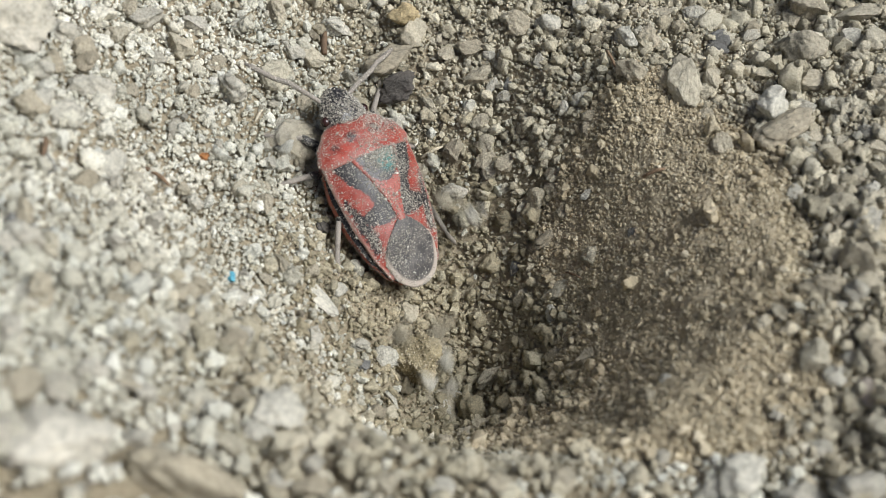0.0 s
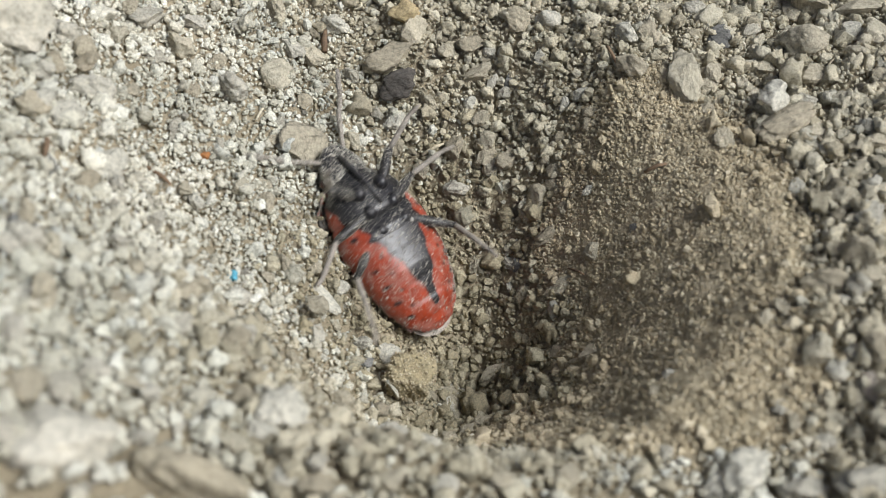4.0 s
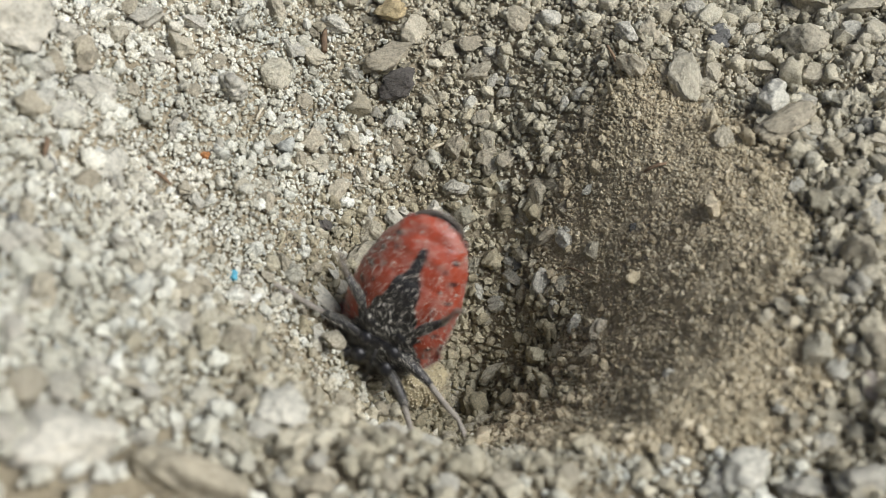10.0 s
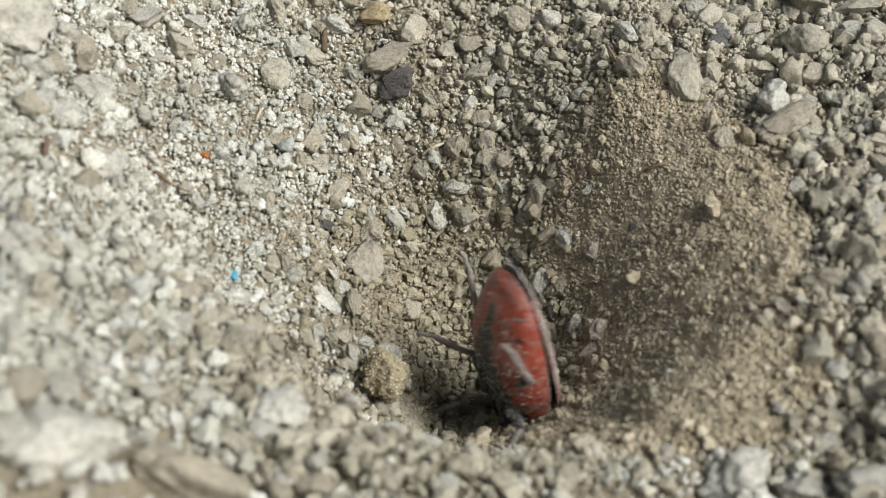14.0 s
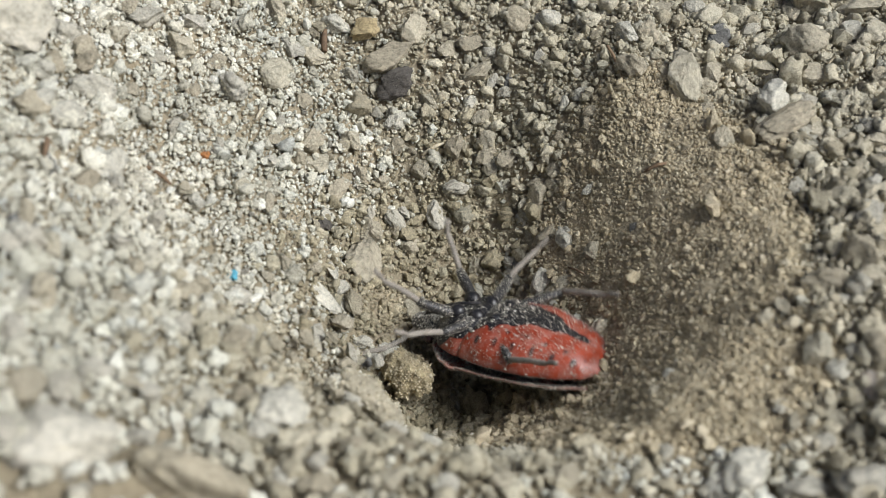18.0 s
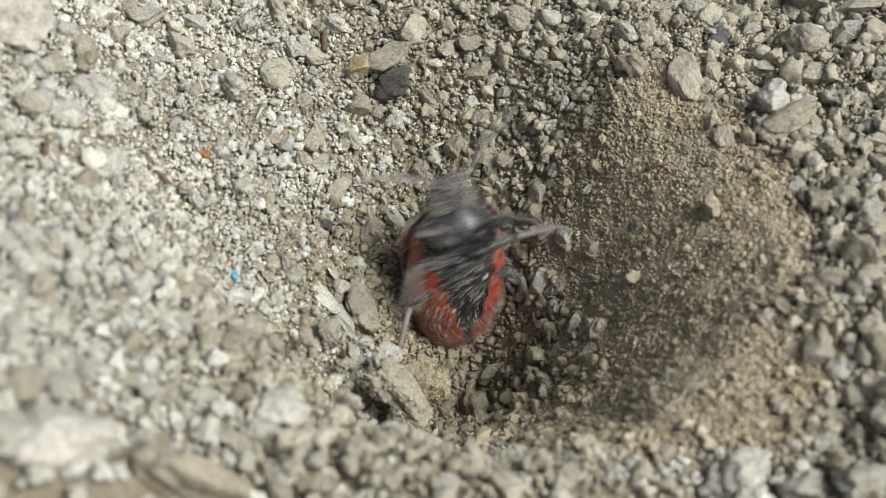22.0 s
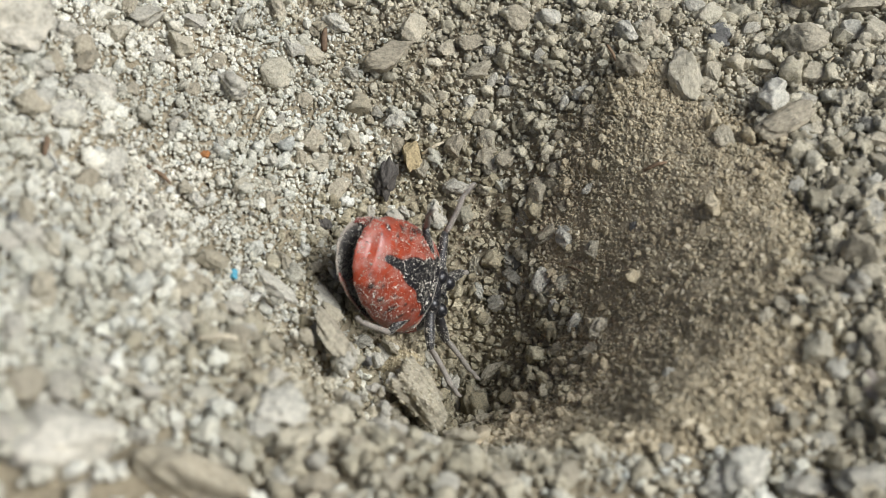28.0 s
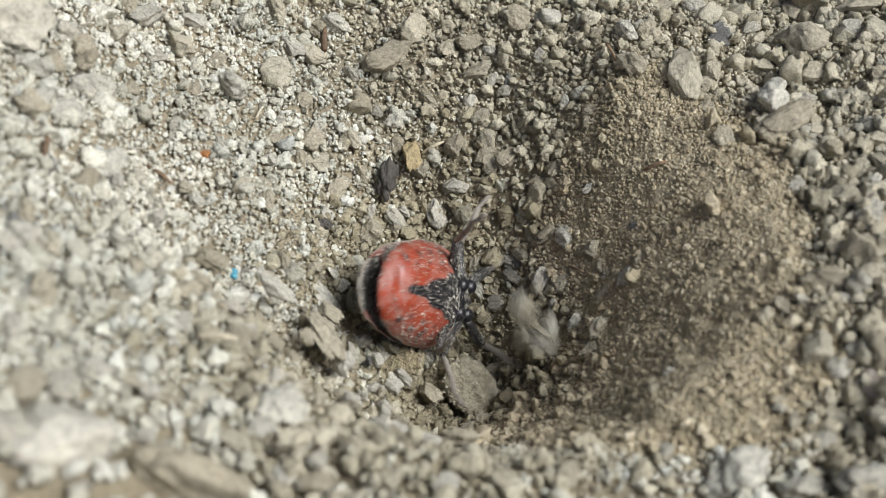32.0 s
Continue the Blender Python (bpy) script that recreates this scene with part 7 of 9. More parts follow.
    walk(small_stone, [
        (0, spot_at(-7.68, 6.41, -2.76, 45.3, -2.3, 62.9)),
        (0.5, spot_at(-7.68, 6.41, -2.76, 45.3, -2.3, 62.9)),
        (0.8, spot_at(-6.72, 1.65, -4.19, 72.2, -22.9, 125.4)),
        (1.5, spot_at(-6.45, -2.01, -3.97, 98.4, -40.8, 138.7)),
        (9.2, spot_at(-6.36, -1.88, -4.11, 102.1, -41.3, 139.8)),
        (9.6, spot_at(-5.78, -3.01, -4.82, 111.5, -51.8, 154.3)),
        (19, spot_at(-5.47, -1.45, -5.59, 96.6, -54.1, -148.4)),
        (22.5, spot_at(-6.00, -2.81, -4.55, 81.2, 14.1, -74.4)),
        (32, spot_at(-6.03, -2.88, -4.48, 82.7, 16.0, -72.6)),
    ])
    walk(white_chip, [
        (0, spot_at(-3.46, -3.00, -8.35, 47.3, -30.7, 134.1)),
        (5.5, spot_at(-3.69, -2.38, -7.65, 40.0, -36.2, 135.6)),
        (5.9, spot_at(-4.84, -0.36, -5.77, 21.7, -44.6, -168.6)),
        (6.1, spot_at(-5.70, 0.07, -4.22, 34.5, -18.9, -112.1)),
        (6.4, spot_at(-6.03, 0.87, -5.05, -48.3, 10.2, -87.2)),
        (32, spot_at(-6.07, 0.80, -5.04, -48.4, 11.8, -85.6)),
    ])
    walk(thrown_aa, [
        (0.0, spot_at(-1.78, 0.31, -8.15, 5.6, -47.9, 173.2)),
        (0.1, spot_at(-2.42, -6.68, -4.10, 81.1, -13.4, 175.3)),
        (0.25, spot_at(-2.71, -10.11, -2.02, 31.5, -0.2, -29.5)),
        (32, spot_at(-2.71, -10.11, -2.02, 31.5, -0.2, -29.5)),
    ])
    walk(thrown_ab, [
        (0.0, spot_at(-2.09, -1.83, -8.52, 48.0, -7.9, 107.5)),
        (0.1, spot_at(-2.78, -6.81, -4.52, 83.0, -9.9, 163.0)),
        (0.25, spot_at(-3.12, -9.22, -2.61, 119.0, -15.6, 163.7)),
        (32, spot_at(-3.12, -9.22, -2.61, 119.0, -15.6, 163.7)),
    ])
    walk(thrown_ac, [
        (0.0, spot_at(-3.31, -1.43, -6.35, 34.4, -39.0, 134.9)),
        (0.1, spot_at(-4.40, -5.77, -3.62, 79.6, -32.9, 155.8)),
        (0.25, spot_at(-5.12, -6.74, -3.81, 105.1, -25.2, 160.4)),
        (32, spot_at(-5.12, -6.74, -3.81, 105.1, -25.2, 160.4)),
    ])
    walk(thrown_ad, [
        (0.0, spot_at(-1.08, -1.73, -9.06, -31.2, 26.7, -9.3)),
        (0.1, spot_at(-2.09, -9.92, -1.05, 1.9, 22.4, 5.8)),
        (0.25, spot_at(-2.66, -10.17, -2.01, 96.8, 5.3, 144.8)),
        (32, spot_at(-2.66, -10.17, -2.01, 96.8, 5.3, 144.8)),
    ])
    walk(thrown_ae, [
        (0.0, spot_at(-2.99, -1.78, -5.64, 46.0, -25.6, 115.0)),
        (0.1, spot_at(-3.24, -10.51, 0.76, 66.8, -5.1, 158.5)),
        (0.25, spot_at(-3.65, -10.50, -1.56, 86.9, -14.9, 177.6)),
        (32, spot_at(-3.65, -10.50, -1.56, 86.9, -14.9, 177.6)),
    ])
    walk(thrown_af, [
        (0.0, spot_at(-1.22, 0.29, -9.72, 21.1, -42.7, 149.7)),
        (0.1, spot_at(-1.80, -5.46, -6.14, 83.4, -5.5, 175.8)),
        (0.25, spot_at(-2.06, -9.35, -2.96, 116.4, -7.9, 168.3)),
        (32, spot_at(-2.06, -9.35, -2.96, 116.4, -7.9, 168.3)),
    ])
    walk(thrown_ag, [
        (0.0, spot_at(-1.43, 1.62, -9.17, 41.3, -4.7, 49.8)),
        (0.1, spot_at(-2.79, -3.93, -7.16, 89.0, -20.4, 151.9)),
        (0.25, spot_at(-3.28, -9.98, -1.82, 105.7, -14.3, 159.0)),
        (32, spot_at(-3.28, -9.98, -1.82, 105.7, -14.3, 159.0)),
    ])
    walk(thrown_ba, [
        (0.05, spot_at(-8.81, -0.75, 0.27, 24.6, -19.8, 125.4)),
        (0.15, spot_at(-9.67, -4.89, 2.07, 55.7, -18.0, 161.6)),
        (0.3, spot_at(-10.90, -4.38, 0.24, 72.2, -20.6, -170.1)),
        (32, spot_at(-10.90, -4.38, 0.24, 72.2, -20.6, -170.1)),
    ])
    walk(thrown_bb, [
        (0.05, spot_at(-9.05, -0.18, 0.55, -1.6, -33.9, 175.1)),
        (0.15, spot_at(-10.09, -4.34, 2.13, 40.6, -23.2, -148.1)),
        (0.3, spot_at(-11.40, -4.02, 0.40, 47.6, -2.6, -82.4)),
        (32, spot_at(-11.40, -4.02, 0.40, 47.6, -2.6, -82.4)),
    ])
    walk(thrown_bc, [
        (0.05, spot_at(-7.91, -0.56, -0.18, 38.3, 5.1, 90.3)),
        (0.15, spot_at(-8.81, -5.75, 1.99, 77.0, -19.1, 140.5)),
        (0.3, spot_at(-10.04, -5.63, 0.12, 78.8, -11.7, 165.3)),
        (32, spot_at(-10.04, -5.63, 0.12, 78.8, -11.7, 165.3)),
    ])
    walk(thrown_bd, [
        (0.05, spot_at(-9.32, 0.74, -0.71, 17.0, -25.3, 139.3)),
        (0.15, spot_at(-10.01, -3.31, 0.39, 74.8, -21.0, 165.0)),
        (0.3, spot_at(-10.61, -4.69, 0.15, 70.9, -16.4, -158.5)),
        (32, spot_at(-10.61, -4.69, 0.15, 70.9, -16.4, -158.5)),
    ])
    walk(thrown_ca, [
        (0.0, spot_at(-1.52, 5.12, -4.90, 45.2, -1.8, 16.8)),
        (0.1, spot_at(-0.58, 4.09, -6.56, 73.8, -30.7, 43.3)),
        (0.25, spot_at(0.03, 4.18, -8.30, 66.1, -46.4, 80.8)),
        (32, spot_at(0.03, 4.18, -8.30, 66.1, -46.4, 80.8)),
    ])
    walk(thrown_cb, [
        (0.0, spot_at(-0.20, 4.58, -5.15, 5.0, -47.6, 75.6)),
        (0.1, spot_at(0.85, 3.77, -6.32, 0.7, -30.7, 113.8)),
        (0.25, spot_at(1.53, 3.98, -7.73, 13.7, -0.8, 124.6)),
        (32, spot_at(1.53, 3.98, -7.73, 13.7, -0.8, 124.6)),
    ])
    walk(thrown_cc, [
        (0.0, spot_at(-0.79, 5.47, -5.10, -47.4, -23.7, 156.6)),
        (0.1, spot_at(-0.04, 3.47, -7.60, 0.1, 13.8, -169.4)),
        (0.25, spot_at(0.44, 2.69, -9.59, 68.0, 44.3, -121.1)),
        (32, spot_at(0.44, 2.69, -9.59, 68.0, 44.3, -121.1)),
    ])
    walk(thrown_cd, [
        (0.0, spot_at(0.16, 4.68, -5.05, 39.8, -30.8, 18.8)),
        (0.1, spot_at(0.91, 3.34, -6.67, 16.2, -41.6, 79.7)),
        (0.25, spot_at(1.42, 3.24, -8.40, 17.7, -11.7, 112.2)),
        (32, spot_at(1.42, 3.24, -8.40, 17.7, -11.7, 112.2)),
    ])
    walk(thrown_da, [
        (0, spot_at(-1.50, -1.14, -11.44, 40.7, -27.9, 126.3)),
        (5.8, spot_at(-1.50, -1.14, -11.44, 40.7, -27.9, 126.3)),
        (5.9, spot_at(-3.28, -5.71, -5.62, 82.4, -19.1, 159.5)),
        (6.0, spot_at(-4.56, -2.92, -5.51, 76.4, -48.6, -161.4)),
        (6.1, spot_at(-5.89, 0.24, -4.47, 73.5, 19.0, -77.1)),
        (6.25, spot_at(-6.83, 2.94, -4.52, 114.0, 32.8, -45.5)),
        (32, spot_at(-6.83, 2.94, -4.52, 114.0, 32.8, -45.5)),
    ])
    walk(thrown_db, [
        (0, spot_at(0.24, -0.01, -12.14, -17.1, 22.9, 162.2)),
        (5.8, spot_at(0.24, -0.01, -12.14, -17.1, 22.9, 162.2)),
        (5.9, spot_at(0.16, 0.88, -9.91, 17.4, 32.3, -174.4)),
        (6.0, spot_at(-0.64, 1.79, -7.58, 47.0, 26.0, -130.9)),
        (6.1, spot_at(-1.41, 3.61, -6.26, 98.1, 38.9, -96.7)),
        (6.25, spot_at(-1.88, 5.83, -6.52, 158.7, 39.7, -60.4)),
        (32, spot_at(-1.88, 5.83, -6.52, 158.7, 39.7, -60.4)),
    ])
    walk(thrown_dc, [
        (0, spot_at(-0.19, 0.27, -12.58, 9.5, -20.2, 48.4)),
        (5.8, spot_at(-0.19, 0.27, -12.58, 9.5, -20.2, 48.4)),
        (5.9, spot_at(-0.94, 1.30, -9.77, 50.6, -38.9, 109.4)),
        (6.0, spot_at(-1.72, 1.71, -7.87, 75.8, -42.3, 146.6)),
        (6.1, spot_at(-2.49, 2.96, -6.91, 91.5, -35.7, -179.5)),
        (6.25, spot_at(-2.99, 4.48, -7.09, 94.7, -14.3, -154.4)),
        (32, spot_at(-2.99, 4.48, -7.09, 94.7, -14.3, -154.4)),
    ])
    walk(thrown_dd, [
        (0, spot_at(-0.26, -0.12, -12.46, 8.7, -10.0, 136.4)),
        (5.8, spot_at(-0.26, -0.12, -12.46, 8.7, -10.0, 136.4)),
        (5.9, spot_at(-0.81, -2.82, -8.80, 79.7, -3.3, 176.3)),
        (6.0, spot_at(-1.85, -0.10, -7.50, 37.5, -25.2, -116.1)),
        (6.1, spot_at(-2.95, 2.80, -6.23, 78.6, 28.2, -91.7)),
        (6.25, spot_at(-3.66, 5.31, -6.12, 135.8, 35.5, -63.8)),
        (32, spot_at(-3.66, 5.31, -6.12, 135.8, 35.5, -63.8)),
    ])
    walk(thrown_de, [
        (0, spot_at(-0.95, -0.26, -11.90, 16.2, 42.7, 18.9)),
        (5.8, spot_at(-0.95, -0.26, -11.90, 16.2, 42.7, 18.9)),
        (5.9, spot_at(-2.80, -0.50, -8.18, 91.2, -11.4, 100.3)),
        (6.0, spot_at(-3.45, 0.34, -6.35, 127.3, -28.4, 118.8)),
        (6.1, spot_at(-4.16, 2.33, -5.78, 141.8, -35.5, 130.0)),
        (6.25, spot_at(-4.67, 4.33, -6.17, 125.8, -38.7, 163.1)),
        (32, spot_at(-4.67, 4.33, -6.17, 125.8, -38.7, 163.1)),
    ])
    walk(thrown_df, [
        (0, spot_at(-0.65, 0.00, -12.06, 32.9, -10.5, 100.5)),
        (5.8, spot_at(-0.65, 0.00, -12.06, 32.9, -10.5, 100.5)),
        (5.9, spot_at(-1.63, 1.42, -9.72, 49.1, -41.2, 134.6)),
        (6.0, spot_at(-2.81, 2.21, -7.59, 47.5, -40.4, -161.7)),
        (6.1, spot_at(-3.99, 3.52, -6.07, 81.9, 3.1, -118.6)),
        (6.25, spot_at(-4.74, 4.95, -5.77, 121.0, 30.9, -90.1)),
        (32, spot_at(-4.74, 4.95, -5.77, 121.0, 30.9, -90.1)),
    ])
    walk(thrown_dg, [
        (0, spot_at(-0.83, -0.13, -11.98, 19.7, -38.1, 146.9)),
        (5.8, spot_at(-0.83, -0.13, -11.98, 19.7, -38.1, 146.9)),
        (5.9, spot_at(-2.03, -1.32, -8.86, 38.4, -51.7, -171.8)),
        (6.0, spot_at(-3.17, 0.75, -6.37, 27.3, 7.4, -78.8)),
        (6.1, spot_at(-4.37, 3.84, -4.90, 103.1, 34.7, -68.7)),
        (6.25, spot_at(-5.17, 6.35, -4.51, 157.2, 44.4, -29.9)),
        (32, spot_at(-5.17, 6.35, -4.51, 157.2, 44.4, -29.9)),
    ])
    walk(thrown_dh, [
        (0, spot_at(-1.44, -0.84, -11.49, 40.2, 29.4, 59.6)),
        (5.8, spot_at(-1.44, -0.84, -11.49, 40.2, 29.4, 59.6)),
        (5.9, spot_at(-3.25, -5.84, -4.61, 85.1, -5.0, 146.1)),
        (6.0, spot_at(-4.34, -3.28, -3.68, 121.3, -29.4, 143.5)),
        (6.1, spot_at(-5.56, 0.03, -3.34, 110.5, -46.7, -173.1)),
        (6.25, spot_at(-6.56, 3.90, -4.77, 112.8, -0.8, -109.9)),
        (32, spot_at(-6.56, 3.90, -4.77, 112.8, -0.8, -109.9)),
    ])
    walk(thrown_di, [
        (0, spot_at(-1.02, -1.06, -11.92, 35.4, -18.0, 128.0)),
        (5.8, spot_at(-1.02, -1.06, -11.92, 35.4, -18.0, 128.0)),
        (5.9, spot_at(-2.54, -4.50, -7.16, 86.3, -16.9, 162.0)),
        (6.0, spot_at(-3.49, -3.57, -6.30, 122.1, -36.5, 150.2)),
        (6.1, spot_at(-4.52, -1.43, -6.07, 86.5, -36.8, -120.0)),
        (6.25, spot_at(-5.18, 0.09, -6.10, 97.4, 12.5, -88.1)),
        (32, spot_at(-5.18, 0.09, -6.10, 97.4, 12.5, -88.1)),
    ])
    walk(thrown_dj, [
        (0, spot_at(-0.22, 0.28, -12.56, -21.7, -2.4, 164.9)),
        (5.8, spot_at(-0.22, 0.28, -12.56, -21.7, -2.4, 164.9)),
        (5.9, spot_at(-0.90, 0.59, -10.06, 5.2, -22.9, -130.3)),
        (6.0, spot_at(-1.78, 1.64, -7.66, 45.6, 26.8, -92.1)),
        (6.1, spot_at(-2.67, 3.56, -6.24, 117.4, 44.9, -50.6)),
        (6.25, spot_at(-3.24, 5.58, -6.20, 167.7, 31.8, -11.5)),
        (32, spot_at(-3.24, 5.58, -6.20, 167.7, 31.8, -11.5)),
    ])
    walk(thrown_dk, [
        (0, spot_at(-1.31, -0.58, -11.58, 47.4, -1.5, 85.1)),
        (5.8, spot_at(-1.31, -0.58, -11.58, 47.4, -1.5, 85.1)),
        (5.9, spot_at(-3.23, -3.84, -6.36, 88.5, -24.8, 143.2)),
        (6.0, spot_at(-4.17, -1.44, -4.73, 111.2, -37.0, 142.2)),
        (6.1, spot_at(-5.24, 2.11, -4.15, 131.3, -45.7, 175.5)),
        (6.25, spot_at(-6.03, 5.32, -4.62, 113.2, 7.2, -120.6)),
        (32, spot_at(-6.03, 5.32, -4.62, 113.2, 7.2, -120.6)),
    ])
    walk(thrown_ea, [
        (0, spot_at(-0.84, 0.32, -12.03, 29.2, -34.0, 130.3)),
        (6.0, spot_at(-0.84, 0.32, -12.03, 29.2, -34.0, 130.3)),
        (6.1, spot_at(-0.23, 3.09, -8.48, -0.9, -6.8, 170.0)),
        (6.2, spot_at(0.78, 3.16, -7.21, 47.5, 32.5, 179.5)),
        (6.3, spot_at(1.78, 3.53, -6.27, 129.8, 54.1, -142.3)),
        (6.45, spot_at(2.45, 4.45, -6.41, 165.4, 45.6, -121.3)),
        (32, spot_at(2.45, 4.45, -6.41, 165.4, 45.6, -121.3)),
    ])
    walk(thrown_eb, [
        (0, spot_at(-1.64, -0.96, -11.25, 2.8, 49.8, 5.8)),
        (6.0, spot_at(-1.64, -0.96, -11.25, 2.8, 49.8, 5.8)),
        (6.1, spot_at(-1.91, 0.54, -9.47, 88.4, -0.7, 92.4)),
        (6.2, spot_at(-1.19, 1.48, -9.17, 109.0, -30.4, 83.4)),
        (6.3, spot_at(-0.44, 2.45, -8.90, 109.4, -41.3, 108.1)),
        (6.45, spot_at(0.02, 3.39, -9.10, 107.4, -30.4, 131.3)),
        (32, spot_at(0.02, 3.39, -9.10, 107.4, -30.4, 131.3)),
    ])
    walk(thrown_ec, [
        (0, spot_at(-0.05, -0.37, -12.65, -8.1, 11.6, 56.4)),
        (6.0, spot_at(-0.05, -0.37, -12.65, -8.1, 11.6, 56.4)),
        (6.1, spot_at(0.89, -3.70, -7.71, 84.4, 10.8, -172.9)),
        (6.2, spot_at(2.23, -4.16, -5.47, 124.3, 21.6, -162.0)),
        (6.3, spot_at(3.75, -2.90, -5.35, 150.2, 38.8, -154.1)),
        (6.45, spot_at(4.84, -1.33, -6.18, 170.1, 41.3, -137.7)),
        (32, spot_at(4.84, -1.33, -6.18, 170.1, 41.3, -137.7)),
    ])
    walk(thrown_ed, [
        (0, spot_at(-0.15, -0.27, -12.69, 12.1, -4.5, 153.9)),
        (6.0, spot_at(-0.15, -0.27, -12.69, 12.1, -4.5, 153.9)),
        (6.1, spot_at(1.11, -2.46, -8.94, 83.0, 17.5, -163.4)),
        (6.2, spot_at(2.17, -2.39, -7.24, 120.4, 25.7, -151.3)),
        (6.3, spot_at(3.31, -1.45, -6.59, 158.3, 40.5, -126.1)),
        (6.45, spot_at(4.08, -0.34, -6.82, 178.0, 37.3, -112.8)),
        (32, spot_at(4.08, -0.34, -6.82, 178.0, 37.3, -112.8)),
    ])
    walk(thrown_ee, [
        (0, spot_at(-1.59, -1.11, -11.33, 30.4, 40.8, 47.8)),
        (6.0, spot_at(-1.59, -1.11, -11.33, 30.4, 40.8, 47.8)),
        (6.1, spot_at(-1.88, -0.41, -9.29, 85.2, -21.2, 106.9)),
        (6.2, spot_at(-1.05, 0.41, -9.25, 114.1, -32.5, 125.2)),
        (6.3, spot_at(-0.19, 1.47, -9.46, 81.3, -19.2, 155.0)),
        (6.45, spot_at(0.35, 2.39, -9.89, 102.8, 14.7, 168.7)),
        (32, spot_at(0.35, 2.39, -9.89, 102.8, 14.7, 168.7)),
    ])
    walk(thrown_ef, [
        (0, spot_at(-1.16, -0.02, -11.66, 37.0, -24.6, 117.5)),
        (6.0, spot_at(-1.16, -0.02, -11.66, 37.0, -24.6, 117.5)),
        (6.1, spot_at(-1.19, 2.42, -8.72, 13.6, -35.6, 157.6)),
        (6.2, spot_at(0.01, 2.89, -7.19, 39.7, 12.8, -175.4)),
        (6.3, spot_at(1.21, 3.91, -6.25, 121.7, 50.7, -132.5)),
        (6.45, spot_at(1.99, 5.26, -6.38, -177.5, 39.8, -87.9)),
        (32, spot_at(1.99, 5.26, -6.38, -177.5, 39.8, -87.9)),
    ])
    walk(thrown_eg, [
        (0, spot_at(-0.43, -0.19, -12.33, 10.4, -29.1, 162.7)),
        (6.0, spot_at(-0.43, -0.19, -12.33, 10.4, -29.1, 162.7)),
        (6.1, spot_at(0.68, 0.10, -9.99, 37.1, 44.2, -159.0)),
        (6.2, spot_at(1.68, -0.14, -7.82, 120.6, 37.0, -112.9)),
        (6.3, spot_at(2.72, 0.48, -6.71, 171.6, 19.8, -87.4)),
        (6.45, spot_at(3.43, 1.57, -6.81, -162.1, -6.2, -59.0)),
        (32, spot_at(3.43, 1.57, -6.81, -162.1, -6.2, -59.0)),
    ])
    walk(thrown_eh, [
        (0, spot_at(-1.01, -0.54, -11.90, 45.5, 4.8, 79.6)),
        (6.0, spot_at(-1.01, -0.54, -11.90, 45.5, 4.8, 79.6)),
        (6.1, spot_at(-0.35, -0.17, -10.19, 63.6, 0.4, 92.8)),
        (6.2, spot_at(0.33, 0.19, -8.26, 42.7, -22.0, 87.3)),
        (6.3, spot_at(1.05, 1.60, -7.56, 69.4, -13.1, 109.0)),
        (6.45, spot_at(1.56, 3.39, -8.10, 89.8, 13.2, 129.0)),
        (32, spot_at(1.56, 3.39, -8.10, 89.8, 13.2, 129.0)),
    ])
    walk(thrown_ei, [
        (0, spot_at(-0.96, -0.48, -11.91, 31.8, -34.7, 126.8)),
        (6.0, spot_at(-0.96, -0.48, -11.91, 31.8, -34.7, 126.8)),
        (6.1, spot_at(-0.93, 1.16, -10.27, 16.4, -32.8, 171.4)),
        (6.2, spot_at(0.50, 1.36, -9.29, 48.9, 34.9, 172.1)),
        (6.3, spot_at(1.87, 1.25, -7.99, 138.1, 53.1, -135.2)),
        (6.45, spot_at(2.72, 1.61, -7.70, 166.5, 49.1, -116.4)),
        (32, spot_at(2.72, 1.61, -7.70, 166.5, 49.1, -116.4)),
    ])
    walk(thrown_ej, [
        (0, spot_at(-0.30, 0.42, -12.50, 19.0, 2.9, 1.9)),
        (6.0, spot_at(-0.30, 0.42, -12.50, 19.0, 2.9, 1.9)),
        (6.1, spot_at(0.89, 1.49, -9.02, 29.3, -49.9, 44.0)),
        (6.2, spot_at(1.97, 1.21, -6.68, 38.7, -40.8, 75.7)),
        (6.3, spot_at(3.07, 1.74, -5.30, 71.5, -29.3, 89.7)),
        (6.45, spot_at(3.88, 3.23, -5.65, 89.5, -10.9, 105.9)),
        (32, spot_at(3.88, 3.23, -5.65, 89.5, -10.9, 105.9)),
    ])
    walk(thrown_ek, [
        (0, spot_at(-0.64, 0.78, -12.13, 29.3, -17.3, 78.0)),
        (6.0, spot_at(-0.64, 0.78, -12.13, 29.3, -17.3, 78.0)),
        (6.1, spot_at(0.34, 3.88, -7.83, 6.8, -34.9, 123.8)),
        (6.2, spot_at(1.24, 4.14, -6.16, 30.8, -7.5, 132.3)),
        (6.3, spot_at(2.17, 4.95, -5.06, 73.0, 21.6, 142.5)),
        (6.45, spot_at(2.79, 6.08, -4.99, 82.0, 24.1, 161.4)),
        (32, spot_at(2.79, 6.08, -4.99, 82.0, 24.1, 161.4)),
    ])
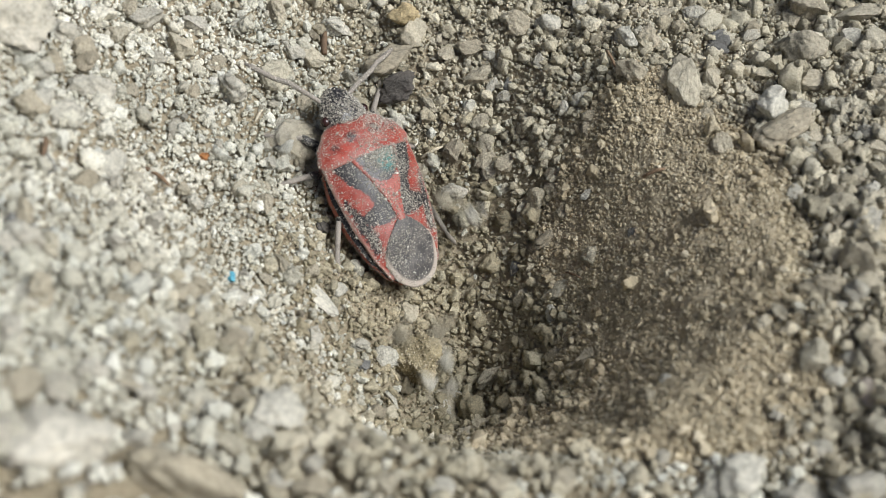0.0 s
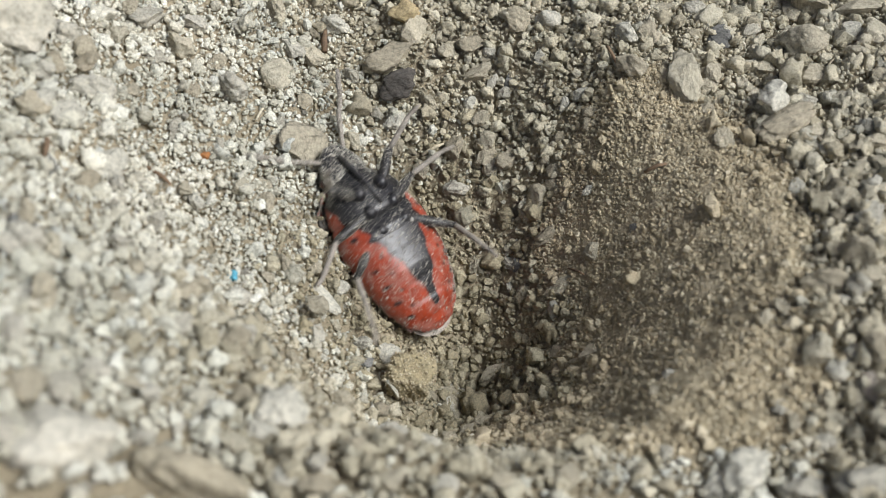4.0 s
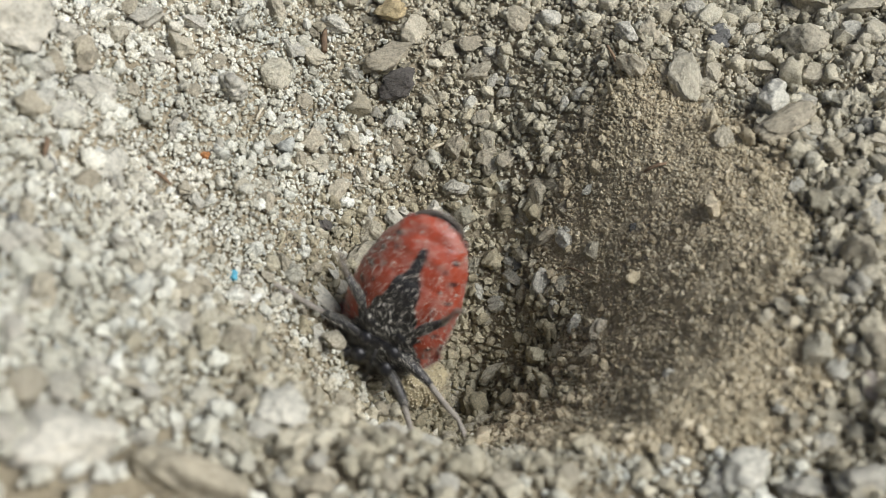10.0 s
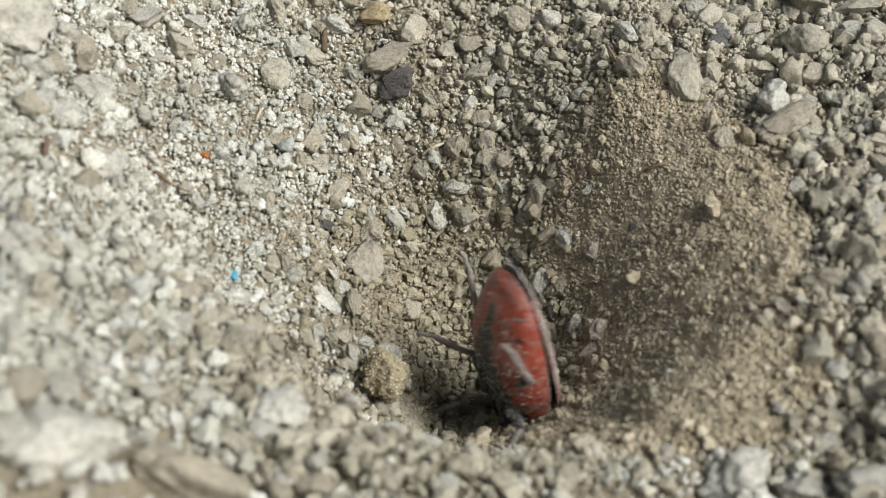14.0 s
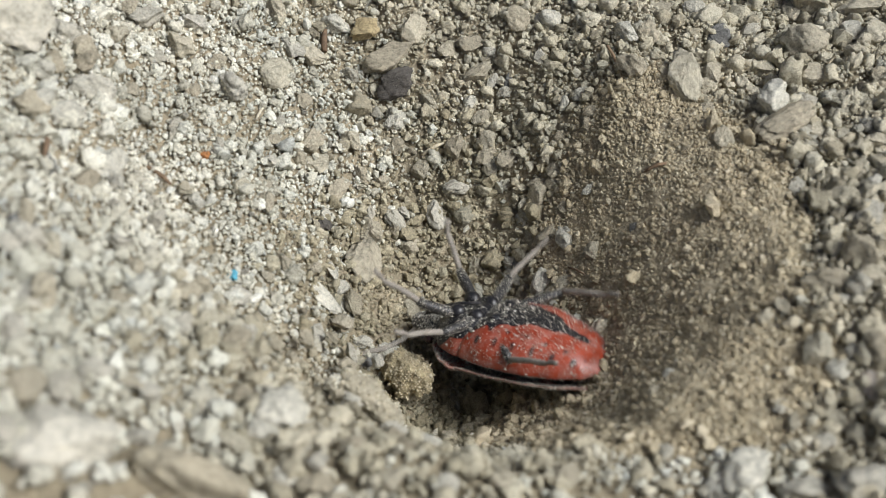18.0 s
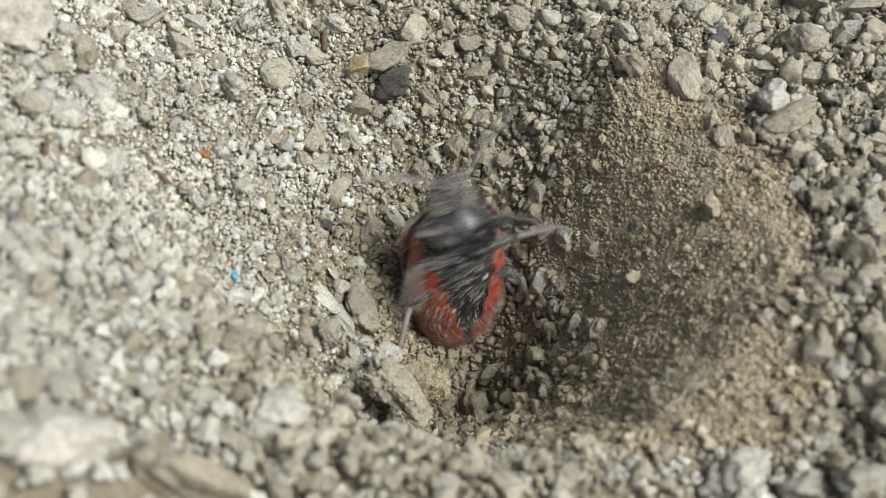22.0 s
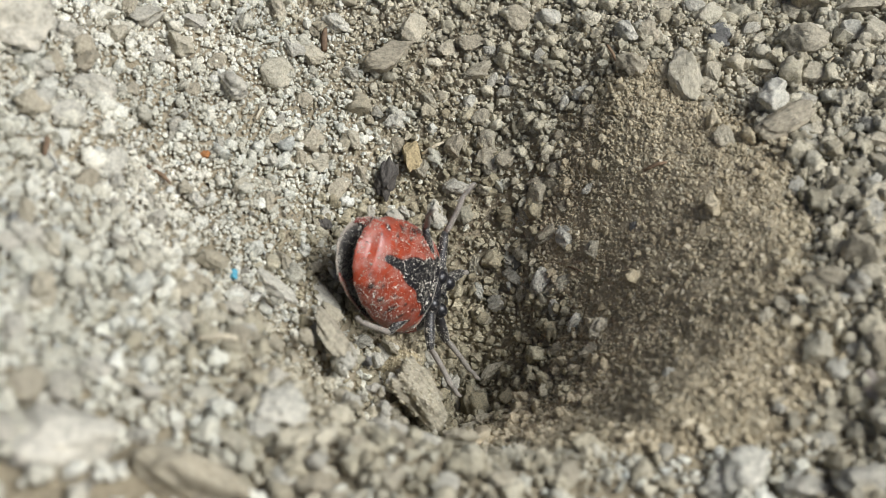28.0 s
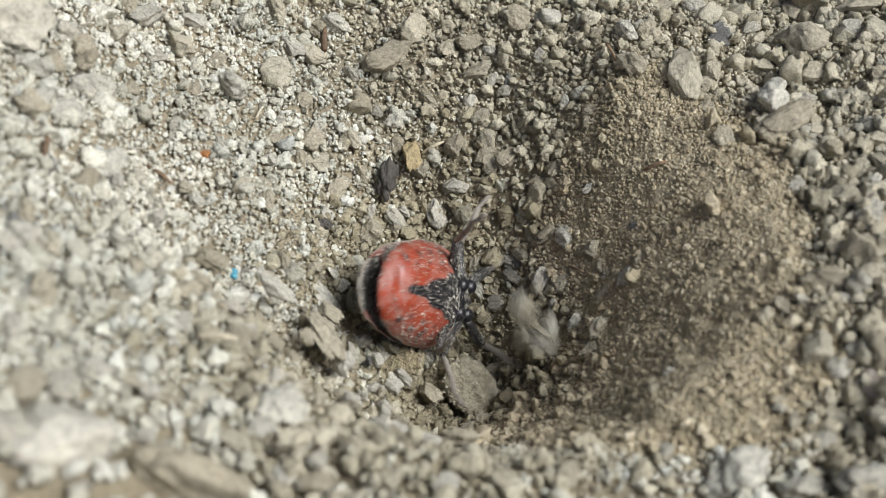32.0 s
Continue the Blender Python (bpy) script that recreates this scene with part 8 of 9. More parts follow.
    walk(thrown_el, [
        (0, spot_at(-0.70, -0.09, -12.09, 24.6, -37.5, 140.8)),
        (6.0, spot_at(-0.70, -0.09, -12.09, 24.6, -37.5, 140.8)),
        (6.1, spot_at(0.10, 1.99, -9.65, -3.5, 9.1, 171.9)),
        (6.2, spot_at(1.11, 1.70, -8.25, 62.7, 50.0, -172.4)),
        (6.3, spot_at(2.11, 1.79, -7.30, 134.9, 55.0, -138.9)),
        (6.45, spot_at(2.75, 2.33, -7.25, 151.5, 50.4, -127.7)),
        (32, spot_at(2.75, 2.33, -7.25, 151.5, 50.4, -127.7)),
    ])
    walk(thrown_em, [
        (0, spot_at(-1.39, -0.43, -11.50, 35.2, 33.0, 45.7)),
        (6.0, spot_at(-1.39, -0.43, -11.50, 35.2, 33.0, 45.7)),
        (6.1, spot_at(-2.01, 1.33, -8.83, 82.1, -15.3, 89.1)),
        (6.2, spot_at(-0.55, 2.10, -7.92, 85.0, -42.3, 91.1)),
        (6.3, spot_at(0.91, 3.00, -7.15, 79.2, -25.2, 107.0)),
        (6.45, spot_at(1.84, 4.14, -7.29, 83.9, -9.0, 111.3)),
        (32, spot_at(1.84, 4.14, -7.29, 83.9, -9.0, 111.3)),
    ])
    walk(thrown_en, [
        (0, spot_at(-1.22, -0.80, -11.74, 40.4, -24.6, 115.8)),
        (6.0, spot_at(-1.22, -0.80, -11.74, 40.4, -24.6, 115.8)),
        (6.1, spot_at(-0.75, -0.40, -10.13, 71.0, -32.0, 128.1)),
        (6.2, spot_at(-0.16, 0.35, -9.24, 56.5, -13.7, 132.2)),
        (6.3, spot_at(0.45, 1.39, -8.69, 74.7, 1.7, 134.2)),
        (6.45, spot_at(0.86, 2.83, -9.23, 94.4, 19.1, 153.2)),
        (32, spot_at(0.86, 2.83, -9.23, 94.4, 19.1, 153.2)),
    ])
    walk(thrown_fa, [
        (0, spot_at(-0.38, 0.41, -12.43, -9.3, -17.3, 162.6)),
        (12.8, spot_at(-0.38, 0.41, -12.43, -9.3, -17.3, 162.6)),
        (12.9, spot_at(1.70, -1.14, -9.25, 69.9, 42.7, -147.0)),
        (13.0, spot_at(-1.33, -0.56, -9.09, 36.4, 21.0, -75.8)),
        (13.1, spot_at(-4.18, -2.64, -5.80, 82.3, 33.6, -43.0)),
        (13.25, spot_at(-5.81, -2.95, -4.97, 113.5, 48.3, -35.2)),
        (32, spot_at(-5.81, -2.95, -4.97, 113.5, 48.3, -35.2)),
    ])
    walk(thrown_fb, [
        (0, spot_at(-0.53, -0.09, -12.22, 32.8, 16.3, 63.2)),
        (12.8, spot_at(-0.53, -0.09, -12.22, 32.8, 16.3, 63.2)),
        (12.9, spot_at(0.44, -5.75, -5.58, -5.1, -1.4, 8.8)),
        (13.0, spot_at(-1.63, -6.48, -3.69, 126.3, -3.4, 177.8)),
        (13.1, spot_at(-3.73, -4.50, -4.76, 153.4, -38.3, 162.6)),
        (13.25, spot_at(-5.13, -2.77, -5.99, 96.8, 11.7, -73.2)),
        (32, spot_at(-5.13, -2.77, -5.99, 96.8, 11.7, -73.2)),
    ])
    walk(thrown_fc, [
        (0, spot_at(-1.07, -0.09, -11.73, 31.7, -30.5, 126.7)),
        (12.8, spot_at(-1.07, -0.09, -11.73, 31.7, -30.5, 126.7)),
        (12.9, spot_at(-0.17, 0.60, -10.97, 18.1, -5.1, 140.9)),
        (13.0, spot_at(-2.89, -1.72, -7.42, 68.1, -50.5, -161.7)),
        (13.1, spot_at(-5.25, -3.70, -4.38, 68.2, 8.7, -62.3)),
        (13.25, spot_at(-6.62, -4.10, -3.50, 102.4, 30.0, -51.7)),
        (32, spot_at(-6.62, -4.10, -3.50, 102.4, 30.0, -51.7)),
    ])
    walk(thrown_fd, [
        (0, spot_at(-1.12, -0.78, -11.85, 2.3, -44.8, 176.3)),
        (12.8, spot_at(-1.12, -0.78, -11.85, 2.3, -44.8, 176.3)),
        (12.9, spot_at(-1.47, -2.92, -9.19, 73.3, -24.9, -178.6)),
        (13.0, spot_at(-2.68, -10.48, -0.55, 48.5, -8.4, -38.6)),
        (13.1, spot_at(-3.90, -9.90, -0.54, 90.8, 9.4, -29.5)),
        (13.25, spot_at(-4.91, -7.31, -3.39, 100.7, 19.4, -21.0)),
        (32, spot_at(-4.91, -7.31, -3.39, 100.7, 19.4, -21.0)),
    ])
    walk(thrown_fe, [
        (0, spot_at(-0.72, -0.48, -12.19, 40.7, -6.6, 94.1)),
        (12.8, spot_at(-0.72, -0.48, -12.19, 40.7, -6.6, 94.1)),
        (12.9, spot_at(-0.10, -3.11, -8.95, 80.9, 16.3, 179.0)),
        (13.0, spot_at(-1.96, -10.55, -0.27, 114.4, -5.9, 172.3)),
        (13.1, spot_at(-3.54, -10.12, -0.33, 136.4, -25.7, -171.9)),
        (13.25, spot_at(-4.74, -7.73, -3.10, 100.8, 20.2, -23.4)),
        (32, spot_at(-4.74, -7.73, -3.10, 100.8, 20.2, -23.4)),
    ])
    walk(thrown_ff, [
        (0, spot_at(-0.25, -0.07, -12.42, 3.5, -9.1, 142.5)),
        (12.8, spot_at(-0.25, -0.07, -12.42, 3.5, -9.1, 142.5)),
        (12.9, spot_at(0.18, -6.27, -4.90, 83.9, 0.8, -179.2)),
        (13.0, spot_at(-1.13, -10.59, 0.82, 103.1, -24.8, -163.5)),
        (13.1, spot_at(-2.29, -6.16, -3.94, 76.2, 6.3, -14.4)),
        (13.25, spot_at(-3.21, -2.12, -8.39, 121.8, 44.4, -34.4)),
        (32, spot_at(-3.21, -2.12, -8.39, 121.8, 44.4, -34.4)),
    ])
    walk(thrown_fg, [
        (0, spot_at(-0.62, -0.09, -12.16, 22.5, 39.0, 31.6)),
        (12.8, spot_at(-0.62, -0.09, -12.16, 22.5, 39.0, 31.6)),
        (12.9, spot_at(0.39, -2.88, -8.87, -4.8, -9.5, 12.7)),
        (13.0, spot_at(-1.85, -3.28, -7.43, 124.0, -13.4, 161.5)),
        (13.1, spot_at(-3.92, -4.56, -4.96, 159.2, -32.9, 152.9)),
        (13.25, spot_at(-5.25, -3.72, -5.46, 164.4, -49.9, 178.2)),
        (32, spot_at(-5.25, -3.72, -5.46, 164.4, -49.9, 178.2)),
    ])
    walk(thrown_fh, [
        (0, spot_at(-0.78, -0.24, -12.02, 40.4, -23.0, 112.0)),
        (12.8, spot_at(-0.78, -0.24, -12.02, 40.4, -23.0, 112.0)),
        (12.9, spot_at(-0.97, -2.61, -9.58, 77.9, -5.6, 166.9)),
        (13.0, spot_at(-2.22, -3.08, -7.93, 118.9, -24.5, 161.4)),
        (13.1, spot_at(-3.42, -3.06, -6.85, 95.7, -50.5, -129.7)),
        (13.25, spot_at(-4.19, -2.25, -7.18, 88.6, 6.0, -76.6)),
        (32, spot_at(-4.19, -2.25, -7.18, 88.6, 6.0, -76.6)),
    ])
    walk(thrown_fi, [
        (0, spot_at(-1.42, -0.57, -11.50, 16.2, -45.6, 151.7)),
        (12.8, spot_at(-1.42, -0.57, -11.50, 16.2, -45.6, 151.7)),
        (12.9, spot_at(-0.81, -5.65, -5.70, 84.7, -3.1, 177.2)),
        (13.0, spot_at(-3.29, -8.61, -0.66, 87.5, 51.6, 75.4)),
        (13.1, spot_at(-5.55, -9.00, 1.07, 82.8, 18.6, -30.5)),
        (13.25, spot_at(-7.41, -6.28, -1.37, 104.9, 32.4, -29.7)),
        (32, spot_at(-7.41, -6.28, -1.37, 104.9, 32.4, -29.7)),
    ])
    walk(thrown_ga, [
        (0, spot_at(-0.67, -0.32, -12.17, 37.8, 19.8, 65.0)),
        (22.6, spot_at(-0.67, -0.32, -12.17, 37.8, 19.8, 65.0)),
        (22.7, spot_at(0.24, -5.68, -5.66, -4.5, 3.0, 7.0)),
        (22.8, spot_at(-3.14, -9.76, 0.38, 122.1, -15.5, 161.1)),
        (22.9, spot_at(-6.20, -9.61, 1.24, 110.7, -15.2, -173.3)),
        (23.05, spot_at(-8.39, -7.97, -0.10, 137.9, -15.8, -129.8)),
        (32, spot_at(-8.39, -7.97, -0.10, 137.9, -15.8, -129.8)),
    ])
    walk(thrown_gb, [
        (0, spot_at(-0.67, -0.36, -12.22, 31.9, -27.9, 125.2)),
        (22.6, spot_at(-0.67, -0.36, -12.22, 31.9, -27.9, 125.2)),
        (22.7, spot_at(-0.51, -3.14, -8.91, 82.2, 4.1, -178.1)),
        (22.8, spot_at(-3.22, -8.92, -1.04, 130.9, -11.3, 163.0)),
        (22.9, spot_at(-5.57, -9.74, 0.54, 94.8, 2.8, -101.1)),
        (23.05, spot_at(-7.23, -8.62, -0.53, 131.9, 5.7, -70.8)),
        (32, spot_at(-7.23, -8.62, -0.53, 131.9, 5.7, -70.8)),
    ])
    walk(thrown_gc, [
        (0, spot_at(-0.37, 0.30, -12.48, -15.2, -12.2, 177.0)),
        (22.6, spot_at(-0.37, 0.30, -12.48, -15.2, -12.2, 177.0)),
        (22.7, spot_at(1.21, -0.76, -9.43, 70.6, 41.3, -138.4)),
        (22.8, spot_at(-2.87, -2.89, -6.11, 33.3, 25.7, -50.3)),
        (22.9, spot_at(-6.05, -7.09, -0.49, 66.0, 28.2, -32.5)),
        (23.05, spot_at(-8.07, -6.88, -0.35, 124.0, 26.7, -12.4)),
        (32, spot_at(-8.07, -6.88, -0.35, 124.0, 26.7, -12.4)),
    ])
    walk(thrown_gd, [
        (0, spot_at(-0.64, -0.18, -12.17, 43.2, -4.2, 93.2)),
        (22.6, spot_at(-0.64, -0.18, -12.17, 43.2, -4.2, 93.2)),
        (22.7, spot_at(0.37, -2.78, -8.97, 78.8, 25.4, 174.0)),
        (22.8, spot_at(-3.36, -4.96, -4.86, 122.6, -23.7, 156.6)),
        (22.9, spot_at(-6.22, -8.57, 0.72, 143.0, -30.1, -177.6)),
        (23.05, spot_at(-8.33, -7.18, -0.22, 134.5, -5.3, -87.0)),
        (32, spot_at(-8.33, -7.18, -0.22, 134.5, -5.3, -87.0)),
    ])
    walk(thrown_ge, [
        (0, spot_at(-0.12, 0.44, -12.54, -27.2, -17.6, 126.3)),
        (22.6, spot_at(-0.12, 0.44, -12.54, -27.2, -17.6, 126.3)),
        (22.7, spot_at(0.16, 0.00, -10.51, 24.1, 16.9, 154.5)),
        (22.8, spot_at(-2.38, -0.99, -7.82, 39.4, -35.3, -121.1)),
        (22.9, spot_at(-4.68, -1.99, -5.28, 72.2, 21.0, -62.9)),
        (23.05, spot_at(-6.07, -1.71, -4.79, 88.2, 31.3, -52.2)),
        (32, spot_at(-6.07, -1.71, -4.79, 88.2, 31.3, -52.2)),
    ])
    walk(thrown_gf, [
        (0, spot_at(-0.59, 0.41, -12.29, 20.5, 27.9, 23.2)),
        (22.6, spot_at(-0.59, 0.41, -12.29, 20.5, 27.9, 23.2)),
        (22.7, spot_at(0.92, 0.34, -9.53, 14.4, -42.6, 57.3)),
        (22.8, spot_at(-3.38, -1.92, -5.85, 119.7, -34.9, 128.1)),
        (22.9, spot_at(-6.77, -5.69, -0.64, 161.1, -38.4, 146.9)),
        (23.05, spot_at(-8.88, -5.65, -0.17, 160.6, -39.2, -169.5)),
        (32, spot_at(-8.88, -5.65, -0.17, 160.6, -39.2, -169.5)),
    ])
    walk(thrown_ha, [
        (0, spot_at(-0.82, -0.23, -12.01, 41.2, -21.1, 109.3)),
        (22.65, spot_at(-0.82, -0.23, -12.01, 41.2, -21.1, 109.3)),
        (22.75, spot_at(-6.19, -7.60, -1.00, 96.6, -28.2, 148.5)),
        (22.85, spot_at(-8.08, -9.68, 1.10, 76.1, -11.3, -178.5)),
        (22.95, spot_at(-10.03, -10.62, 1.85, 98.0, -14.7, -118.2)),
        (23.1, spot_at(-11.42, -10.48, 1.43, 124.7, 7.3, -74.6)),
        (32, spot_at(-11.42, -10.48, 1.43, 124.7, 7.3, -74.6)),
    ])
    walk(thrown_hb, [
        (0, spot_at(-0.97, -0.17, -11.88, 17.3, -39.9, 150.3)),
        (22.65, spot_at(-0.97, -0.17, -11.88, 17.3, -39.9, 150.3)),
        (22.75, spot_at(-6.61, -8.35, 0.80, 57.1, -26.4, -178.4)),
        (22.85, spot_at(-8.16, -10.16, 2.39, 68.7, -16.8, -123.0)),
        (22.95, spot_at(-9.83, -10.88, 2.73, 97.8, 2.2, -81.7)),
        (23.1, spot_at(-11.33, -9.90, 1.23, 121.0, 7.9, -43.0)),
        (32, spot_at(-11.33, -9.90, 1.23, 121.0, 7.9, -43.0)),
    ])
    walk(thrown_hc, [
        (0, spot_at(-0.36, -0.00, -12.28, 11.9, 7.1, 33.1)),
        (22.65, spot_at(-0.36, -0.00, -12.28, 11.9, 7.1, 33.1)),
        (22.75, spot_at(-5.51, -5.00, -3.77, 89.4, -22.8, 135.4)),
        (22.85, spot_at(-7.33, -9.41, 0.87, 74.8, -1.0, 141.8)),
        (22.95, spot_at(-9.52, -10.26, 1.29, 134.7, -24.7, 168.1)),
        (23.1, spot_at(-10.91, -10.43, 1.12, 128.2, -32.7, -167.7)),
        (32, spot_at(-10.91, -10.43, 1.12, 128.2, -32.7, -167.7)),
    ])
    walk(thrown_hd, [
        (0, spot_at(-0.50, -0.40, -12.39, 27.2, -18.0, 125.3)),
        (22.65, spot_at(-0.50, -0.40, -12.39, 27.2, -18.0, 125.3)),
        (22.75, spot_at(-4.87, -10.04, 0.02, 51.9, -11.8, 161.1)),
        (22.85, spot_at(-7.11, -12.33, 2.41, 79.2, -0.2, -163.8)),
        (22.95, spot_at(-9.48, -12.96, 2.70, 89.4, -3.1, -81.6)),
        (23.1, spot_at(-11.43, -11.95, 1.02, 124.0, 22.7, -40.3)),
        (32, spot_at(-11.43, -11.95, 1.02, 124.0, 22.7, -40.3)),
    ])
    walk(thrown_ia, [
        (0, spot_at(0.00, 0.56, -12.42, -36.9, 10.3, 158.8)),
        (24.8, spot_at(0.00, 0.56, -12.42, -36.9, 10.3, 158.8)),
        (24.9, spot_at(-0.36, 5.01, -6.42, -2.8, 31.0, -154.8)),
        (25.0, spot_at(-1.01, 2.27, -7.74, 64.9, 39.6, -89.4)),
        (25.1, spot_at(-1.64, -0.68, -8.65, 93.4, 42.9, -39.9)),
        (25.25, spot_at(-2.01, -1.83, -9.87, 120.8, 42.4, -21.6)),
        (32, spot_at(-2.01, -1.83, -9.87, 120.8, 42.4, -21.6)),
    ])
    walk(thrown_ib, [
        (0, spot_at(-0.42, -0.07, -12.27, 23.1, 7.0, 67.2)),
        (24.8, spot_at(-0.42, -0.07, -12.27, 23.1, 7.0, 67.2)),
        (24.9, spot_at(-0.58, 3.56, -8.29, 32.1, -41.6, 111.8)),
        (25.0, spot_at(-2.01, 0.25, -8.42, 103.8, -43.1, 148.6)),
        (25.1, spot_at(-3.19, -5.43, -5.26, 160.8, -23.6, 165.0)),
        (25.25, spot_at(-3.65, -9.73, -1.71, 112.9, -18.9, -62.3)),
        (32, spot_at(-3.65, -9.73, -1.71, 112.9, -18.9, -62.3)),
    ])
    walk(thrown_ic, [
        (0, spot_at(-0.25, 0.24, -12.53, -11.8, -14.8, 127.1)),
        (24.8, spot_at(-0.25, 0.24, -12.53, -11.8, -14.8, 127.1)),
        (24.9, spot_at(-0.49, 3.51, -7.63, -1.1, -8.4, 178.0)),
        (25.0, spot_at(-1.61, -0.05, -7.52, 34.1, -11.3, -102.1)),
        (25.1, spot_at(-2.53, -6.10, -3.95, 75.9, 5.9, -18.4)),
        (25.25, spot_at(-3.13, -6.37, -5.71, 106.2, 14.6, -16.5)),
        (32, spot_at(-3.13, -6.37, -5.71, 106.2, 14.6, -16.5)),
    ])
    walk(thrown_id, [
        (0, spot_at(-1.00, -0.21, -11.85, 16.1, 41.2, 19.4)),
        (24.8, spot_at(-1.00, -0.21, -11.85, 16.1, 41.2, 19.4)),
        (24.9, spot_at(-2.78, 2.62, -7.18, 85.2, -19.4, 76.5)),
        (25.0, spot_at(-3.27, -1.48, -5.41, 119.8, -33.9, 126.3)),
        (25.1, spot_at(-3.72, -4.70, -4.25, 160.5, -30.3, 152.0)),
        (25.25, spot_at(-4.15, -4.23, -6.39, 172.6, -45.1, 178.8)),
        (32, spot_at(-4.15, -4.23, -6.39, 172.6, -45.1, 178.8)),
    ])
    walk(thrown_ie, [
        (0, spot_at(-2.05, -1.06, -10.72, 47.8, -22.5, 112.3)),
        (24.8, spot_at(-2.05, -1.06, -10.72, 47.8, -22.5, 112.3)),
        (24.9, spot_at(-4.68, 3.13, -5.96, 58.1, -37.8, 135.5)),
        (25.0, spot_at(-5.52, -2.56, -3.88, 96.1, -52.9, 165.3)),
        (25.1, spot_at(-5.85, -9.38, 0.48, 101.1, -11.7, -127.2)),
        (25.25, spot_at(-6.48, -10.04, -0.75, 134.9, 10.4, -89.4)),
        (32, spot_at(-6.48, -10.04, -0.75, 134.9, 10.4, -89.4)),
    ])
    walk(thrown_if, [
        (0, spot_at(-0.10, 0.30, -12.61, -27.9, -4.4, 141.2)),
        (24.8, spot_at(-0.10, 0.30, -12.61, -27.9, -4.4, 141.2)),
        (24.9, spot_at(0.32, 2.82, -8.32, 1.1, 20.8, -178.8)),
        (25.0, spot_at(-1.25, 0.73, -8.36, 36.9, 9.3, -89.5)),
        (25.1, spot_at(-2.70, -2.36, -7.07, 81.1, 32.6, -51.4)),
        (25.25, spot_at(-3.57, -2.98, -7.69, 93.9, 34.5, -40.5)),
        (32, spot_at(-3.57, -2.98, -7.69, 93.9, 34.5, -40.5)),
    ])
    walk(thrown_ig, [
        (0, spot_at(-0.78, -0.37, -12.08, 37.0, 26.4, 56.0)),
        (24.8, spot_at(-0.78, -0.37, -12.08, 37.0, 26.4, 56.0)),
        (24.9, spot_at(-2.01, 1.25, -8.62, 79.0, -23.9, 102.5)),
        (25.0, spot_at(-2.76, -2.51, -6.09, 115.9, -36.9, 137.0)),
        (25.1, spot_at(-3.40, -5.91, -3.69, 161.8, -21.8, 161.8)),
        (25.25, spot_at(-3.98, -4.56, -6.37, 105.5, -24.6, -83.6)),
        (32, spot_at(-3.98, -4.56, -6.37, 105.5, -24.6, -83.6)),
    ])
    walk(thrown_ih, [
        (0, spot_at(-1.04, -0.17, -11.81, 35.1, -27.2, 119.2)),
        (24.8, spot_at(-1.04, -0.17, -11.81, 35.1, -27.2, 119.2)),
        (24.9, spot_at(-1.97, 3.07, -8.00, 13.0, -36.5, 163.9)),
        (25.0, spot_at(-3.40, -0.18, -6.44, 49.3, -45.2, -139.3)),
        (25.1, spot_at(-4.68, -2.98, -5.15, 71.3, 12.7, -64.7)),
        (25.25, spot_at(-5.46, -3.95, -5.12, 87.4, 23.0, -49.0)),
        (32, spot_at(-5.46, -3.95, -5.12, 87.4, 23.0, -49.0)),
    ])
    walk(thrown_ii, [
        (0, spot_at(-0.48, 0.39, -12.38, -6.9, -26.8, 171.2)),
        (24.8, spot_at(-0.48, 0.39, -12.38, -6.9, -26.8, 171.2)),
        (24.9, spot_at(-1.15, 3.32, -7.89, -3.3, 13.7, -142.8)),
        (25.0, spot_at(-2.17, 1.31, -7.50, 40.3, 23.9, -76.9)),
        (25.1, spot_at(-3.11, -0.92, -6.76, 82.4, 39.9, -45.9)),
        (25.25, spot_at(-3.73, -0.91, -7.81, 119.5, 44.9, -28.1)),
        (32, spot_at(-3.73, -0.91, -7.81, 119.5, 44.9, -28.1)),
    ])
    walk(thrown_ij, [
        (0, spot_at(-0.70, -0.43, -12.21, 41.0, 4.9, 81.8)),
        (24.8, spot_at(-0.70, -0.43, -12.21, 41.0, 4.9, 81.8)),
        (24.9, spot_at(-1.75, 0.87, -9.07, 76.4, -30.8, 120.6)),
        (25.0, spot_at(-2.58, -2.82, -6.54, 115.2, -34.2, 148.7)),
        (25.1, spot_at(-3.22, -7.09, -2.96, 167.9, -18.1, 161.2)),
        (25.25, spot_at(-3.82, -5.59, -5.85, 101.4, 10.1, -41.5)),
        (32, spot_at(-3.82, -5.59, -5.85, 101.4, 10.1, -41.5)),
    ])
    walk(thrown_ik, [
        (0, spot_at(0.42, -0.15, -12.21, -41.2, -10.4, 95.0)),
        (24.8, spot_at(0.42, -0.15, -12.21, -41.2, -10.4, 95.0)),
        (24.9, spot_at(1.43, 2.18, -8.47, -9.3, 24.1, 139.3)),
        (25.0, spot_at(0.06, 1.27, -9.73, 42.6, 23.8, -174.9)),
        (25.1, spot_at(-1.32, -0.64, -9.80, 72.5, 2.4, -93.1)),
        (25.25, spot_at(-2.12, -1.83, -9.72, 89.8, 15.7, -65.8)),
        (32, spot_at(-2.12, -1.83, -9.72, 89.8, 15.7, -65.8)),
    ])
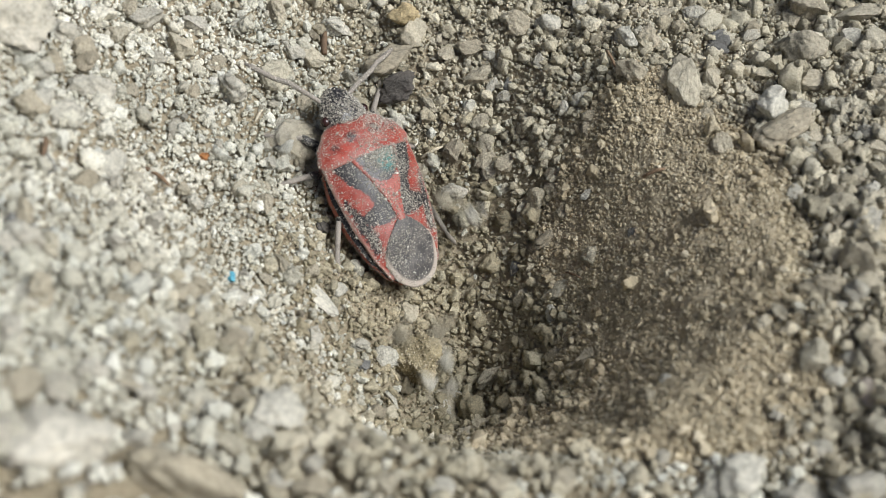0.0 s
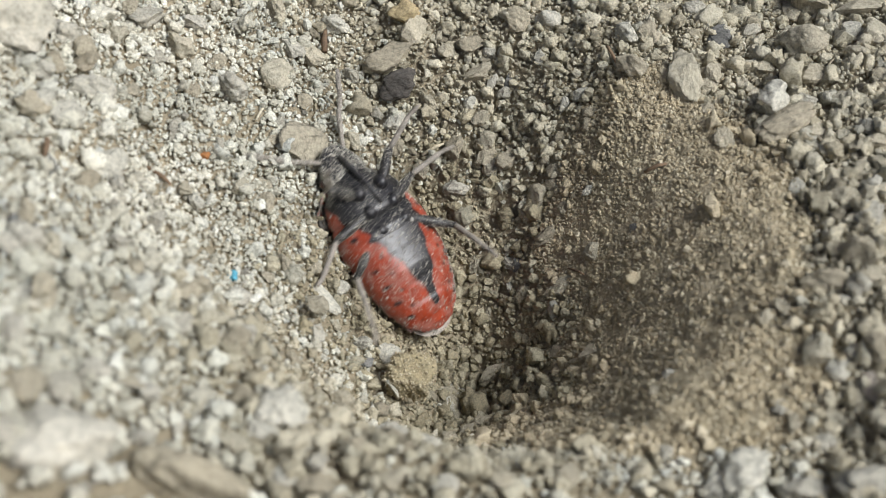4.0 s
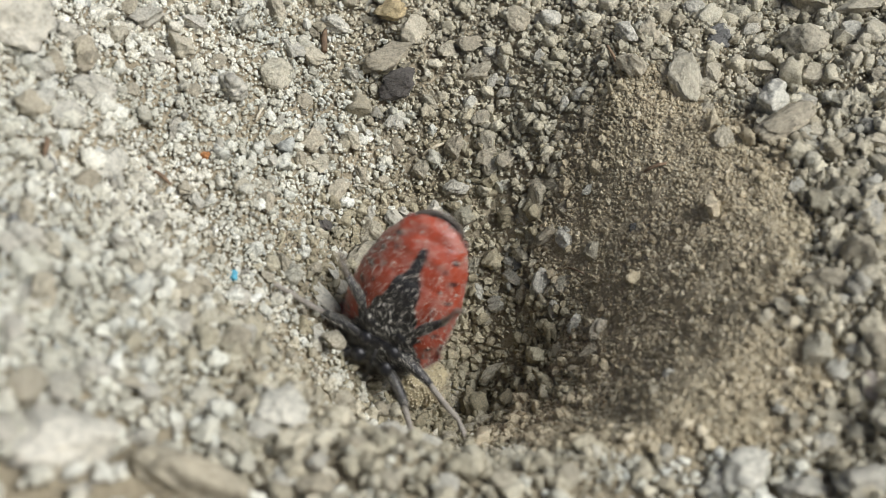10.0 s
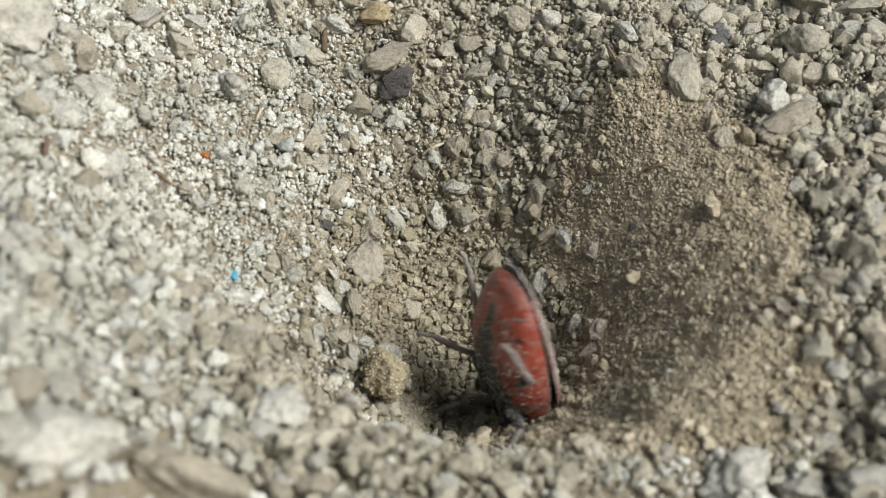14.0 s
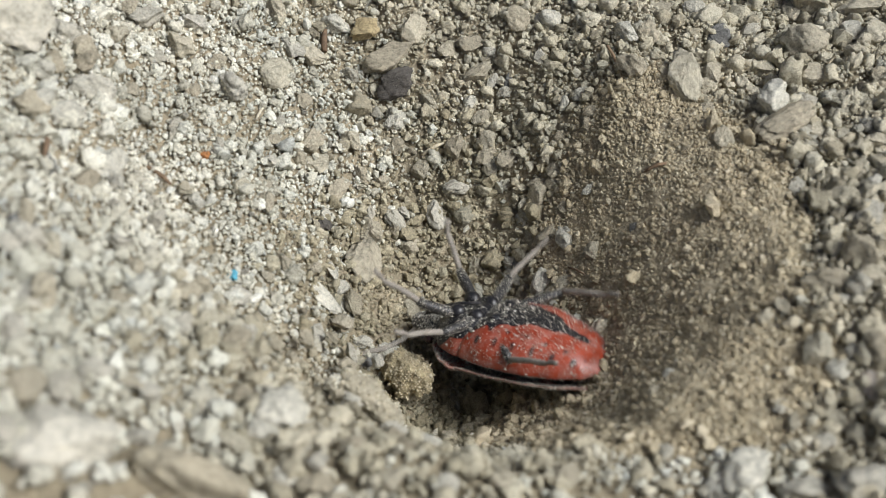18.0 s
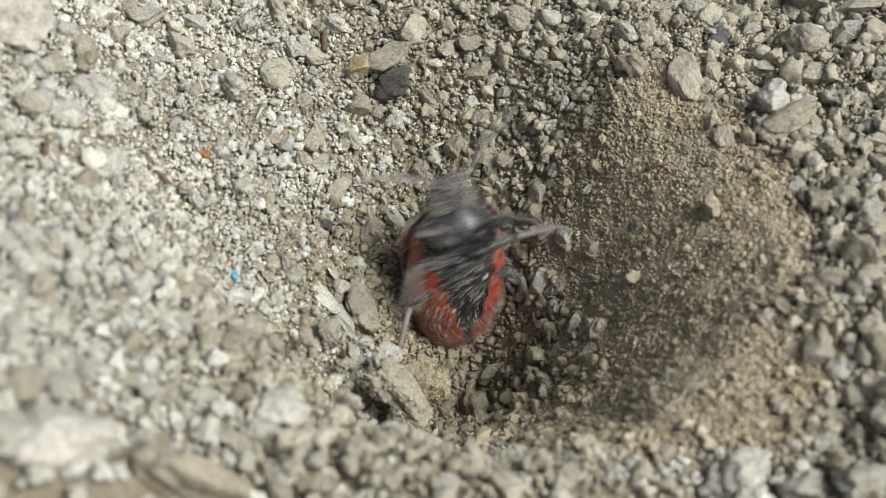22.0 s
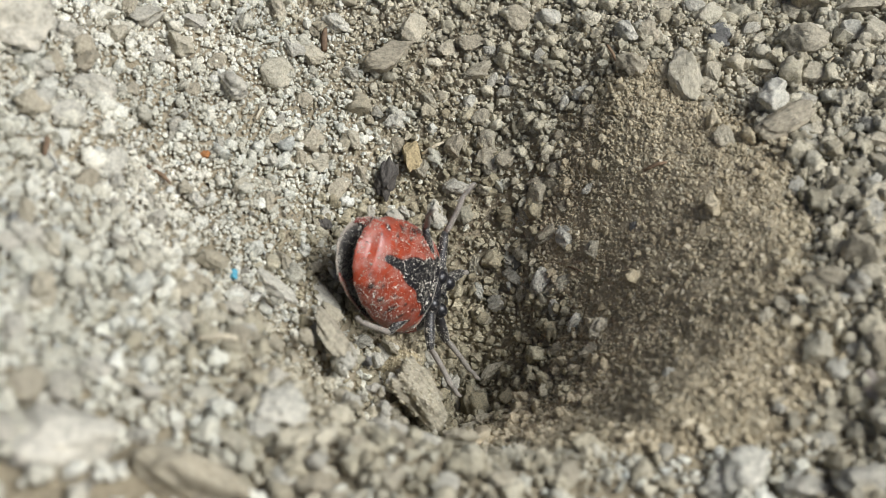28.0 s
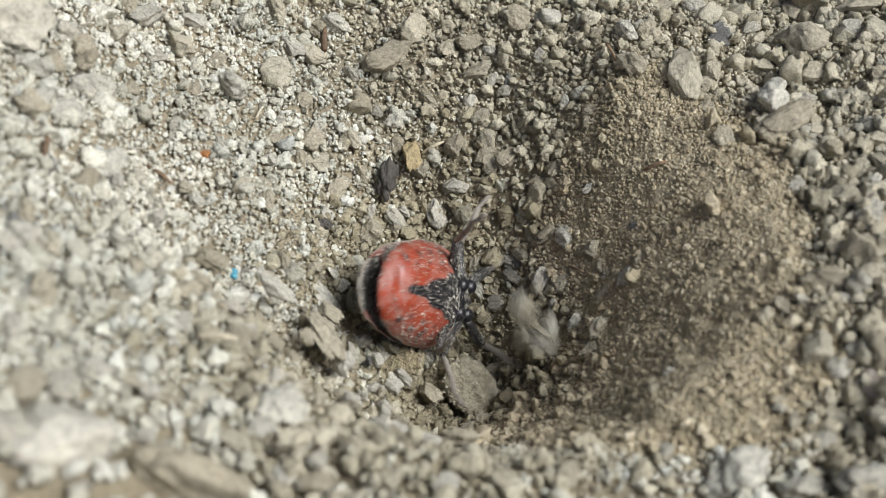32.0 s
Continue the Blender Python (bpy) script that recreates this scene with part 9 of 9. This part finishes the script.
    walk(thrown_ja, [
        (0, spot_at(-0.64, -0.07, -12.13, 9.4, 44.0, 11.3)),
        (24.8, spot_at(-0.64, -0.07, -12.13, 9.4, 44.0, 11.3)),
        (24.9, spot_at(-8.05, 3.61, -2.45, 86.6, 1.2, 97.4)),
        (25.0, spot_at(-8.72, 0.09, -0.88, 107.3, -23.6, 125.8)),
        (25.1, spot_at(-9.47, -2.25, -0.24, 155.7, -24.6, 151.6)),
        (25.25, spot_at(-10.13, -2.62, -0.83, 160.5, -29.3, 154.2)),
        (32, spot_at(-10.13, -2.62, -0.83, 160.5, -29.3, 154.2)),
    ])
    walk(thrown_jb, [
        (0, spot_at(-0.81, -0.33, -12.04, 42.6, -16.4, 103.6)),
        (24.8, spot_at(-0.81, -0.33, -12.04, 42.6, -16.4, 103.6)),
        (24.9, spot_at(-7.46, 4.17, -3.29, 66.1, -37.8, 131.7)),
        (25.0, spot_at(-8.99, -0.74, -1.00, 83.3, -33.2, 173.5)),
        (25.1, spot_at(-10.20, -5.01, 1.10, 119.3, -14.0, -146.1)),
        (25.25, spot_at(-11.29, -5.76, 0.63, 127.9, -25.5, -97.1)),
        (32, spot_at(-11.29, -5.76, 0.63, 127.9, -25.5, -97.1)),
    ])
    walk(thrown_jc, [
        (0, spot_at(-0.74, -0.23, -12.09, 23.6, -39.6, 143.3)),
        (24.8, spot_at(-0.74, -0.23, -12.09, 23.6, -39.6, 143.3)),
        (24.9, spot_at(-7.91, 3.66, -2.82, 40.0, -48.9, -172.9)),
        (25.0, spot_at(-8.91, -0.27, -1.16, 46.4, -0.5, -97.9)),
        (25.1, spot_at(-9.72, -3.86, 0.48, 81.6, 15.1, -32.7)),
        (25.25, spot_at(-10.50, -4.59, 0.11, 116.2, 7.0, -34.4)),
        (32, spot_at(-10.50, -4.59, 0.11, 116.2, 7.0, -34.4)),
    ])
    walk(thrown_ka, [
        (0, spot_at(0.04, 0.43, -12.48, 16.8, -32.4, 15.5)),
        (25.0, spot_at(0.04, 0.43, -12.48, 16.8, -32.4, 15.5)),
        (25.1, spot_at(-1.81, 3.72, -7.21, 64.8, -35.1, 77.3)),
        (25.2, spot_at(-1.05, 1.46, -8.20, 72.7, -40.5, 137.4)),
        (25.3, spot_at(-0.31, -0.20, -9.79, 125.2, -20.5, 173.8)),
        (25.45, spot_at(0.18, -0.46, -11.68, 156.9, 21.8, -156.9)),
        (32, spot_at(0.18, -0.46, -11.68, 156.9, 21.8, -156.9)),
    ])
    walk(thrown_kb, [
        (0, spot_at(-0.69, 0.03, -12.04, 31.5, -21.5, 116.6)),
        (25.0, spot_at(-0.69, 0.03, -12.04, 31.5, -21.5, 116.6)),
        (25.1, spot_at(-3.17, 1.78, -7.24, 53.4, -50.3, 146.3)),
        (25.2, spot_at(-2.72, -0.47, -6.38, 72.4, -51.4, -169.3)),
        (25.3, spot_at(-2.35, -1.02, -7.36, 80.6, -36.7, -123.0)),
        (25.45, spot_at(-2.16, 0.18, -9.76, 104.1, 17.9, -71.7)),
        (32, spot_at(-2.16, 0.18, -9.76, 104.1, 17.9, -71.7)),
    ])
    walk(thrown_kc, [
        (0, spot_at(-0.35, -0.16, -12.37, 6.8, -22.3, 165.2)),
        (25.0, spot_at(-0.35, -0.16, -12.37, 6.8, -22.3, 165.2)),
        (25.1, spot_at(-2.70, 1.45, -7.78, -5.4, -18.4, -118.2)),
        (25.2, spot_at(-1.92, -2.21, -6.85, 37.9, 11.6, -55.6)),
        (25.3, spot_at(-1.28, -10.22, 0.06, 81.3, 2.3, -10.9)),
        (25.45, spot_at(-0.88, -8.18, -4.33, 107.4, 3.0, -2.7)),
        (32, spot_at(-0.88, -8.18, -4.33, 107.4, 3.0, -2.7)),
    ])
    walk(thrown_kd, [
        (0, spot_at(-0.47, -0.02, -12.22, 19.4, 8.5, 53.6)),
        (25.0, spot_at(-0.47, -0.02, -12.22, 19.4, 8.5, 53.6)),
        (25.1, spot_at(-2.95, 1.76, -7.97, 78.1, -36.2, 110.6)),
        (25.2, spot_at(-2.22, -0.17, -7.78, 111.3, -40.3, 135.9)),
        (25.3, spot_at(-1.53, -0.77, -9.08, 137.1, -46.4, 154.8)),
        (25.45, spot_at(-1.10, -0.24, -10.97, 127.9, -40.9, -158.1)),
        (32, spot_at(-1.10, -0.24, -10.97, 127.9, -40.9, -158.1)),
    ])
    walk(thrown_ke, [
        (0, spot_at(-0.09, 0.01, -12.41, -8.3, -3.7, 116.9)),
        (25.0, spot_at(-0.09, 0.01, -12.41, -8.3, -3.7, 116.9)),
        (25.1, spot_at(-2.09, 1.67, -8.84, 21.1, -40.5, 179.1)),
        (25.2, spot_at(-1.33, 0.04, -8.70, 64.6, -43.0, -158.8)),
        (25.3, spot_at(-0.58, -0.37, -9.96, 92.8, -25.8, -129.0)),
        (25.45, spot_at(-0.09, 0.25, -11.82, 144.6, 25.3, -122.3)),
        (32, spot_at(-0.09, 0.25, -11.82, 144.6, 25.3, -122.3)),
    ])
    walk(thrown_la, [
        (0, spot_at(-0.35, -0.18, -12.39, -1.5, 24.2, 0.8)),
        (29.8, spot_at(-0.35, -0.18, -12.39, -1.5, 24.2, 0.8)),
        (29.9, spot_at(2.12, -0.77, -8.03, 5.5, -43.2, 49.6)),
        (30.0, spot_at(3.01, -2.04, -5.34, 32.3, -19.7, 58.8)),
        (30.1, spot_at(4.06, -1.65, -4.60, 70.1, 5.2, 90.4)),
        (30.25, spot_at(4.94, -0.06, -5.62, 139.5, 49.4, 171.9)),
        (32, spot_at(4.94, -0.06, -5.62, 139.5, 49.4, 171.9)),
    ])
    walk(thrown_lb, [
        (0, spot_at(-0.92, -0.40, -11.97, 43.8, -14.9, 99.8)),
        (29.8, spot_at(-0.92, -0.40, -11.97, 43.8, -14.9, 99.8)),
        (29.9, spot_at(-0.67, 1.35, -10.15, 41.8, -40.0, 110.0)),
        (30.0, spot_at(1.99, 0.62, -7.76, 27.6, 14.6, 120.6)),
        (30.1, spot_at(4.41, -0.33, -5.25, 126.0, 50.7, -158.8)),
        (30.25, spot_at(5.90, -0.19, -4.55, 160.4, 37.8, -139.5)),
        (32, spot_at(5.90, -0.19, -4.55, 160.4, 37.8, -139.5)),
    ])
    walk(thrown_lc, [
        (0, spot_at(-0.38, 0.02, -12.25, 0.8, -14.5, 145.9)),
        (29.8, spot_at(-0.38, 0.02, -12.25, 0.8, -14.5, 145.9)),
        (29.9, spot_at(2.07, 0.95, -8.28, 7.8, 46.6, 161.3)),
        (30.0, spot_at(3.14, 0.37, -6.32, 108.1, 48.4, -129.4)),
        (30.1, spot_at(4.26, 0.53, -5.24, 158.1, 36.0, -110.9)),
        (30.25, spot_at(5.04, 1.32, -5.30, 178.8, 23.4, -97.8)),
        (32, spot_at(5.04, 1.32, -5.30, 178.8, 23.4, -97.8)),
    ])
    walk(thrown_ld, [
        (0, spot_at(-0.49, 0.00, -12.20, 12.4, 15.1, 23.5)),
        (29.8, spot_at(-0.49, 0.00, -12.20, 12.4, 15.1, 23.5)),
        (29.9, spot_at(1.52, 1.58, -8.50, 6.9, -45.2, 69.0)),
        (30.0, spot_at(2.91, 0.44, -6.32, 27.7, -16.8, 94.3)),
        (30.1, spot_at(4.31, 0.08, -5.06, 77.4, 36.2, 133.5)),
        (30.25, spot_at(5.29, 0.78, -5.27, 140.0, 46.2, -172.7)),
        (32, spot_at(5.29, 0.78, -5.27, 140.0, 46.2, -172.7)),
    ])
    walk(thrown_le, [
        (0, spot_at(-0.36, 0.30, -12.47, 8.8, -17.2, 95.8)),
        (29.8, spot_at(-0.36, 0.30, -12.47, 8.8, -17.2, 95.8)),
        (29.9, spot_at(1.05, 2.04, -8.97, -10.9, -5.6, 117.9)),
        (30.0, spot_at(3.19, 0.75, -6.22, 54.9, 49.3, 169.6)),
        (30.1, spot_at(5.21, -0.01, -4.16, 150.5, 38.3, -128.8)),
        (30.25, spot_at(6.53, 0.39, -3.83, 174.8, 33.2, -110.5)),
        (32, spot_at(6.53, 0.39, -3.83, 174.8, 33.2, -110.5)),
    ])
    walk(thrown_lf, [
        (0, spot_at(0.05, 0.40, -12.44, -34.6, 9.6, 145.6)),
        (29.8, spot_at(0.05, 0.40, -12.44, -34.6, 9.6, 145.6)),
        (29.9, spot_at(1.73, 2.16, -8.13, 24.2, 53.5, -169.9)),
        (30.0, spot_at(4.07, 0.61, -5.37, 117.5, 38.1, -114.0)),
        (30.1, spot_at(6.25, -0.40, -3.27, 162.9, 0.2, -82.5)),
        (30.25, spot_at(7.69, -0.13, -2.94, -173.8, -25.0, -51.7)),
        (32, spot_at(7.69, -0.13, -2.94, -173.8, -25.0, -51.7)),
    ])
    walk(thrown_ma, [
        (0, spot_at(-0.62, -0.30, -12.22, 37.7, 15.6, 70.4)),
        (31.8, spot_at(-0.62, -0.30, -12.22, 37.7, 15.6, 70.4)),
        (31.9, spot_at(0.73, 1.65, -9.14, 4.8, -35.7, 86.2)),
        (32.0, spot_at(2.53, -1.23, -6.71, 30.7, 16.8, 105.4)),
    ])
    walk(thrown_mb, [
        (0, spot_at(-1.03, -0.24, -11.81, 32.0, -32.4, 126.1)),
        (31.8, spot_at(-1.03, -0.24, -11.81, 32.0, -32.4, 126.1)),
        (31.9, spot_at(0.79, 2.97, -8.03, -4.6, 7.7, 145.5)),
        (32.0, spot_at(1.70, 1.03, -7.08, 71.1, 53.5, -169.0)),
    ])
    walk(thrown_mc, [
        (0, spot_at(-1.03, -0.61, -11.90, -5.1, -45.0, -177.9)),
        (31.8, spot_at(-1.03, -0.61, -11.90, -5.1, -45.0, -177.9)),
        (31.9, spot_at(0.54, 1.69, -9.67, 34.2, 46.9, -143.6)),
        (32.0, spot_at(1.72, -0.10, -8.35, 124.5, 32.0, -105.9)),
    ])
    walk(thrown_md, [
        (0, spot_at(-0.66, -0.38, -12.23, 40.0, -6.0, 95.6)),
        (31.8, spot_at(-0.66, -0.38, -12.23, 40.0, -6.0, 95.6)),
        (31.9, spot_at(0.72, 1.66, -8.99, -3.1, -24.2, 102.6)),
        (32.0, spot_at(2.40, -1.92, -6.42, 94.2, 44.7, -178.8)),
    ])
    walk(thrown_me, [
        (0, spot_at(-0.93, -0.28, -11.92, 25.9, -38.7, 137.9)),
        (31.8, spot_at(-0.93, -0.28, -11.92, 25.9, -38.7, 137.9)),
        (31.9, spot_at(-0.01, 2.40, -8.53, -2.9, 7.5, 175.8)),
        (32.0, spot_at(1.88, -0.02, -6.64, 109.2, 46.4, -129.7)),
    ])
    walk(thrown_mf, [
        (0, spot_at(-0.54, -0.20, -12.27, 13.6, 34.4, 24.2)),
        (31.8, spot_at(-0.54, -0.20, -12.27, 13.6, 34.4, 24.2)),
        (31.9, spot_at(1.71, 1.52, -8.21, 7.2, -46.6, 65.9)),
        (32.0, spot_at(2.74, -0.94, -6.71, 29.4, -20.0, 81.6)),
    ])
    walk(thrown_mg, [
        (0, spot_at(-0.71, 0.08, -12.05, 37.2, -21.5, 111.5)),
        (31.8, spot_at(-0.71, 0.08, -12.05, 37.2, -21.5, 111.5)),
        (31.9, spot_at(1.74, 2.82, -7.33, -14.2, -10.4, 111.5)),
        (32.0, spot_at(2.43, 1.14, -6.47, 42.2, 43.8, 155.9)),
    ])
    for n, (ob, kind, side, k) in enumerate(limbs):
        rs = np.random.RandomState(200 + n)
        rows = []
        for step in range(0, 161):
            t = step * 0.2
            strong = 1.0 if 0.6 < t < 5 or 9.1 < t < 22.4 or t > 25.2 else 0.45
            reach = {"antenna": 12, "leg": 17, "shin": 20}[kind] * strong
            wave, lift = reach * rs.uniform(-1, 1), reach * rs.uniform(-1, 1)
            upright = t < 0.6 or 4.3 < t < 9.1 or 10.1 < t < 13 or 22.1 < t < 25.2
            lift += {"leg": 18, "shin": 8}.get(kind, 0) * (1 if upright else -0.5)
            rows.append((t, limb_pose(kind, side, k, wave, lift)))
        walk(ob, rows)
    for ob in wings:
        walk(ob, [(0.0, wing_pose(0)), (16.0, wing_pose(0)), (16.5, wing_pose(3)), (18.2, wing_pose(3)), (19.0, wing_pose(0)), (25.2, wing_pose(0)),
                  (25.6, wing_pose(3)), (27.5, wing_pose(4.5)), (32.0, wing_pose(5))])


motions()
